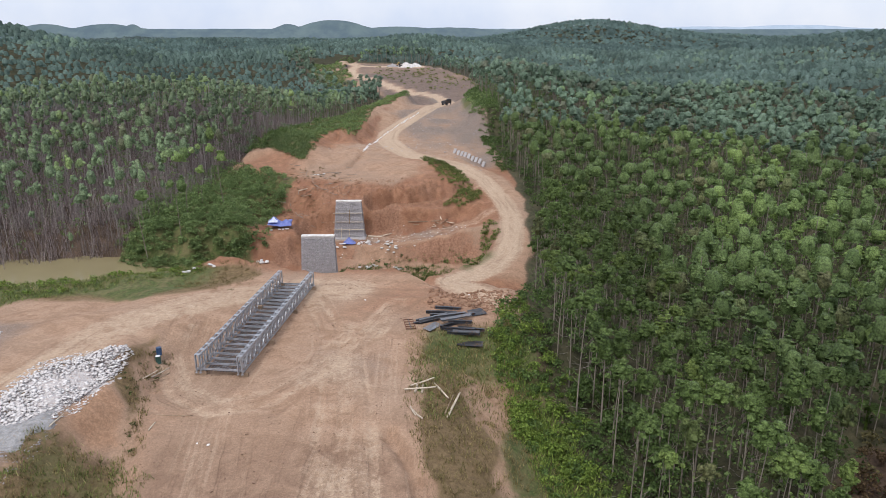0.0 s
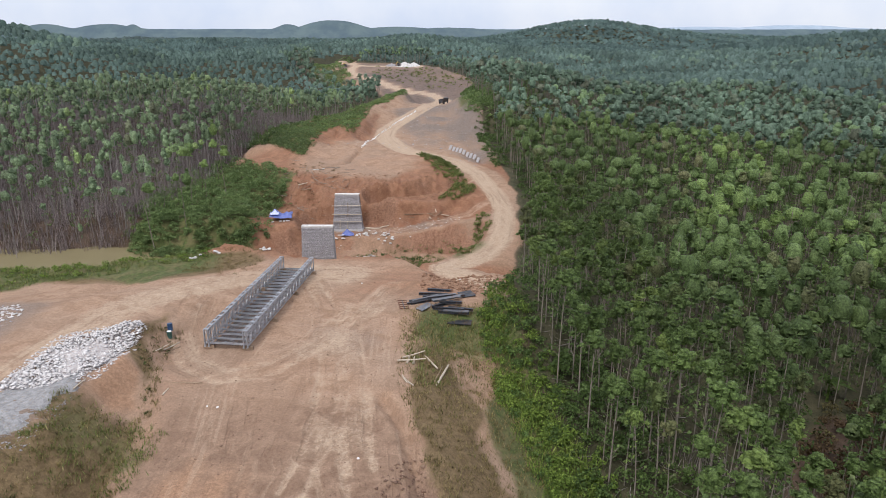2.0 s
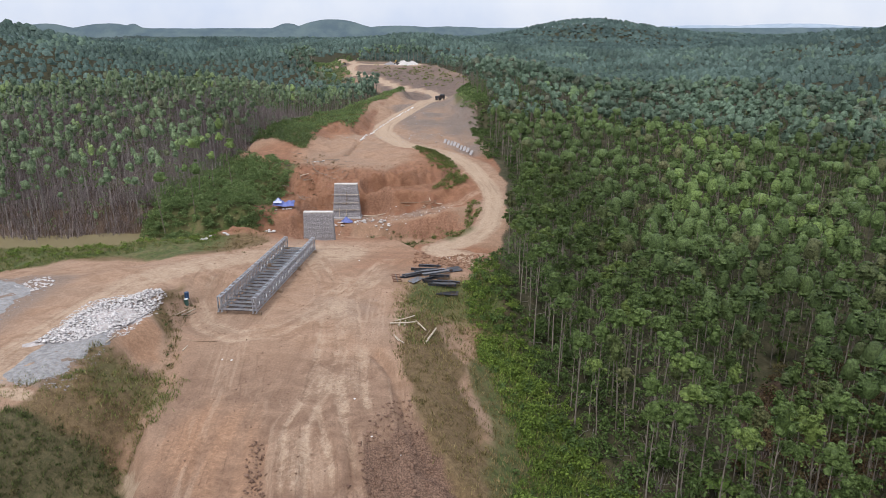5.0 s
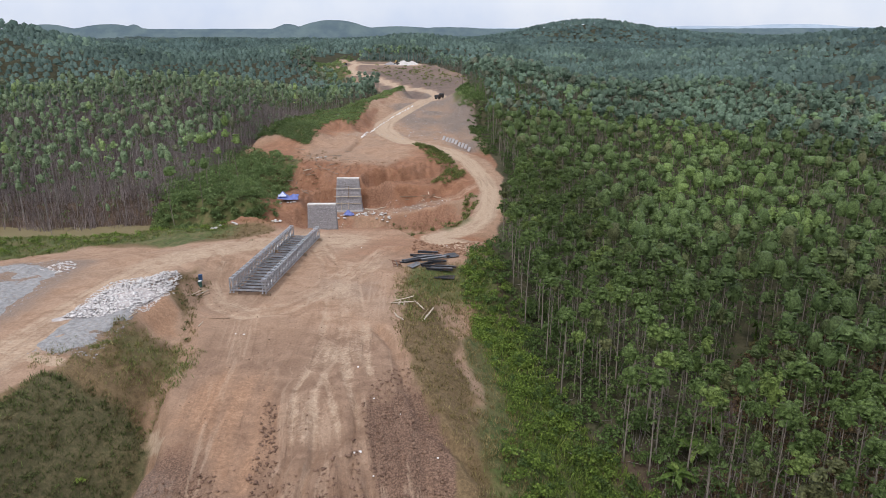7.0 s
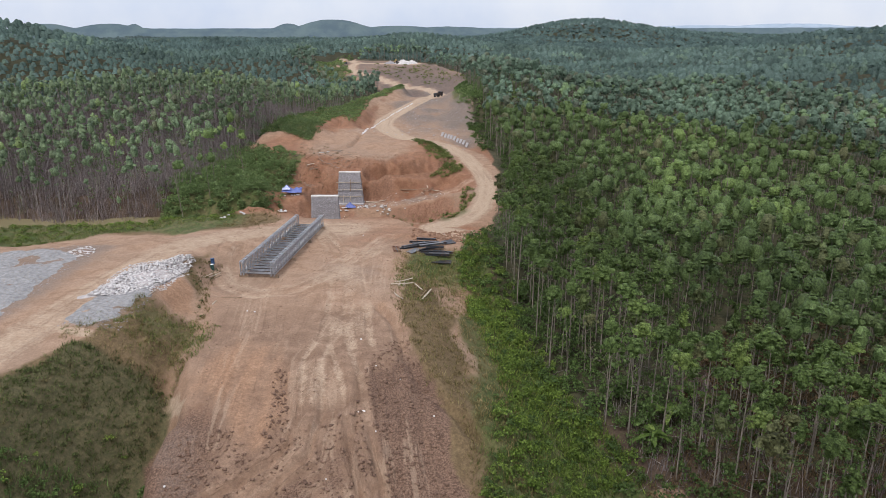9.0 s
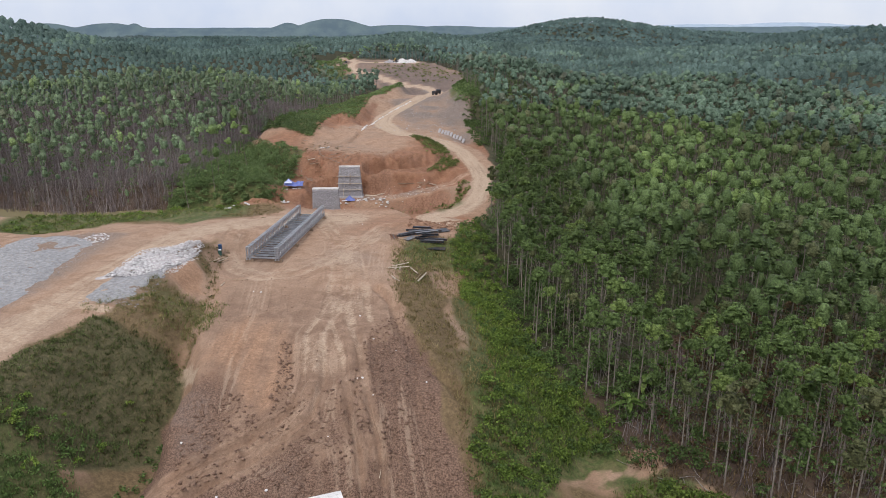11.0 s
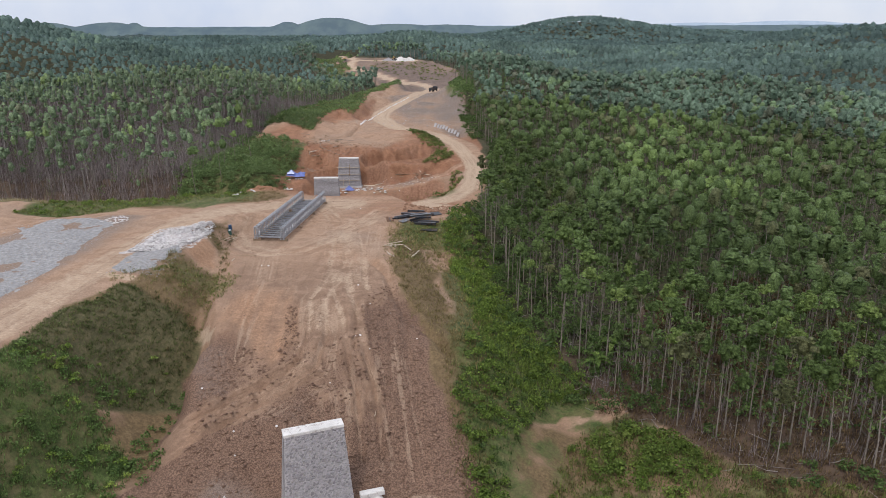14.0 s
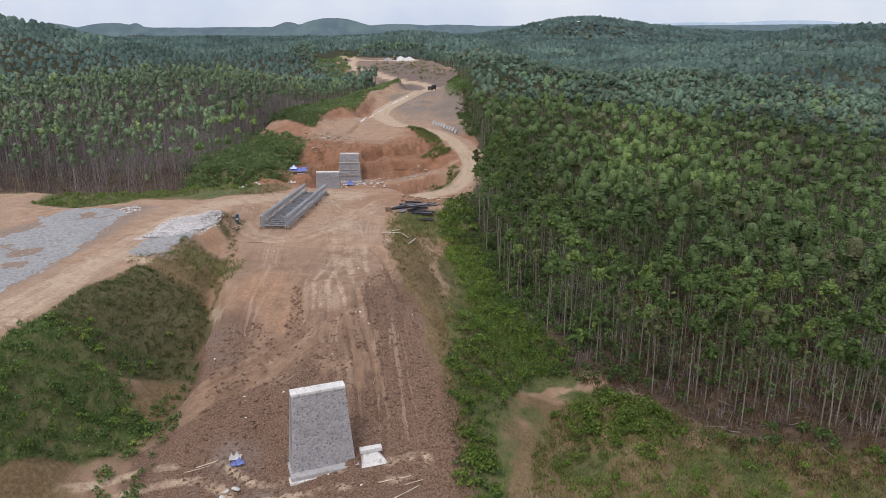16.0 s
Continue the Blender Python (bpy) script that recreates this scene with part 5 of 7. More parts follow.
sow("thicket", [THICKET], 0.55, tall, 0.35, 0.95, 0.0, 0.85, M_THICKET, "tall dark green thicket below the cut slope", "shrubs")
sow("thicket", [[(-60, 90), (-52, 86.5), (-44, 83), (-36, 88), (-36, 96), (-52, 98), (-60, 97)]], 0.5, coarse, 0.6, 1.4, 0.2, 0.95, M_THICKET, "fresh green scrub spilling down to the pond", "shrubs", 0.5)
sow("thicket", [THICKET], 0.32, coarse, 0.5, 1.2, 0.2, 0.95, M_THICKET, "green scrub at the foot of the thicket", "shrubs", 1.5)
sow("shrubs", [KNOLL_TOP], 1.1, small, 0.7, 1.9, 0.3, 0.97, M_THICKET, "bright green scrub on top of the cut bank", "shrubs")
sow("shrubs", [MOUND_SIDE, *SPURS], 2.0, small, 0.6, 1.9, 0.15, 0.8, M_GRASS, "dark green scrub on the side of the earth mound", "shrubs")
sow("shrubs", [[(15.5, 128), (20, 128), (19, 190), (16, 245), (9.5, 245), (13, 190), (14, 142)], [(-55, 150), (-51, 135), (-47, 137), (-48, 158), (-40, 171), (-46, 178)]], 0.55, small, 0.8, 2.6, 0.1, 0.9, M_BUSH, "green scrub along the edge of the woods", "shrubs", 1.5)
sow("shrubs", [HILL_GREEN], 0.5, small, 0.8, 2.4, 0.3, 0.97, M_THICKET, "olive and yellow-green scrub on the hillside above the road", "shrubs", 4)
sow("shrubs", [[(-50, 385), (-10, 385), (12, 345), (18, 300), (4, 275), (-16, 290), (-42, 330)]], 0.045, small, 0.8, 2.6, 0.0, 0.9, M_GRASS, "sparse dry brush on the brown slope below the far yard", "shrubs")
sow("shrubs", [FAR_SCRUB, [(-98, 436), (-94, 474), (-64, 476), (-68, 440), (-75, 444), (-75, 466), (-85, 466), (-86, 440)]], 0.2, small, 1.2, 3.2, 0.2, 0.97, M_THICKET, "yellow-green young scrub on the slope beside the far road", "shrubs", 3)
# dead twigs and dry undergrowth that fill the bare stand
M_TWIG = leafy("dry_grey_twigs", (0.14, 0.112, 0.108), (0.29, 0.24, 0.235), (0.13, 0.14, 0.075), (0.10, 0.07, 0.06), spec=0.1, rough_=0.9)


def twig_arrays(count, h, spread, rng):
    """A bush of thin upright dead twigs: slim blades that lean apart."""
    a = rng.uniform(0, 6.28, count)
    b0 = rng.normal(0, spread, (count, 2))
    l = h * rng.uniform(0.5, 1.2, count)
    tip = b0 + np.stack([np.cos(a), np.sin(a)], 1) * (l * rng.uniform(0.1, 0.45, count))[:, None]
    px, py = -np.sin(a) * 0.07, np.cos(a) * 0.07
    v = np.stack([np.stack([b0[:, 0] - px, b0[:, 1] - py, a * 0], 1), np.stack([b0[:, 0] + px, b0[:, 1] + py, a * 0], 1), np.stack([tip[:, 0], tip[:, 1], l], 1)], 1).reshape(-1, 3)
    return v, np.arange(count * 3).reshape(-1, 3)


twigs = [twig_arrays(12, 4.4, 0.8, rng) for _ in range(6)]
ux, uy = scatter(-135, -40, 84, 190, 1.25, 0.6, rng)
keep = (area_sd(ux, uy, CLEAR) > 0.2) & in_view(ux, uy, 4) & (rng.uniform(0, 1, len(ux)) < 0.8)
joined("dead_brush", twigs, ux[keep], uy[keep], zat(ux[keep], uy[keep]) - 0.1, rng.uniform(0.4, 1.35, keep.sum()), rng.uniform(0, 0.95, keep.sum()), M_TWIG, "grey-brown dead twigs and dry brush between the bare trunks", "undergrowth")
ux, uy = scatter(22, 64, -2, 46, 1.6, 0.8, rng)
q = area_sd(ux, uy, CLEAR)
keep = (q > 0.0) & (uy + 0.35 * (ux - 25) < 34) & (rng.uniform(0, 1, len(ux)) < 0.6)
joined("dead_brush", twigs, ux[keep], uy[keep], zat(ux[keep], uy[keep]) - 0.1, rng.uniform(0.25, 0.8, keep.sum()), rng.uniform(0, 0.95, keep.sum()), M_TWIG, "dry brown brush on the plantation floor", "undergrowth")
# brush at the foot of the stand behind the cut
ux, uy = scatter(-75, -22, 118, 265, 2.3, 1.1, rng)
q = area_sd(ux, uy, CLEAR)
keep = (q > -0.5) & (q < 7) & (rng.uniform(0, 1, len(ux)) < 0.75)
joined("undergrowth", coarse, ux[keep], uy[keep], zat(ux[keep], uy[keep]) - 0.1, rng.uniform(0.7, 1.9, keep.sum()), rng.uniform(0.0, 0.8, keep.sum()), M_LEAF_HAZY, "grey-green brush at the foot of the plantation", "undergrowth")
# undergrowth inside the forest edge
ux, uy = scatter(6, 60, -9, 130, 1.7, 0.8, rng)
q = area_sd(ux, uy, CLEAR)
keep = (q > -3) & (q < 9) & (rng.uniform(0, 1, len(ux)) < np.where(uy > 12, 0.75, 0.22)) & (area_sd(ux, uy, [(8, 95), (8, 60), (13, 66), (17, 84), (18.5, 101), (18.5, 126), (10, 130)]) > 0.5)
joined("undergrowth", broad, ux[keep], uy[keep], zat(ux[keep], uy[keep]) - 0.1, rng.uniform(0.6, 1.5, keep.sum()), rng.uniform(0.1, 0.85, keep.sum()), M_BUSH, "leafy green undergrowth beneath the first trees", "undergrowth")


def tuft_arrays(blades, h, spread, rng):
    a = rng.uniform(0, 6.28, blades)
    b0 = rng.normal(0, spread, (blades, 2))
    l = h * rng.uniform(0.6, 1.3, blades)
    tip = b0 + np.stack([np.cos(a), np.sin(a)], 1) * (l * rng.uniform(0.2, 0.9, blades))[:, None]
    w = 0.05 * h / 0.5
    px, py = -np.sin(a) * w, np.cos(a) * w
    v = np.stack([np.stack([b0[:, 0] - px, b0[:, 1] - py, a * 0], 1), np.stack([b0[:, 0] + px, b0[:, 1] + py, a * 0], 1), np.stack([tip[:, 0], tip[:, 1], l], 1)], 1).reshape(-1, 3)
    return v, np.arange(blades * 3).reshape(-1, 3)


tufts = [tuft_arrays(9, 0.42, 0.22, rng) for _ in range(6)]
SLOPE_R = [(-3.5, 52), (-3.8, 40), (-1.8, 33), (0, 28), (2.2, 22), (5, 16), (9, 18), (12, 24), (11, 34), (9, 44), (8, 54)]
DRY_WOOD = [(22, 15), (26, 8), (38, -1), (54, -10), (64, 0), (58, 18), (40, 24), (28, 20)]
DARK = [(-38, 9), (-37, 17), (-33.5, 23.5), (-27, 23.5), (-25, 21.5), (-25.5, 12), (-30, 9)]
sow("grass", [SLOPE_R], 3.4, tufts, 0.5, 1.3, 0.0, 1.0, M_GRASS_DRY, "rough green and straw-coloured grass on the bank", "grass", 0.5)
sow("grass", [[(5, 17), (9, 19), (13, 15), (10, 6), (8, 0), (6.8, 4), (6, 10)]], 4.0, tufts, 0.5, 1.3, 0.0, 0.97, M_GRASS_DRY, "straw-brown grass on the lower bank", "grass", 0.6)
sow("grass", [[(5.5, 15), (9, 19), (13, 15), (10, 6), (8, 0)]], 1.8, tufts, 0.6, 1.4, 0.1, 0.97, M_GRASS, "olive grass on the lower bank", "grass", 0.6)
sow("grass", [STRIP_L], 3.4, tufts, 0.6, 1.4, 0.1, 0.97, M_GRASS, "green grass strip between road and pond", "grass", 0.5)
sow("grass", [GREEN_BANK], 5.0, tufts, 0.5, 1.2, 0.1, 0.97, M_GRASS, "olive-green grass on the ditch bank", "grass", 0.8)
sow("grass", [GREEN_BANK, [(-36, 25.5), (-31, 24.5), (-24, 21.5), (-23.5, 25), (-29, 26.5), (-33, 28)]], 2.6, tufts, 0.4, 1.1, 0.0, 0.97, M_GRASS_DRY, "straw-coloured grass on the ditch bank", "grass", 1.2)
sow("grass", [DITCH], 5.0, tufts, 0.5, 1.2, 0.0, 0.9, M_GRASS_DRY, "dry brown grass along the ditch", "grass")
M_FERN = leafy("dark_fern", (0.046, 0.060, 0.020), (0.108, 0.124, 0.044), (0.14, 0.17, 0.05), (0.15, 0.10, 0.055), spec=0.2, rough_=0.75)
sow("shrubs", [DITCH], 0.8, small, 0.25, 0.7, 0.0, 0.9, M_FERN, "dark olive shrubs along the ditch", "shrubs")
sow("grass", [[(-3.4, 45), (-0.6, 50.5), (4.4, 49.8), (5.8, 44), (0.5, 38), (-2, 37)]], 4.0, tufts, 0.5, 1.3, 0.3, 0.97, M_GRASS, "yellow-green grass at the pad's edge", "grass")
sow("grass", [[(-37, 27), (-30, 25.5), (-24, 21.5), (-23.5, 25), (-27, 28), (-31, 29)]], 3.0, tufts, 0.4, 1.0, 0.1, 0.95, M_GRASS, "olive grass over the spoil above the ferns", "grass", 1.0)
sow("grass", [[(-35, 61), (-29, 60), (-25.5, 63), (-26, 69), (-32, 69.5)]], 2.4, tufts, 0.4, 1.1, 0.0, 0.9, M_GRASS_DRY, "dry olive grass on the road shoulder", "grass", 0.8)
sow("grass", [[(8, 44), (9.5, 36), (11, 29), (14, 21), (18.5, 15), (23.5, 15.5), (20, 22), (15.5, 31), (12, 41)]], 3.6, tufts, 1.0, 2.3, 0.2, 0.97, M_GRASS_FRESH, "tall bright green grass at the forest edge", "grass")
sow("ferns", [DARK], 9.0, tufts, 0.45, 1.1, 0.0, 0.9, M_FERN, "dark olive ferns matting the roadside mound", "ferns", 0.3)
sow("ferns", [DARK], 1.6, small, 0.3, 0.8, 0.0, 0.85, M_FERN, "dark olive low scrub on the roadside mound", "ferns")
sow("grass", [WEEDS], 2.2, tufts, 0.6, 1.3, 0.0, 1.0, M_GRASS_DRY, "straw-brown dry grass in the hollow by the path", "grass")
sow("grass", [WEEDS], 2.4, tufts, 0.6, 1.4, 0.0, 1.0, M_GRASS, "yellow-green rough grass in the hollow by the path", "grass")
sow("grass", [[(5, 50), (8, 56), (9.5, 50), (10.5, 40), (12, 30), (14.5, 22), (18.5, 16), (14, 10.5), (11, 18), (9, 26), (7.5, 36)]], 6.0, tufts, 0.7, 1.6, 0.1, 0.97, M_GRASS_FRESH, "bright yellow-green tall grass beside the gully", "grass")
sow("grass", [WEEDS, HUMP], 2.0, tufts, 0.6, 1.4, 0.1, 0.97, M_GRASS_FRESH, "fresh green grass in the hollow by the path", "grass")
sow("grass", [BELT, FRONT_LEFT, FRONT_LEFT], 3.4, tufts, 0.6, 1.3, 0.2, 0.84, M_BUSH, "tall green grass among the shrubs", "grass")
sow("grass", [KNOLL_TOP, [(-13, 84), (3, 75), (8, 80), (5, 90), (-8, 90)]], 1.0, tufts, 0.8, 1.6, 0.2, 0.9, M_GRASS, "green grass on the ravine floor and bank top", "grass")

M_DRYLEAF = leafy("dry_brown_leaves", (0.085, 0.055, 0.032), (0.20, 0.14, 0.075), (0.15, 0.15, 0.06), (0.12, 0.07, 0.045), spec=0.15, rough_=0.8)
sow("undergrowth", [DRY_WOOD], 0.3, small, 0.5, 1.3, 0.0, 0.95, M_DRYLEAF, "dry brown bushes under the plantation trees", "undergrowth")
DRY_FLOOR = [(30, 26), (38, 20), (60, 16), (70, 34), (58, 46), (46, 44), (38, 37)]
sow("shrubs", [[(-36, 111), (-33, 104.5), (-27, 106), (-23, 113), (-27, 121), (-34, 122)]], 0.35, small, 0.3, 0.9, 0.0, 0.9, M_DRYLEAF, "brown dying brush on the cut ground", "brush", 1.0)
sow("undergrowth", [DRY_FLOOR], 0.45, broad, 0.5, 1.5, 0.0, 0.95, M_DRYLEAF, "tangled brown and olive brush on the plantation floor", "undergrowth")
sow("undergrowth", [DRY_WOOD], 3.0, tufts, 0.7, 1.7, 0.0, 0.95, M_DRYLEAF, "dry brown ferns and saplings under the plantation trees", "undergrowth")
sow("grass", [[(-21, 89), (-8, 87), (6, 85), (7, 89), (1, 93.5), (-11, 93.5)]], 1.6, tufts, 0.8, 1.8, 0.0, 0.9, M_GRASS, "olive and straw-coloured grass on the near ravine bank", "grass", 1.0)
sow("shrubs", [[(-21, 89), (-8, 87), (6, 85), (7, 89), (1, 93.5), (-11, 93.5)]], 0.35, small, 0.6, 1.4, 0.0, 0.9, M_BUSH, "low olive scrub on the near ravine bank", "shrubs")


def banana(x, y, s, yaw):
    t = thing("banana_plant", stand(x, y, - 0.1) @ pose(0, 0, 0, 0, 0, yaw) @ Matrix.Scale(1.2 * s, 4), "wild banana plant with long arching green leaves", "banana plant", "banana plants in the gully")
    tv, tf = tube([(0, 0, 0), (0.05, 0, 1.0), (0.08, 0.02, 2.0)], [0.16, 0.13, 0.08], 7)
    o = new("stem", mesh_np("stem", tv, tf, M_BUSH_T, True))
    o.parent = t
    for k in range(8):
        a, up = k * 2.4 + rng.uniform(-0.3, 0.3), rng.uniform(0.5, 1.25)
        v, f = [], []
        for j in range(7):
            u = j / 6
            d = 2.3 * u * math.cos(up) + 0.5 * u * u
            z = 1.9 + 2.3 * u * math.sin(up) - 1.5 * u * u
            w = 0.34 * math.sin(math.pi * min(1, 0.08 + 0.92 * u)) ** 0.6 if u < 1 else 0.02
            for sd, dz in ((-1, 0.10), (0, 0), (1, 0.10)):
                v.append((math.cos(a) * d - math.sin(a) * w * sd, math.sin(a) * d + math.cos(a) * w * sd, z + dz * w))
            if j:
                o_ = (j - 1) * 3
                f += [(o_, o_ + 1, o_ + 4, o_ + 3), (o_ + 1, o_ + 2, o_ + 5, o_ + 4)]
        o = new("leaf", mesh_np("leaf", v, f, M_BUSH_T, True))
        o.parent = t


for x, y, s, yaw in ((32, 37, 1.15, 20), (46, 45, 1.2, 80), (30.5, 25, 1.1, 150), (24.5, 19.5, 0.9, 200), (27, 22, 1.0, 290), (33.5, 35.5, 0.9, 40)):
    banana(x, y, s, yaw)


# ---------------------------------------------------------------- building blocks
def box(bm, cx, cy, cz, sx, sy, sz, m=None):
    """A box added to bm, centred, optionally turned by a matrix."""
    mat = (m or Matrix()) @ Matrix.Translation((cx, cy, cz)) @ Matrix.Diagonal((sx, sy, sz, 1))
    return bmesh.ops.create_cube(bm, size=1, matrix=mat)["verts"]


def bar(bm, p, q, w, h=None):
    """A straight bar of rectangular section from p to q."""
    p, q = Vector(p), Vector(q)
    m = Matrix.Translation((p + q) / 2) @ (q - p).to_track_quat("Z", "Y").to_matrix().to_4x4() @ Matrix.Diagonal((w, h or w, (q - p).length, 1))
    return bmesh.ops.create_cube(bm, size=1, matrix=m)["verts"]


def rod(bm, p, q, r0, r1=None, sides=8):
    p, q = Vector(p), Vector(q)
    m = Matrix.Translation((p + q) / 2) @ (q - p).to_track_quat("Z", "Y").to_matrix().to_4x4()
    return bmesh.ops.create_cone(bm, cap_ends=True, segments=sides, radius1=r0, radius2=r0 if r1 is None else r1, depth=(q - p).length, matrix=m)["verts"]


def rock_mesh(name, mat, rng, flat=0.7, jag=0.28, sub=1):
    bm = bmesh.new()
    bmesh.ops.create_icosphere(bm, subdivisions=sub, radius=0.5)
    for v in bm.verts:
        v.co *= 1 + rng.uniform(-jag, jag)
        v.co.z *= flat
    me = bpy.data.meshes.new(name)
    bm.to_mesh(me)
    bm.free()
    me.materials.append(mat)
    return me


def rock_arrays(rng, flat=0.7, jag=0.3):
    """An eight-sided lump."""
    v = np.array([(1, 0, 0), (-1, 0, 0), (0, 1, 0), (0, -1, 0), (0, 0, 1), (0, 0, -1)], float) * 0.5
    v = v * (1 + rng.uniform(-jag, jag, (6, 1))) + rng.normal(0, 0.1, (6, 3))
    v[:, 2] *= flat
    f = np.array([(0, 2, 4), (2, 1, 4), (1, 3, 4), (3, 0, 4), (2, 0, 5), (1, 2, 5), (3, 1, 5), (0, 3, 5)])
    return v, f


def tone_material(name, dark, light, roughness=0.9, scale=6):
    """Loose stones and clods: each lump its own tone."""
    mat, nt, b, geo = fresh(name, roughness, 0, 0.25)
    f = math_node(nt, "MULTIPLY_ADD", geo.outputs["Random Per Island"], 0.7, math_node(nt, "MULTIPLY", noise_node(nt, scale, 4, 0.6, geo.outputs["Position"]), 0.4))
    nt.links.new(ramp_mix(nt, f, dark, light), b.inputs["Base Color"])
    bumped(nt, b, noise_node(nt, scale * 3, 3, 0.6, geo.outputs["Position"]), 0.6, 0.03)
    return mat


M_CLOD = tone_material("red_brown_clods", (0.115, 0.066, 0.047), (0.26, 0.162, 0.113))
M_CLOD_RED = tone_material("pale_red_clods", (0.165, 0.085, 0.053), (0.33, 0.195, 0.128))
M_LIME = tone_material("white_limestone", (0.44, 0.39, 0.375), (0.70, 0.665, 0.65), 0.85)
M_STONE = surface("river_stone", (0.22, 0.204, 0.210), (0.34, 0.318, 0.326), 1.5, 9, 0.85, 0, 0.03, vary=0.3)
M_STONES = tone_material("river_stones_joined", (0.25, 0.232, 0.240), (0.40, 0.375, 0.385), 0.85)
M_MORTAR_PALE = surface("pale_grey_mortar", (0.30, 0.278, 0.275), (0.44, 0.412, 0.41), 0.9, 7, 0.95, 0, 0.02, (0.27, 0.245, 0.225))
M_MORTAR = surface("grey_mortar", (0.25, 0.234, 0.242), (0.36, 0.338, 0.346), 0.9, 7, 0.95, 0, 0.02, (0.24, 0.21, 0.19))
M_CONCRETE = surface("pale_concrete", (0.46, 0.43, 0.41), (0.68, 0.645, 0.62), 0.8, 8, 0.9, 0, 0.012, (0.36, 0.32, 0.29))
M_STEEL = surface("galvanised_steel", (0.29, 0.295, 0.32), (0.49, 0.495, 0.525), 0.9, 10, 0.5, 0.55, 0.003, (0.25, 0.24, 0.24))
M_DARKSTEEL = surface("dark_painted_steel", (0.028, 0.03, 0.036), (0.085, 0.09, 0.105), 0.8, 8, 0.45, 0.3, 0.004, (0.16, 0.10, 0.07), vary=0.3)
M_GREYSTEEL = surface("worn_grey_steel", (0.10, 0.105, 0.12), (0.22, 0.225, 0.245), 0.8, 8, 0.5, 0.4, 0.004, (0.17, 0.12, 0.09), vary=0.25)
M_RUST = surface("rusty_steel", (0.10, 0.045, 0.03), (0.24, 0.12, 0.08), 1.5, 9, 0.8, 0.2, 0.004)
M_WOOD = surface("bleached_wood", (0.34, 0.27, 0.20), (0.62, 0.53, 0.43), 1.2, 14, 0.85, 0, 0.01, vary=0.2)
M_WOODBROWN = surface("weathered_timber", (0.16, 0.105, 0.07), (0.36, 0.26, 0.18), 1.2, 14, 0.85, 0, 0.01, vary=0.25)
M_BLUE = surface("blue_tarpaulin", (0.05, 0.075, 0.27), (0.17, 0.20, 0.44), 1.1, 6, 0.45, 0, 0.02, spec=0.5)
M_LILAC = surface("faded_tarpaulin", (0.40, 0.42, 0.62), (0.62, 0.64, 0.80), 1.1, 6, 0.5, 0, 0.02, spec=0.4)
M_SACK = surface("white_woven_sack", (0.36, 0.335, 0.32), (0.62, 0.595, 0.58), 2.0, 14, 0.8, 0, 0.02, (0.45, 0.36, 0.29), vary=0.1)
M_DRUM = surface("blue_drum_paint", (0.02, 0.045, 0.10), (0.05, 0.10, 0.20), 2, 12, 0.4, 0.1, 0.003)
M_DRUMG = surface("green_drum_paint", (0.03, 0.07, 0.06), (0.06, 0.12, 0.10), 2, 12, 0.4, 0.1, 0.003)
M_WHITE = surface("white_paint", (0.62, 0.62, 0.62), (0.80, 0.80, 0.80), 2, 12, 0.5, 0, 0.002)
M_GREYBED = surface("blue_grey_crushed_stone", (0.15, 0.146, 0.148), (0.37, 0.357, 0.355), 1.7, 7, 0.9, 0, 0.15, (0.27, 0.225, 0.19))
M_TYRE = surface("black_rubber", (0.012, 0.012, 0.013), (0.03, 0.03, 0.03), 4, 20, 0.8, 0, 0.005)
M_YELLOW = surface("faded_yellow_paint", (0.36, 0.24, 0.05), (0.50, 0.36, 0.10), 2, 10, 0.5, 0, 0.003)
M_GLASS, gl_nt, gl_b, gl_g = fresh("cab_glass", 0.05, 0.0, 0.6)
gl_b.inputs["Base Color"].default_value = (0.03, 0.035, 0.04, 1)


# ---------------------------------------------------------------- crushed stone beds beside the haul road
def bed(name, poly, lift, mat, label):
    xs, ys = [p[0] for p in poly], [p[1] for p in poly]
    ax, ay = np.arange(min(xs) - 1, max(xs) + 1, 0.45), np.arange(min(ys) - 1, max(ys) + 1, 0.45)
    X, Y = np.meshgrid(ax, ay)
    x, y = X.ravel(), Y.ravel()
    sd = area_sd(x, y, poly) + 1.5 * fbm(x, y, 4.5, 4, 26) + 1.2 * fbm(x, y, 1.5, 2, 29)
    z = zat(x, y) + lift * sstep(0.2, -2.0, sd) * (1 + 0.9 * fbm(x, y, 3, 3, 27)) - 0.35 * sstep(-0.6, 1.4, sd) + (0.1 + 0.35 * sstep(0, -2, sd)) * fbm(x * 0.6, y, 2.0, 4, 28)
    n = len(ax)
    q = (np.arange(len(ay) - 1)[:, None] * n + np.arange(n - 1)[None]).ravel()
    f = np.stack([q, q + 1, q + n + 1, q + n], 1)
    f = f[(sd[f] < 1.2).any(1)]
    ob = new(name, mesh_np(name, np.stack(world(x, y, z), 1), f, mat, True))
    return tagged(ob, label, "gravel", kind="structure")


bed("gravel_bed", [(-62, 34), (-58, 38.5), (-61, 42.5), (-57.5, 47), (-52, 48), (-47.5, 45.5), (-46, 36), (-45.8, 22), (-46.5, 12), (-47.5, 0), (-64, 0)], 0.16, M_GREYBED, "blue-grey crushed stone spread flat beside the haul road")
bed("gravel_bed", [(-37.2, 28), (-34.5, 26.3), (-31.8, 28.5), (-31, 33), (-32.3, 36), (-36.6, 35.5), (-37.6, 32)], 0.2, M_GREYBED, "blue-grey crushed stone patch on the road shoulder")


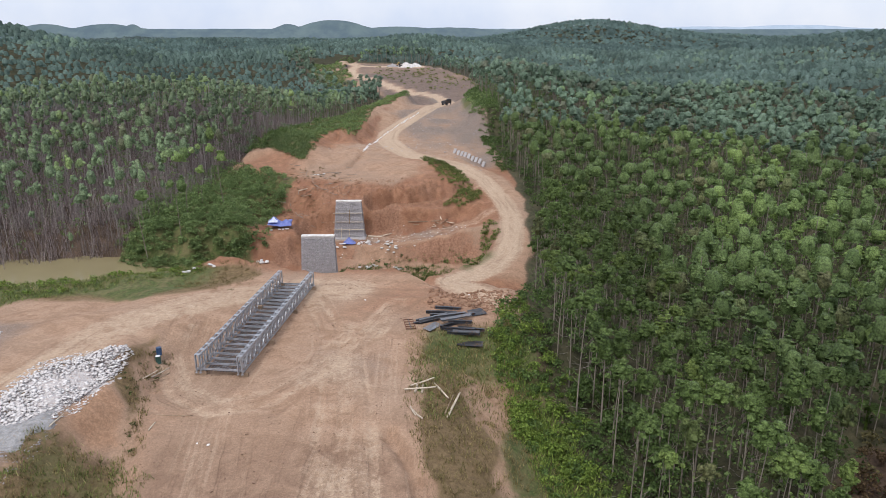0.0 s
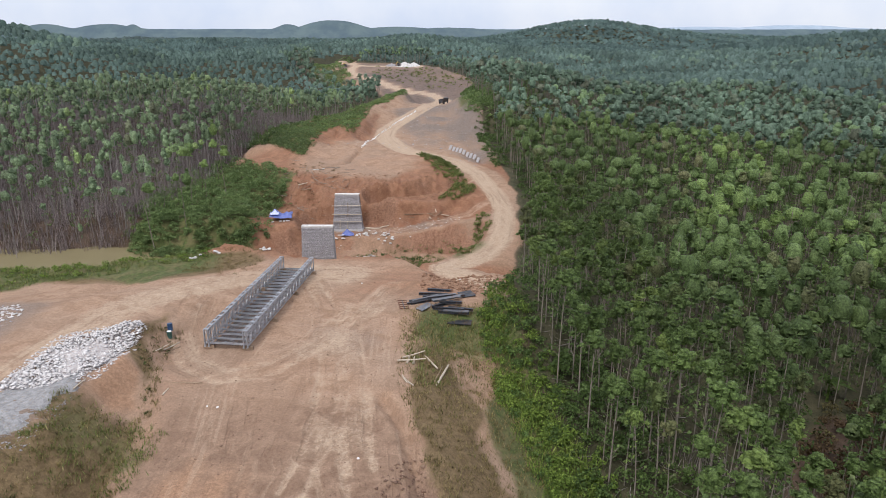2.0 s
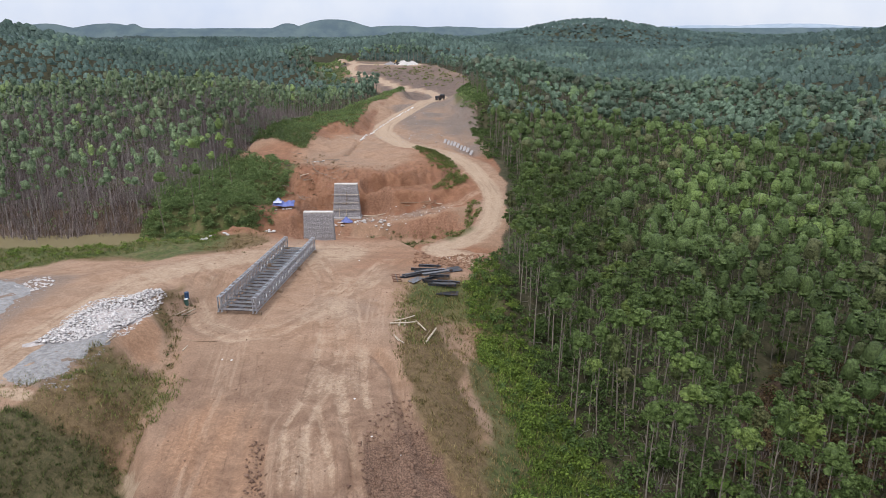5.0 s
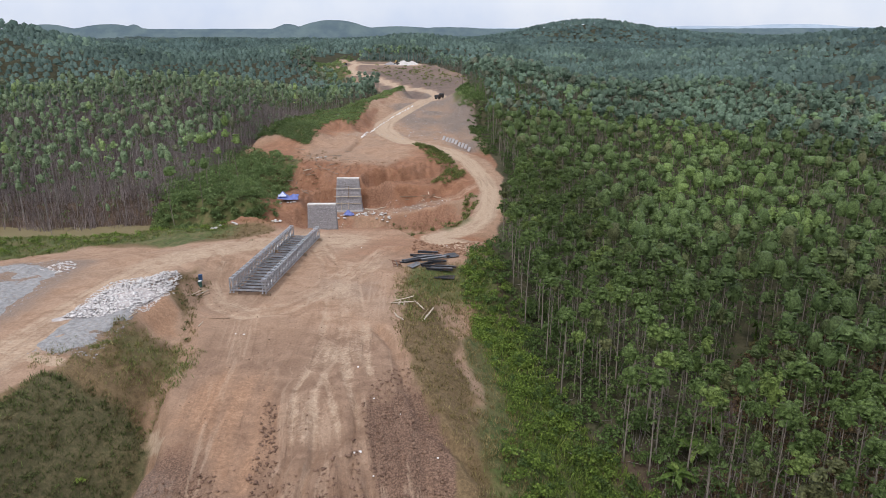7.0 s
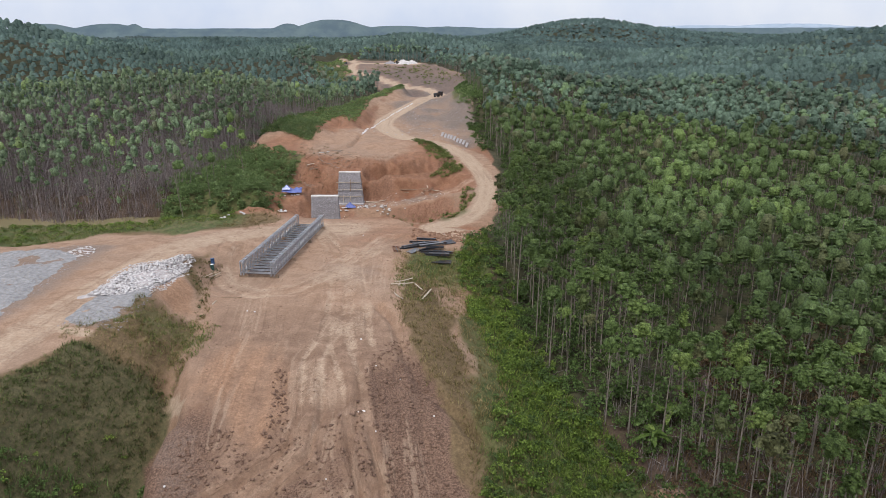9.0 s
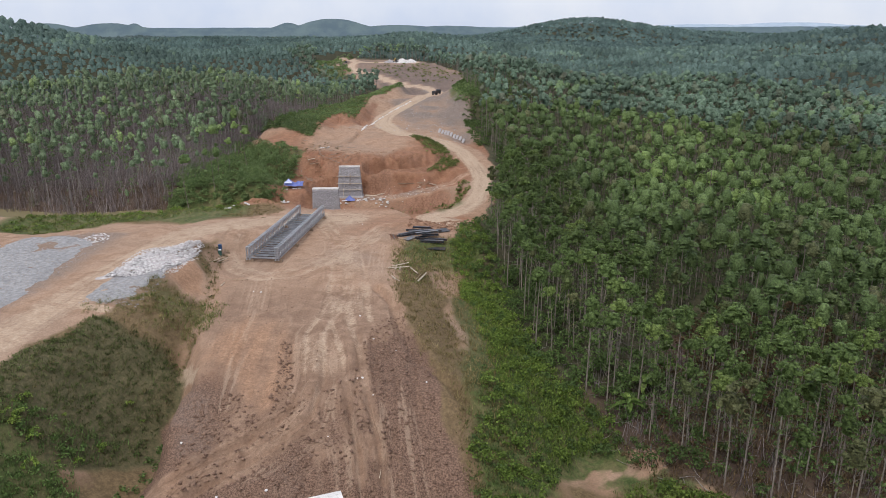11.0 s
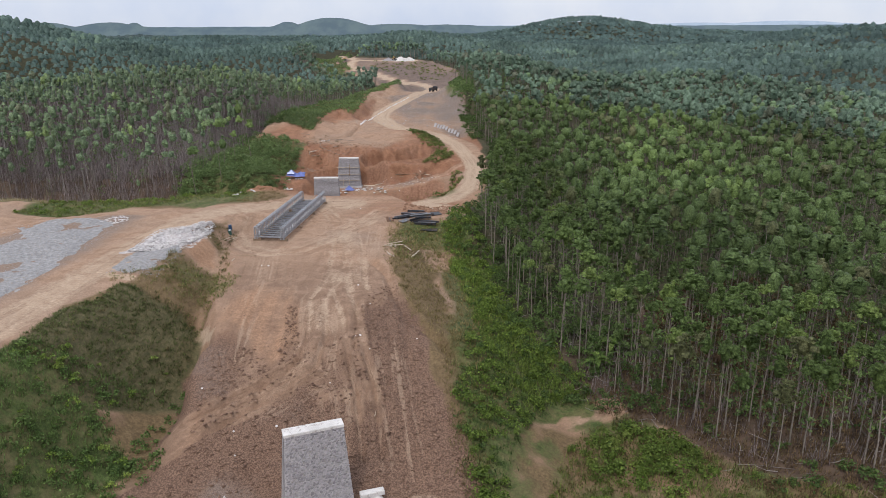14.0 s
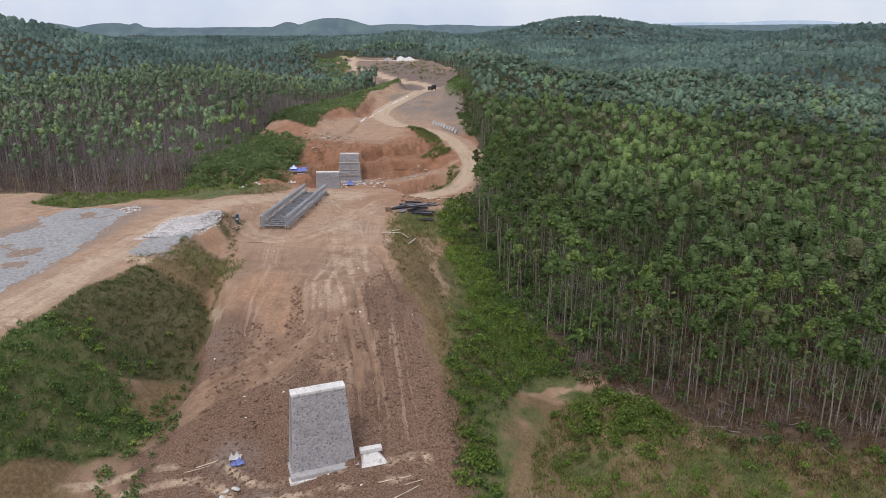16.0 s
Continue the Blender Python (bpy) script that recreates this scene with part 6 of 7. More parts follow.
# ---------------------------------------------------------------- loose stones
def strew(name, x, y, s0, s1, mat, label, category, flat=0.7, sink=0.15, power=2.0):
    s = s0 + (s1 - s0) * rng.uniform(0, 1, len(x)) ** power
    return joined(name, [rock_arrays(rng, flat, 0.5) for _ in range(8)], x, y, zat(x, y) + s * (0.5 * flat - sink) * 0.7, s, rng.uniform(0, 1, len(x)), mat, label, category)


M_LIMEBED = surface("pale_limestone_rubble", (0.30, 0.262, 0.25), (0.58, 0.535, 0.52), 1.6, 5, 0.9, 0, 0.3, (0.42, 0.33, 0.28))
CHUNKS = [(-38.8, 33), (-37.2, 41), (-33.5, 43.4), (-31, 43.8), (-30.4, 40), (-31.4, 36), (-34, 33)]
bed("gravel_bed", CHUNKS, 0.06, M_LIMEBED, "white broken limestone spread along the roadside")
x, y = inside(CHUNKS, 5600, rng)
strew("limestone_chunks", x, y, 0.07, 0.5, M_LIME, "white broken limestone chunks heaped at the roadside", "stones", 0.4, -0.55, 1.6)
x, y = inside([(-52, 46), (-47, 44.5), (-45.8, 46.5), (-48, 48.6)], 260, rng)
strew("limestone_chunks", x, y, 0.1, 0.5, M_LIME, "white limestone chunks on the crushed stone bed", "stones", 0.45)
x, y = inside([(-62, 34), (-58, 38.5), (-61, 42.5), (-57.5, 48), (-51, 49.8), (-45.5, 47), (-45.8, 22), (-46.5, 12), (-64, 10)], 2600, rng)
strew("gravel_stones", x, y, 0.06, 0.34, M_STONES, "grey stones lying on the crushed stone bed", "stones", 0.5, 0.2, 3.0)
x, y = inside([(-37.2, 28), (-34.5, 26.3), (-31.8, 28.5), (-31, 33), (-32.3, 36), (-36.6, 35.5), (-37.6, 32)], 500, rng)
strew("gravel_stones", x, y, 0.05, 0.25, M_STONES, "grey stones lying on the road shoulder", "stones", 0.5, 0.2, 3.0)
for poly, n in (([(-62, 34), (-58, 38.5), (-61, 42.5), (-57.5, 47), (-52, 48), (-47.5, 45.5), (-46, 36), (-45.8, 22), (-46.5, 12), (-64, 10)], 2600), ([(-37.2, 28), (-34.5, 26.3), (-31.8, 28.5), (-31, 33), (-32.3, 36), (-36.6, 35.5), (-37.6, 32)], 1500)):
    x, y = inside(poly, n, rng, 2.2)
    k = area_sd(x, y, poly) > -1.6
    strew("gravel_stones", x[k], y[k], 0.05, 0.26, M_STONES, "grey stones strewn over the margin of the crushed stone", "stones", 0.45, 0.2, 2.5)
x, y = inside(CHUNKS, 4200, rng, 1.6)
k = area_sd(x, y, CHUNKS) > -1.2
strew("limestone_chunks", x[k], y[k], 0.05, 0.36, M_LIME, "white limestone chips strewn round the heap", "stones", 0.4, 0.1, 2.5)
RAMP = [(-19, -6), (-20, 6), (-20, 14), (-16, 15), (-12, 12), (-6, 17), (-3.5, 26), (-1, 29), (1.5, 22), (4.5, 12), (7, 4), (8, -6)]
x, y = inside(RAMP, 15000, rng)
k = (tyre_dist(x, y) > 0.42) | (y < 5)
x, y = x[k], y[k]
strew("rubble", x, y, 0.06, 0.48, M_CLOD, "loose red-brown clods and rubble on the fill slope", "rubble", 0.65, 0.24, 3.2)
x, y = inside(RED_STREAK, 500, rng)
strew("rubble", x, y, 0.08, 0.42, M_CLOD, "dark red clods turned up in a streak down the ramp", "rubble", 0.7, 0.2, 2.0)
x, y = inside(PAD, 4200, rng, -0.5)
strew("rubble", x, y, 0.04, 0.22, M_CLOD, "small scattered clods and stones on the bare pad", "rubble", 0.6, 0.1, 2.5)
x, y = inside([(-44, 118), (-34, 100), (-28, 92), (-24, 104), (-6, 103), (4, 108), (-2, 116), (-20, 115)], 5200, rng)
strew("rubble", x, y, 0.08, 0.5, M_CLOD_RED, "red-brown clods fallen from the cut faces", "rubble", 0.75, 0.2, 3.0)
x, y = inside([(-2, 56.5), (9.5, 57), (11.5, 63), (5, 65), (-2, 62)], 1400, rng)
strew("rubble", x, y, 0.1, 0.6, M_CLOD_RED, "red clods pushed up along the pad's edge", "rubble", 0.7, 0.2, 2.5)
x, y = inside([(-34, 139), (-14, 150), (-8, 197), (-2, 214), (12, 190), (14, 140), (10, 126), (-8, 140)], 1300, rng)
strew("rubble", x, y, 0.08, 0.6, M_STONES, "grey stones and clods strewn over the cleared corridor", "rubble", 0.6, 0.2, 3.0)
x, y = inside([(-21, 94.5), (-8, 93), (3, 97), (6, 101), (-4, 101.5), (-21, 102)], 520, rng)
strew("debris", x, y, 0.05, 0.42, M_LIME, "pale broken stone and mortar left along the terrace", "debris", 0.4, 0.1, 3.0)
x, y = inside([(-30, 92), (-8, 89), (5, 93), (7, 102), (-26, 105), (-36, 99)], 260, rng)
joined("debris", sticks, x, y, zat(x, y), rng.uniform(0.3, 1.0, len(x)), rng.uniform(0, 1, len(x)), M_WOODBROWN, "offcuts of timber and sticks strewn over the ravine terraces", "debris")
# single pale boulders
lime_rock = [rock_mesh("boulder", M_LIME, rng, 0.65) for _ in range(4)]
bx, by = inside(PAD, 16, rng)
ex, ey = inside(RAMP, 18, rng)
for n, (x, y) in enumerate(zip(np.concatenate([bx, ex]), np.concatenate([by, ey]))):
    ob = new("boulder", lime_rock[n % 4])
    s = rng.uniform(0.12, 0.34)
    ob.matrix_world = stand(x, y, 0.16 * s) @ pose(0, 0, 0, 0, 0, rng.uniform(0, 360)) @ Matrix.Scale(1.2 * s, 4)
    tagged(ob, "small pale limestone boulder lying on bare earth", "stone", "stray boulders")


# ---------------------------------------------------------------- masonry bridge seats
def abutment(x, y, z0, z1, w0, w1, yaw, batter, depth, label, single=False, footing=True):
    """A battered river-stone wall with a concrete cap and a stepped footing. Its face looks along -y before the turn."""
    t = thing("bridge_abutment", pose(x, y, z0, 0, 0, yaw), label, "abutment", "bridge abutments")
    h = z1 - z0
    cap = 0.32
    bm = bmesh.new()
    lo = [bm.verts.new(p) for p in ((-w0 / 2, 0, 0), (w0 / 2, 0, 0), (w0 / 2, batter + depth + 0.9, 0), (-w0 / 2, batter + depth + 0.9, 0))]
    hi = [bm.verts.new(p) for p in ((-w1 / 2, batter, h - cap), (w1 / 2, batter, h - cap), (w1 / 2, batter + depth, h - cap), (-w1 / 2, batter + depth, h - cap))]
    bm.faces.new(lo[::-1]), bm.faces.new(hi)
    for k in range(4):
        bm.faces.new((lo[k], lo[(k + 1) % 4], hi[(k + 1) % 4], hi[k]))
    part("core", bm, M_MORTAR_PALE if single else M_MORTAR, t)
    bm = bmesh.new()
    vs = box(bm, 0, batter + depth / 2, h - cap / 2 + 0.003, w1 + 0.12, depth + 0.1, cap)
    bmesh.ops.bevel(bm, geom=bm.edges[:], offset=0.03, segments=1, affect="EDGES")
    for v in bm.verts:
        v.co += Vector((random.uniform(-1, 1), random.uniform(-1, 1), random.uniform(-1, 1))) * 0.015
    part("cap", bm, M_CONCRETE, t, "pale concrete bearing cap with chipped edges")
    if footing:
        for k, (grow, hh) in enumerate(((0.45, 0.95), (0.9, 0.45))):
            bm = bmesh.new()
            box(bm, 0, (batter + depth) / 2 - 0.2, hh / 2 - 0.15, w0 + grow, batter + depth + 0.9 + grow, hh)
            bmesh.ops.bevel(bm, geom=bm.edges[:], offset=0.05, segments=1, affect="EDGES")
            part("footing", bm, M_MORTAR_PALE if k == 0 else M_CONCRETE, t, "rough pale concrete footing step")
    stones = [rock_mesh("stone", M_STONE, rng, 0.62, 0.16) for _ in range(7)]
    arrays = [(np.array([v.co for v in m.vertices]), np.array([p.vertices for p in m.polygons])) for m in stones]
    spots = []
    size = 0.31 if single else 0.38
    ang = math.atan2(batter, h)
    zz, row = 0.25, 0
    while zz < h - cap - 0.1:
        u = zz / h
        wid = w0 + (w1 - w0) * u
        n = int(wid / size)
        for k in range(n):
            xx = -wid / 2 + (k + 0.5 + (0.45 if row % 2 else 0)) * wid / n + rng.uniform(-0.06, 0.06)
            if abs(xx) < wid / 2 - 0.08:
                spots.append((xx + rng.uniform(-0.05, 0.05), batter * zz / (h - cap) - 0.012, zz + rng.uniform(-0.07, 0.07), 0))
        d0 = depth + 0.9 * (1 - u)
        for sgn in (-1, 1):
            for k in range(int(d0 / size)):
                spots.append((sgn * wid / 2, batter * u + (k + 0.5) * size, zz, sgn))
        zz, row = zz + size * 0.8, row + 1
    m0 = pose(0, 0, 0, -math.degrees(ang))
    if single:
        front = [s for s in spots if s[3] == 0]
        rng.shuffle(front)
        singles = front[:300]
        rest = [tuple(s) for s in front[300:]] + [s for s in spots if s[3]]
        for n, (xx, yy, zc, sg) in enumerate(singles):
            ob = new("stone", stones[n % 7])
            ob.parent = t
            ob.matrix_local = Matrix.Translation((xx, yy, zc)) @ m0 @ pose(0, 0, 0, 90, 0, 0) @ pose(0, 0, 0, 0, 0, rng.uniform(0, 360)) @ Matrix.Diagonal((size * rng.uniform(1.0, 1.5), size * rng.uniform(0.8, 1.2), size * 0.09, 1))
    else:
        rest = spots
    vs, fs, off = [], [], 0
    for n, (xx, yy, zc, sg) in enumerate(rest):
        pv, pf = arrays[n % 7]
        sc = size * rng.uniform(0.62, 1.2)
        a = rng.uniform(0, 6.28)
        q = np.stack([pv[:, 0] * math.cos(a) - pv[:, 1] * math.sin(a), pv[:, 2] * 0.09, pv[:, 0] * math.sin(a) + pv[:, 1] * math.cos(a)], 1) * sc
        if sg:
            q = q[:, [1, 0, 2]]
        vs.append(q + np.array([xx, yy, zc])), fs.append(pf + off)
        off += len(pv)
    if vs:
        o = new("stonework", mesh_np("stonework", np.concatenate(vs), np.concatenate(fs), M_STONES))
        o.parent = t
        tagged(o, "grey river stones set in mortar", kind="stuff")
    return t


abutment(-6.45, 9.25, -10.5, -0.12, 7.5, 6.15, 20.5, 0.95, 1.3, "tall tapered grey river-stone bridge abutment on the fill slope", True)
abutment(-25.6, 137.8, -13.3, -0.56, 7.5, 6.65, 0, 0.9, 1.3, "grey river-stone bridge abutment rising from the ravine", False, False)
far_seat = abutment(-23.2, 168.3, -10.4, -0.56, 7.7, 6.1, 0, 0.95, 1.3, "grey river-stone bridge abutment with poles tied across it")
# poles of a scaffold on the far seat
for zz in (2.8, 4.7, 6.9):
    bm = bmesh.new()
    yy = 0.95 * zz / 9.84 - 0.3
    rod(bm, (-3.8, yy, zz), (3.8, yy - 0.03, zz + 0.05), 0.09, sides=6)
    part("scaffold_pole", bm, M_WOOD, far_seat, "pale timber scaffold pole")
for xx, zz in ((-1.9, 3.3), (0.05, 3.1), (0.2, 7.8)):
    bm = bmesh.new()
    z_lo = 0.2 if zz < 6 else 4.3
    rod(bm, (xx, 0.95 * z_lo / 9.84 - 0.45, z_lo), (xx + 0.1, 0.95 * zz / 9.84 - 0.45, zz), 0.085, sides=6)
    part("scaffold_pole", bm, M_WOODBROWN if zz > 6 else M_WOOD, far_seat)

# little wing block beside the near seat
wing = thing("concrete_wing_block", stand(-0.9, 0.0, -0.2, 0, 0, 18) @ Matrix.Scale(1.2, 4), "small pale concrete wing block with crumbling sloped foot", "concrete block")
bm = bmesh.new()
box(bm, 0, 0.35, 1.15, 2.2, 0.7, 0.45)
bmesh.ops.bevel(bm, geom=bm.edges[:], offset=0.05, segments=1, affect="EDGES")
part("beam", bm, M_CONCRETE, wing)
bm = bmesh.new()
lo = [bm.verts.new(p) for p in ((-1.2, -0.9, 0), (1.5, -0.9, 0), (1.2, 0.7, 0), (-1.1, 0.7, 0))]
hi = [bm.verts.new(p) for p in ((-0.8, 0.1, 0.95), (0.5, 0.1, 0.95), (0.6, 0.7, 0.95), (-0.8, 0.7, 0.95))]
bm.faces.new(hi)
for k in range(4):
    bm.faces.new((lo[k], lo[(k + 1) % 4], hi[(k + 1) % 4], hi[k]))
part("foot", bm, M_CONCRETE, wing)


# ---------------------------------------------------------------- the steel panel bridge
def panel_mesh(L, H):
    """One lattice panel in the y-z plane: chords, posts and diamond bracing."""
    bm = bmesh.new()
    for zz in (0.06, H - 0.06):
        for xx in (-0.05, 0.05):
            box(bm, xx, L / 2, zz, 0.05, L - 0.02, 0.11)
    for u in (0.02, 0.25, 0.5, 0.75, 0.98):
        box(bm, 0, L * u, H / 2, 0.075, 0.075, H - 0.2)
    for a, b in ((0.0, 0.5), (0.5, 1.0)):
        c = (a + b) / 2
        for p, q in (((a, 0.5), (c, 0.95)), ((c, 0.95), (b, 0.5)), ((a, 0.5), (c, 0.05)), ((c, 0.05), (b, 0.5))):
            bar(bm, (0, L * p[0], H * p[1]), (0, L * q[0], H * q[1]), 0.06)
    me = bpy.data.meshes.new("truss_panel")
    bm.to_mesh(me)
    bm.free()
    me.materials.append(M_STEEL)
    return me


def panel_bridge():
    L, H, N = 3.05, 2.2, 10
    half, gap = 2.84, 0.5
    x0, y0 = -26.7, 76.55
    t = thing("panel_bridge", pose(x0, y0, 0.62, 0, 0, -6.0), "galvanised steel lattice panel bridge without decking, parked on bare earth", "bridge")
    me = panel_mesh(L, H)
    for side in (-1, 1):
        for k in range(N):
            for inner in (0, 1):
                o = new("truss_panel", me)
                o.parent = t
                o.location = (side * (half - inner * gap), k * L, 0)
        for k in range(N * 2 + 1):
            bm = bmesh.new()
            c = side * (half - gap / 2)
            yy = min(max(k * L / 2, 0.15), N * L - 0.15)
            box(bm, c, yy, H + 0.025, gap + 0.16, 0.5, 0.045)
            for s in (-1, 1):
                box(bm, c + s * gap * 0.3, yy + 0.42, H + 0.02, 0.06, 0.7 if k < N * 2 else 0.1, 0.04)
            part("bracing_frame", bm, M_STEEL, t)
        for yy in (-0.12, N * L + 0.12):
            for inner in (0, 1):
                bm = bmesh.new()
                xx = side * (half - inner * gap)
                box(bm, xx, yy, H / 2 - 0.06, 0.12, 0.14, H + 0.18)
                box(bm, xx, yy, -0.1, 0.26, 0.3, 0.06)
                part("end_post", bm, M_STEEL, t)
    for k in range(22):
        yy = 0.3 + k * (N * L - 0.6) / 21
        bm = bmesh.new()
        w = 2 * half + 0.5
        box(bm, 0, yy, 0.33, w - 0.3, 0.11, 0.025)
        box(bm, 0, yy, 0.22, w - 0.3, 0.025, 0.2)
        box(bm, 0, yy, 0.11, w - 0.3, 0.11, 0.025)
        part("transom", bm, M_STEEL, t)
    for xx in (-1.8, -1.44, -1.08, -0.72, -0.36, 0, 0.36, 0.72, 1.08, 1.44, 1.8):
        bm = bmesh.new()
        box(bm, xx, N * L / 2, 0.02, 0.17, N * L - 0.4, 0.09)
        part("stringer", bm, M_DARKSTEEL, t, "dark steel stringer beneath the transoms")
    for k in range(N):
        bm = bmesh.new()
        for s in (-1, 1):
            bar(bm, (-1.95 * s, k * L + 0.2, 0.06), (1.95 * s, (k + 1) * L - 0.2, 0.06), 0.035)
        part("sway_brace", bm, M_STEEL, t)
    return t


panel_bridge()
# timber packing under the bridge
for yy in (0.5, 10.0, 20.0, 30.0):
    for sgn in (-1, 1):
        m = pose(-26.7, 76.55, 0, 0, 0, -6.0) @ Matrix.Translation((sgn * 2.6, yy, 0))
        x, y = m.translation.x / 1.2064, (m.translation.y - 8.78) / 1.5741
        ob = thing("packing_timber", stand(x, y, 0) @ pose(0, 0, 0, 0, 0, -6.0), "short brown timber packing block under the steel bridge", "timber", "packing timbers")
        bm = bmesh.new()
        box(bm, 0, 0, 0.2, 1.5, 0.4, 0.62)
        bmesh.ops.bevel(bm, geom=bm.edges[:], offset=0.02, segments=1, affect="EDGES")
        part("block", bm, M_WOODBROWN, ob)


# ---------------------------------------------------------------- stacked bridge steel beside the pad
def ibeam(name, x, y, lift, length, yaw, mat, w=0.36, h=0.42, tip=0.0, label=""):
    yaw, length = turned(yaw, 0.82 * length)
    x, y = 0.7 + 0.88 * (x - 0.7), 53.4 + 0.82 * (y - 53.4)
    t = thing(name, stand(x, y, 1.2 * lift, 0, tip, yaw), label or "dark steel I-beam lying in a jumbled stack", "steel beam", "stacked bridge steel")
    for nm, dz, hh, ww in (("flange", 0.02, 0.035, w), ("web", h / 2, h - 0.06, 0.03), ("flange", h - 0.02, 0.035, w)):
        bm = bmesh.new()
        box(bm, 0, 0, dz, length, ww, hh)
        part(nm, bm, mat, t)
    return t


def deck_plate(x, y, lift, length, width, yaw, mat, roll=0.0, label="flat dark steel deck panel with ribs beneath"):
    yaw, length = turned(yaw, 0.85 * length)
    x, y = 0.7 + 0.88 * (x - 0.7), 53.4 + 0.82 * (y - 53.4)
    width *= 1.25
    t = thing("deck_panel", stand(x, y, 1.2 * lift, roll, 0, yaw), label, "steel panel", "stacked bridge steel")
    bm = bmesh.new()
    box(bm, 0, 0, 0.16, length, width, 0.02)
    part("plate", bm, mat, t)
    for k in range(4):
        bm = bmesh.new()
        box(bm, 0, -width / 2 + (k + 0.5) * width / 4, 0.075, length - 0.04, 0.06, 0.15)
        part("rib", bm, mat, t)
    return t


def ladder_panel(x, y, lift, yaw, length=3.4, width=1.3):
    t = thing("lattice_panel", stand(x, y, lift, 0, 0, yaw), "rusty dark steel lattice panel lying flat on the ground", "steel panel", "stacked bridge steel")
    for s in (-1, 0, 1):
        bm = bmesh.new()
        box(bm, 0, s * width / 2, 0.06, length, 0.09, 0.12)
        part("chord", bm, M_RUST if s else M_DARKSTEEL, t)
    for k in range(5):
        bm = bmesh.new()
        box(bm, -length / 2 + 0.06 + k * (length - 0.12) / 4, 0, 0.06, 0.08, width, 0.1)
        part("rung", bm, M_RUST, t)
    return t


ladder_panel(-3.9, 53.0, 0.03, 100)
for k, (x, y, lift, ln, yaw, mt) in enumerate(((-2.0, 53.8, 0.0, 4.6, 22, 0), (-1.7, 54.5, 0.0, 4.6, 20, 0), (-1.4, 54.0, 0.35, 4.4, 27, 1), (-0.3, 56.0, 0.05, 4.6, -4, 0), (0.2, 55.3, 0.1, 4.4, 6, 0), (0.9, 54.6, 0.35, 4.6, 14, 1), (1.8, 54.0, 0.35, 4.6, 21, 1), (2.4, 55.2, 0.1, 4.2, 9, 0), (0.6, 56.6, 0.35, 3.8, -7, 0), (1.9, 51.6, 0.15, 4.6, -6, 0), (2.6, 51.1, 0.2, 4.6, -4, 0), (3.6, 51.9, 0.25, 3.8, -12, 0), (1.0, 52.7, 0.1, 3.6, 30, 0), (2.2, 52.8, 0.3, 3.4, -2, 0))):
    ibeam("steel_beam", x, y, lift, ln, yaw, (M_DARKSTEEL, M_GREYSTEEL)[mt])
deck_plate(-1.5, 52.4, 0.12, 2.4, 1.0, 48, M_GREYSTEEL, 6, "grey steel deck panel leaning on the stack")
deck_plate(1.6, 53.2, 0.75, 4.4, 0.55, 18, M_GREYSTEEL, 0, "long grey steel deck panel on top of the stack")
deck_plate(2.9, 51.0, 0.62, 3.6, 0.6, -5, M_GREYSTEEL, 0, "long grey steel deck panel on top of the stack")
deck_plate(4.6, 56.2, 0.1, 2.2, 1.6, 20, M_DARKSTEEL, 4)
deck_plate(3.4, 49.9, 0.05, 3.4, 1.4, -6, M_DARKSTEEL, 0)


# ---------------------------------------------------------------- logs and timber
def log(x, y, z, length, yaw, r, mat, tip=0.0, label="bleached peeled log lying on the ground", group="stray logs"):
    yaw, length = turned(yaw, length)
    r *= 1.2
    n = 7
    ks = np.linspace(0, 1, n)
    pts = [(0.05 * math.sin(3.1 * k + x), 0.02 * math.cos(5.0 * k), (k - 0.5) * length) for k in ks]
    v, f = tube(pts, [r * (1.05 - 0.35 * k + 0.04 * math.sin(9 * k + y)) for k in ks], 8)
    v, f = np.concatenate([v, [pts[0], pts[-1]]]), f.tolist()
    for k in range(8):
        f += [(len(v) - 2, (k + 1) % 8, k), (len(v) - 1, (n - 1) * 8 + k, (n - 1) * 8 + (k + 1) % 8)]
    me = mesh_np("log", v[:, [2, 0, 1]], f, mat, True)
    t = new("log", me)
    t.matrix_world = stand(x, y, r * 0.8 + z, 0, tip, yaw)
    return tagged(t, label, "log", group)


log(-2.0, 42.2, 0.32, 2.6, 28, 0.09, M_WOOD)
log(-2.2, 41.2, 0.22, 3.0, 6, 0.09, M_WOOD)
log(-2.6, 41.3, 0.0, 1.2, 80, 0.12, M_WOOD)
log(-2.0, 41.4, 0.0, 1.2, 84, 0.12, M_WOOD)
log(-0.2, 41.6, 0.05, 2.6, -58, 0.12, M_WOOD)
log(1.0, 40.2, 0.05, 4.6, 74, 0.14, M_WOOD, 4)
log(0.6, 40.2, 0.0, 3.2, 76, 0.08, M_WOODBROWN, 4, "brown weathered branch lying beside a log")
log(-2.3, 37.6, 0.0, 1.5, -52, 0.10, M_WOOD)
log(-2.7, 37.9, 0.1, 1.3, -66, 0.07, M_WOOD)
log(-24.2, 37.4, 0.05, 3.6, 1, 0.06, M_WOODBROWN, 0, "thin brown pole lying on the bare pad")
log(-28.6, 42.6, 0.05, 3.4, 54, 0.09, M_WOOD)
log(-28.2, 42.3, 0.08, 2.8, 48, 0.08, M_WOODBROWN, 0, "brown weathered branch lying beside a log")
log(-28.9, 42.0, 0.1, 2.6, 60, 0.07, M_WOOD)
log(-25.3, 36.0, 0.0, 1.0, 84, 0.07, M_WOOD)
log(-31.2, 33.6, 0.05, 1.5, 86, 0.06, M_WOOD)
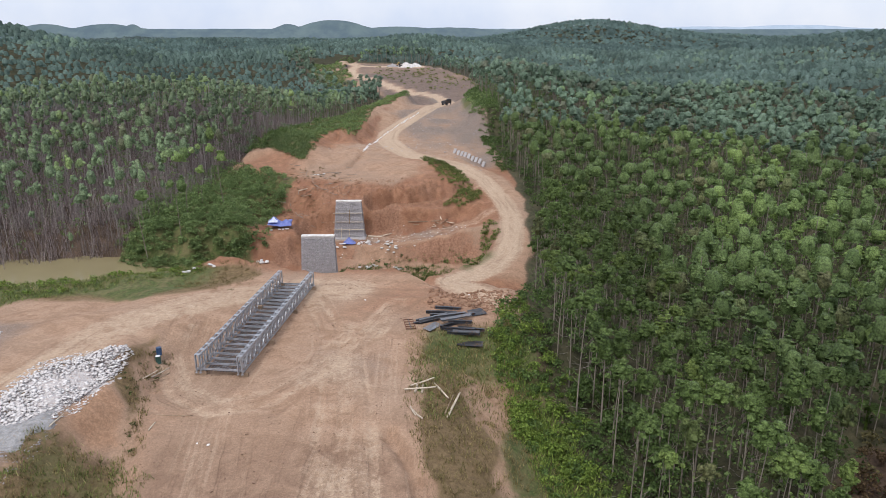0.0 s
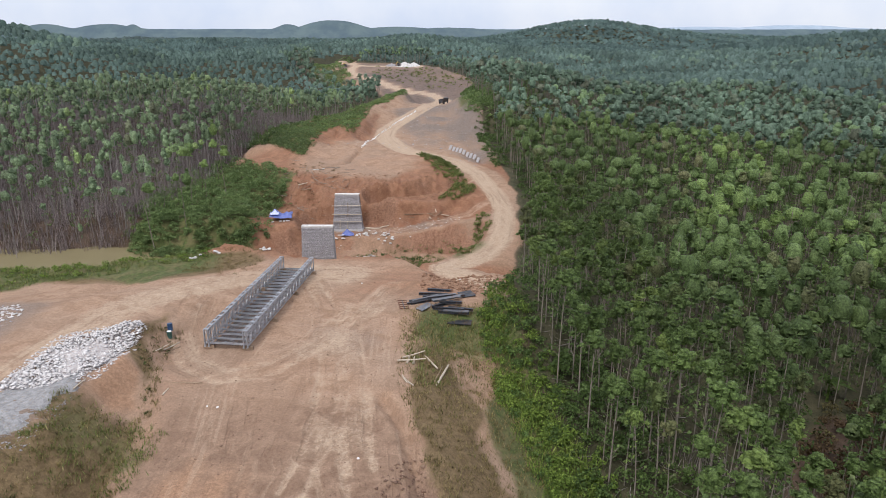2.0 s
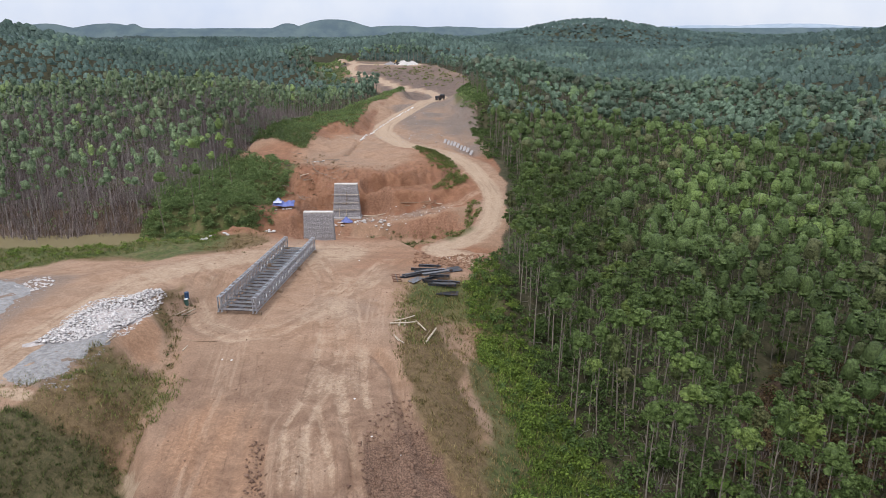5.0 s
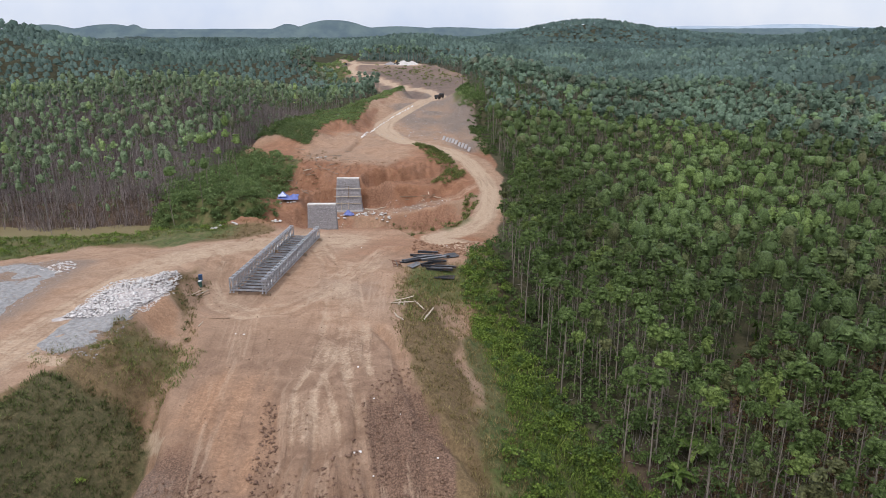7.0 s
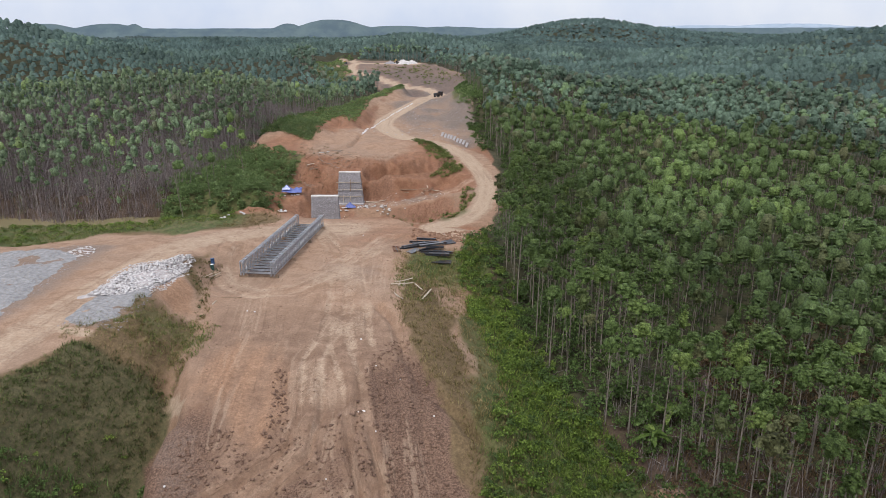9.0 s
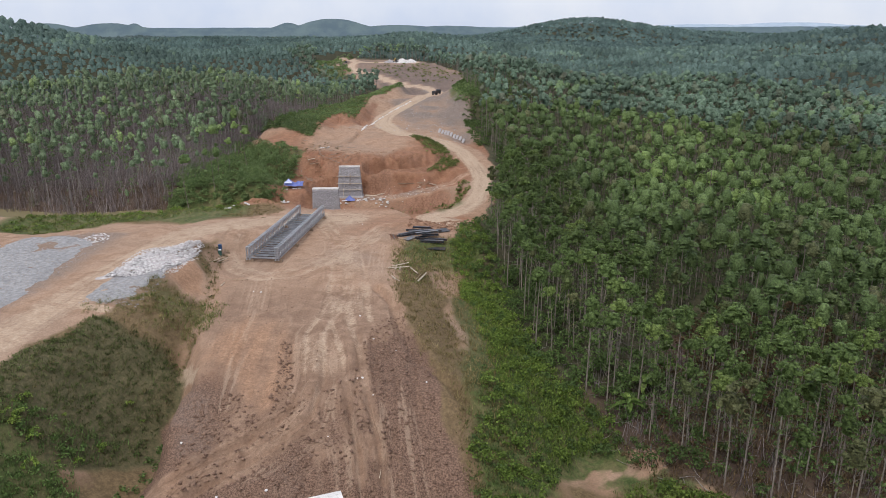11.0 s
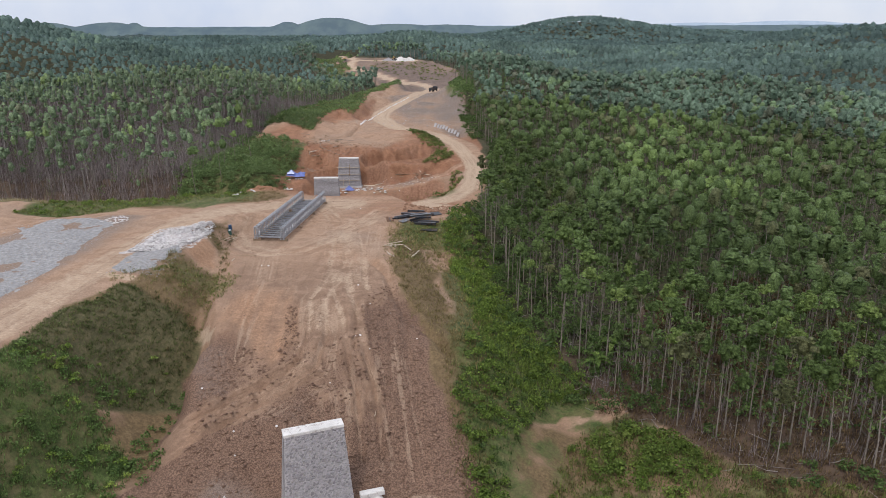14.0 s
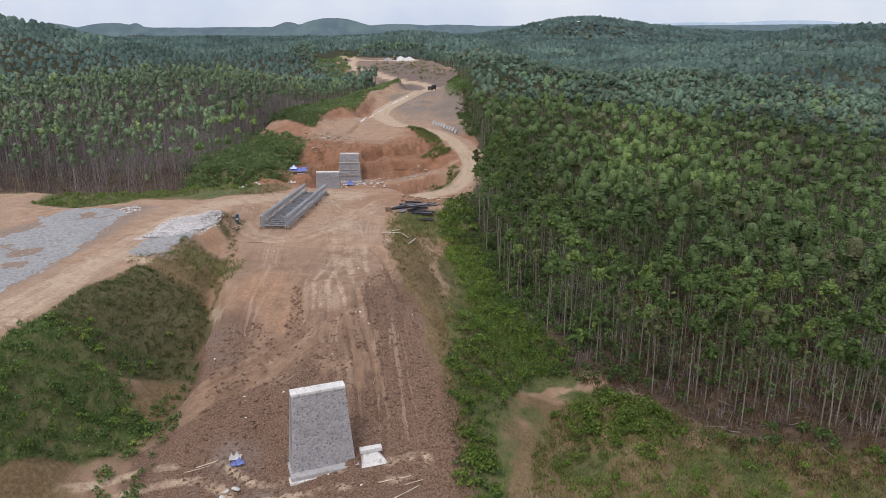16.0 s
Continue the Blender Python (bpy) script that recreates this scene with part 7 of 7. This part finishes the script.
for k in range(9):
    log(-0.9 + rng.uniform(-1.6, 2.2), 101.6 + rng.uniform(-0.8, 0.6), 0.1 + 0.12 * (k % 3), rng.uniform(2, 3.6), rng.uniform(0, 180), 0.09, M_WOODBROWN if k % 2 else M_WOOD, 0, "grey-brown pole in a jumbled pile by the track", "pole pile")
for x, y, ln, yaw, r in ((-11, 101.3, 3.2, 40, 0.12), (-4, 102.2, 6.5, 6, 0.09), (-14.5, 92, 3.6, 38, 0.1), (-6, 101.9, 4.0, 4, 0.1), (-14, 100.6, 3, -4, 0.16), (-30, 111, 4, 52, 0.12), (-28.5, 109.5, 4.5, 48, 0.1)):
    log(x, y, 0.05, ln, yaw, r, M_WOOD if r > 0.1 else M_WOODBROWN, 0, "pale sawn timber lying on the terrace", "terrace timbers")
for x, y, ln, yaw in ((3, -3.2, 5.5, 34), (-17, -0.6, 4.0, 24), (-16.2, -0.2, 3.6, 30), (-1.5, 8.4, 1.2, 84), (4, -2.2, 3.2, 20), (2.2, -1.8, 4.6, 16)):
    log(x, y, 0.03, ln, yaw, 0.05, M_WOOD, 0, "thin pale pole lying on the rubble", "rubble poles")


# ---------------------------------------------------------------- drums
def drum(x, y, dz, mat, label):
    t = thing("oil_drum", stand(x, y, dz, 0, 0, 20) @ Matrix.Scale(1.1, 4), label, "drum", "drums by the ditch")
    bm = bmesh.new()
    rod(bm, (0, 0, 0), (0, 0, 0.88), 0.29, sides=18)
    part("shell", bm, mat, t)
    for zz in (0.02, 0.3, 0.58, 0.86):
        bm = bmesh.new()
        rod(bm, (0, 0, zz - 0.02), (0, 0, zz + 0.02), 0.305, sides=18)
        part("hoop", bm, mat, t)
    bm = bmesh.new()
    rod(bm, (0, 0, 0.86), (0, 0, 0.895), 0.27, sides=18)
    part("lid", bm, M_WHITE if dz < 0.2 else mat, t)


drum(-28.9, 44.6, -0.05, M_DRUMG, "dark green steel drum with a pale lid standing by the ditch")
drum(-28.95, 45.0, 0.75, M_DRUM, "dark blue steel drum standing behind another drum")


# ---------------------------------------------------------------- tarpaulins and sacks
def cloth(name, x, y, lift, w, d, peaks, sag, mat, label, category, yaw=0, posts=True, hem=0.4):
    """A draped sheet over posts: peaks (u, v, height) with sag between them."""
    w, d = 1.2 * w, 1.45 * d
    t = thing(name, stand(x, y, 1.1 * lift, 0, 0, yaw) @ Matrix.Diagonal((1, 1, 1.12, 1)), label, category)
    n = 22
    u, v = np.meshgrid(np.linspace(-1, 1, n), np.linspace(-1, 1, n))
    z = np.full(u.shape, hem)
    for pu, pv, ph in peaks:
        r = np.hypot(u - pu, v - pv)
        z = np.maximum(z, hem + (ph - hem) * np.clip(1 - r / 1.15, 0, 1) ** (1.2 + sag))
    z = z + 0.16 * fbm(u * 3 + x, v * 3 + y, 1, 4, 91)
    q = (np.arange(n - 1)[:, None] * n + np.arange(n - 1)[None]).ravel()
    X = u * w / 2 * (1 + 0.06 * fbm(u, v, 0.6, 2, 7))
    Y = v * d / 2 * (1 + 0.06 * fbm(u, v, 0.6, 2, 17))
    o = new("sheet", mesh_np("sheet", np.stack([X.ravel(), Y.ravel(), z.ravel()], 1), np.stack([q, q + 1, q + n + 1, q + n], 1), mat, True))
    o.parent = t
    sol = o.modifiers.new("thickness", "SOLIDIFY")
    sol.thickness = 0.02
    if posts:
        for pu, pv, ph in peaks:
            bm = bmesh.new()
            rod(bm, (pu * w / 2, pv * d / 2, -0.3), (pu * w / 2, pv * d / 2, ph - 0.02), 0.05, sides=6)
            part("post", bm, M_WOODBROWN, t)
    return t


cloth("tarpaulin_shelter", -32.6, 98.6, 0.05, 4.6, 3.2, ((-0.55, 0.2, 2.5), (0.5, -0.1, 1.9), (0.95, 0.8, 1.4), (-0.95, -0.8, 1.3)), 0.5, M_BLUE, "small shelter of sagging blue tarpaulin on wooden posts", "shelter", 8, True, 0.7)
cloth("tarpaulin", -33.9, 98.4, 1.05, 1.8, 1.9, ((0.1, 0.2, 1.3),), 0.4, M_LILAC, "faded pale lilac tarpaulin over the shelter's ridge", "tarpaulin", 8, False, 0.45)
cloth("tarpaulin_tent", -18.7, 97.5, 0.0, 2.5, 1.9, ((-0.1, 0.1, 1.4),), 0.2, M_BLUE, "blue tarpaulin draped as a low tent at the abutment's foot", "tarpaulin", 0, True, 0.12)
cloth("tarpaulin", -14.0, -0.5, 0.0, 1.3, 0.8, ((0.3, 0.2, 0.8), (-0.6, -0.3, 0.55), (0.7, -0.6, 0.4), (-0.2, 0.8, 0.6)), 1.4, M_BLUE, "crumpled blue and white tarpaulin bundle on the rubble", "tarpaulin", 20, False, 0.1)
cloth("tarpaulin", -14.3, -0.1, 0.05, 1.2, 0.7, ((0.3, 0.2, 0.9), (-0.6, 0.1, 0.7), (0.8, -0.5, 0.5)), 1.5, M_SACK, "crumpled white plastic sheet behind the blue tarpaulin", "plastic sheet", 10, False, 0.1)


def sack_mesh():
    bm = bmesh.new()
    bmesh.ops.create_icosphere(bm, subdivisions=2, radius=0.5)
    for v in bm.verts:
        v.co = Vector((math.copysign(abs(v.co.x * 2) ** 0.6 / 2, v.co.x), math.copysign(abs(v.co.y * 2) ** 0.7 / 2, v.co.y), v.co.z)) * (1 + rng.uniform(-0.06, 0.06))
    me = bpy.data.meshes.new("sack")
    bm.to_mesh(me)
    bm.free()
    for p in me.polygons:
        p.use_smooth = True
    me.materials.append(M_SACK)
    return me


sacks = [sack_mesh() for _ in range(3)]
heaps = ((-15.6, 96.9, 1.3, 0.9, 9), (-10.6, 94.9, 1.4, 0.9, 11), (-13.6, 97.6, 1.6, 0.6, 4), (-20.6, 96.6, 1.3, 0.7, 6), (-13.6, 91.6, 2.6, 0.8, 8), (-9.0, 91.2, 1.5, 0.6, 5), (-36.0, 66.3, 1.6, 0.6, 3), (-33.0, 67.0, 1.2, 0.5, 2), (-26.2, 69.0, 0.9, 0.5, 4), (-31.5, 71.5, 0.8, 0.6, 3), (-32.4, 97.0, 1.8, 0.5, 4), (-13.6, -3.4, 1.0, 0.6, 3), (-28.5, 117.5, 1.2, 0.8, 3))
for cx, cy, ex_, ey_, n in heaps:
    for k in range(n):
        x, y = cx + rng.uniform(-ex_, ex_), cy + rng.uniform(-ey_, ey_)
        ob = new("sack", sacks[k % 3])
        ob.matrix_world = stand(x, y, 0.13 + 0.2 * (k % 3 == 2)) @ pose(0, 0, 0, rng.uniform(-12, 12), rng.uniform(-12, 12), rng.uniform(0, 180)) @ Matrix.Diagonal((rng.uniform(0.6, 1.1), rng.uniform(0.45, 0.75), 0.34, 1))
        tagged(ob, "white woven sack lying in a loose heap", "sack", "heaped white sacks")

# row of grey concrete culvert slabs along the road
for k in range(9):
    u = k / 8
    x, y = 3.0 + 7.2 * u, 141.0 - 8.0 * u
    t = thing("culvert_slab", stand(x, y, -0.05, -28, 0, -48 + rng.uniform(-5, 5)), "grey concrete slab in a leaning row beside the haul road", "concrete slab", "row of slabs")
    bm = bmesh.new()
    box(bm, 0, 0, 0.8, 1.2, 0.28, 1.7)
    bmesh.ops.bevel(bm, geom=bm.edges[:], offset=0.03, segments=1, affect="EDGES")
    part("slab", bm, M_MORTAR_PALE, t)

# pale stones lining the drain at the foot of the cut
drain = [(-20.8, 138, 0), (-20.4, 150, 0), (-18.6, 162, 0), (-15.6, 176, 0), (-12.2, 188, 0), (-8.8, 200, 0)]
for k in range(52):
    q = (k / 51) ** 1.25 * 4.95
    i = int(q)
    f_ = q - i
    x = drain[i][0] * (1 - f_) + drain[i + 1][0] * f_ + rng.uniform(-0.35, 0.35)
    y = drain[i][1] * (1 - f_) + drain[i + 1][1] * f_
    s = rng.uniform(0.35, 0.85)
    ob = new("boulder", lime_rock[k % 4])
    ob.matrix_world = stand(x, y, 0.14 * s) @ pose(0, 0, 0, 0, 0, rng.uniform(0, 360)) @ Matrix.Scale(1.2 * s, 4)
    tagged(ob, "pale limestone block lining the roadside drain", "stone", "drain lining stones")


# ---------------------------------------------------------------- vehicles
def truck(x, y, yaw, paint, label):
    t = thing("dump_truck", stand(x, y, 0, 0, 0, yaw), label, "truck", "trucks")
    bm = bmesh.new()
    box(bm, 0, 0, 0.75, 1.0, 6.4, 0.28)
    part("chassis", bm, M_DARKSTEEL, t)
    bm = bmesh.new()
    box(bm, 0, 2.5, 1.75, 2.2, 1.5, 1.8)
    bmesh.ops.bevel(bm, geom=bm.edges[:], offset=0.12, segments=2, affect="EDGES")
    cab = part("cab", bm, paint, t)
    bm = bmesh.new()
    box(bm, 0, 3.255, 2.15, 1.9, 0.03, 0.7)
    part("windscreen", bm, M_GLASS, cab)
    bm = bmesh.new()
    box(bm, 0, -0.9, 1.05, 2.3, 4.4, 0.12)
    for sx in (-1, 1):
        box(bm, sx * 1.13, -0.9, 1.6, 0.08, 4.4, 1.0)
    for sy in (-3.06, 1.26):
        box(bm, 0, sy, 1.6, 2.3, 0.08, 1.0)
    part("tipper_body", bm, M_DARKSTEEL, t)
    for sy in (2.3, -1.1, -2.3):
        for sx in (-1, 1):
            bm = bmesh.new()
            rod(bm, (sx * 0.85, sy, 0.5), (sx * 1.15, sy, 0.5), 0.5, sides=16)
            wheel = part("wheel", bm, M_TYRE, t)
            bm = bmesh.new()
            rod(bm, (sx * 1.12, sy, 0.5), (sx * 1.17, sy, 0.5), 0.26, sides=12)
            part("rim", bm, M_GREYSTEEL, wheel)
    return t


truck(1.4, 216.5, -28, M_DARKSTEEL, "dark dump truck standing where the haul road crests")
truck(-69, 392, 15, M_YELLOW, "yellow dump truck far off on the haul road")


def digger(x, y, yaw):
    t = thing("excavator", stand(x, y, 0, 0, 0, yaw), "dark excavator standing by the far stone heaps", "excavator")
    for sx in (-1, 1):
        bm = bmesh.new()
        box(bm, sx * 1.0, 0, 0.45, 0.55, 3.6, 0.85)
        bmesh.ops.bevel(bm, geom=bm.edges[:], offset=0.25, segments=2, affect="EDGES")
        part("track", bm, M_TYRE, t)
    bm = bmesh.new()
    box(bm, 0, -0.4, 1.5, 2.5, 3.0, 1.1)
    bmesh.ops.bevel(bm, geom=bm.edges[:], offset=0.15, segments=2, affect="EDGES")
    body = part("body", bm, M_DARKSTEEL, t)
    bm = bmesh.new()
    box(bm, -0.7, 0.6, 2.4, 0.95, 1.4, 1.3)
    part("cab", bm, M_GLASS, body)
    bm = bmesh.new()
    bar(bm, (0.3, 0.9, 1.8), (0.3, 3.4, 4.0), 0.4, 0.5)
    part("boom", bm, M_YELLOW, t)
    bm = bmesh.new()
    bar(bm, (0.3, 3.4, 4.0), (0.3, 5.2, 1.6), 0.3, 0.4)
    part("arm", bm, M_YELLOW, t)
    bm = bmesh.new()
    box(bm, 0.3, 5.2, 1.1, 1.0, 0.8, 0.9)
    part("bucket", bm, M_DARKSTEEL, t)


digger(-30, 392, 40)


def heap(x, y, r, h, mat, label):
    n = 26
    u, v = np.meshgrid(np.linspace(-1, 1, n), np.linspace(-1, 1, n))
    rr = np.hypot(u, v)
    z = h * np.clip(1 - rr, 0, 1) ** 0.9 * (1 + 0.35 * fbm(u * 3 + x, v * 3, 1, 3, 71)) - 0.4 * (rr > 1)
    X, Y = x + u.ravel() * r, y + v.ravel() * r * 0.7
    q = (np.arange(n - 1)[:, None] * n + np.arange(n - 1)[None]).ravel()
    ob = new("stone_heap", mesh_np("stone_heap", np.stack(world(X, Y, zat(X, Y) + z.ravel()), 1), np.stack([q, q + 1, q + n + 1, q + n], 1), mat, True))
    return tagged(ob, label, "heap", "stone heaps in the yard")


heap(-26, 394, 6.5, 3.8, M_CONCRETE, "tall pale heap of crushed stone in the far yard")
heap(-20, 398, 5, 2.6, M_CONCRETE, "pale heap of crushed stone in the far yard")
heap(-36, 398, 5, 2.0, M_MORTAR, "low grey heap of crushed stone in the far yard")
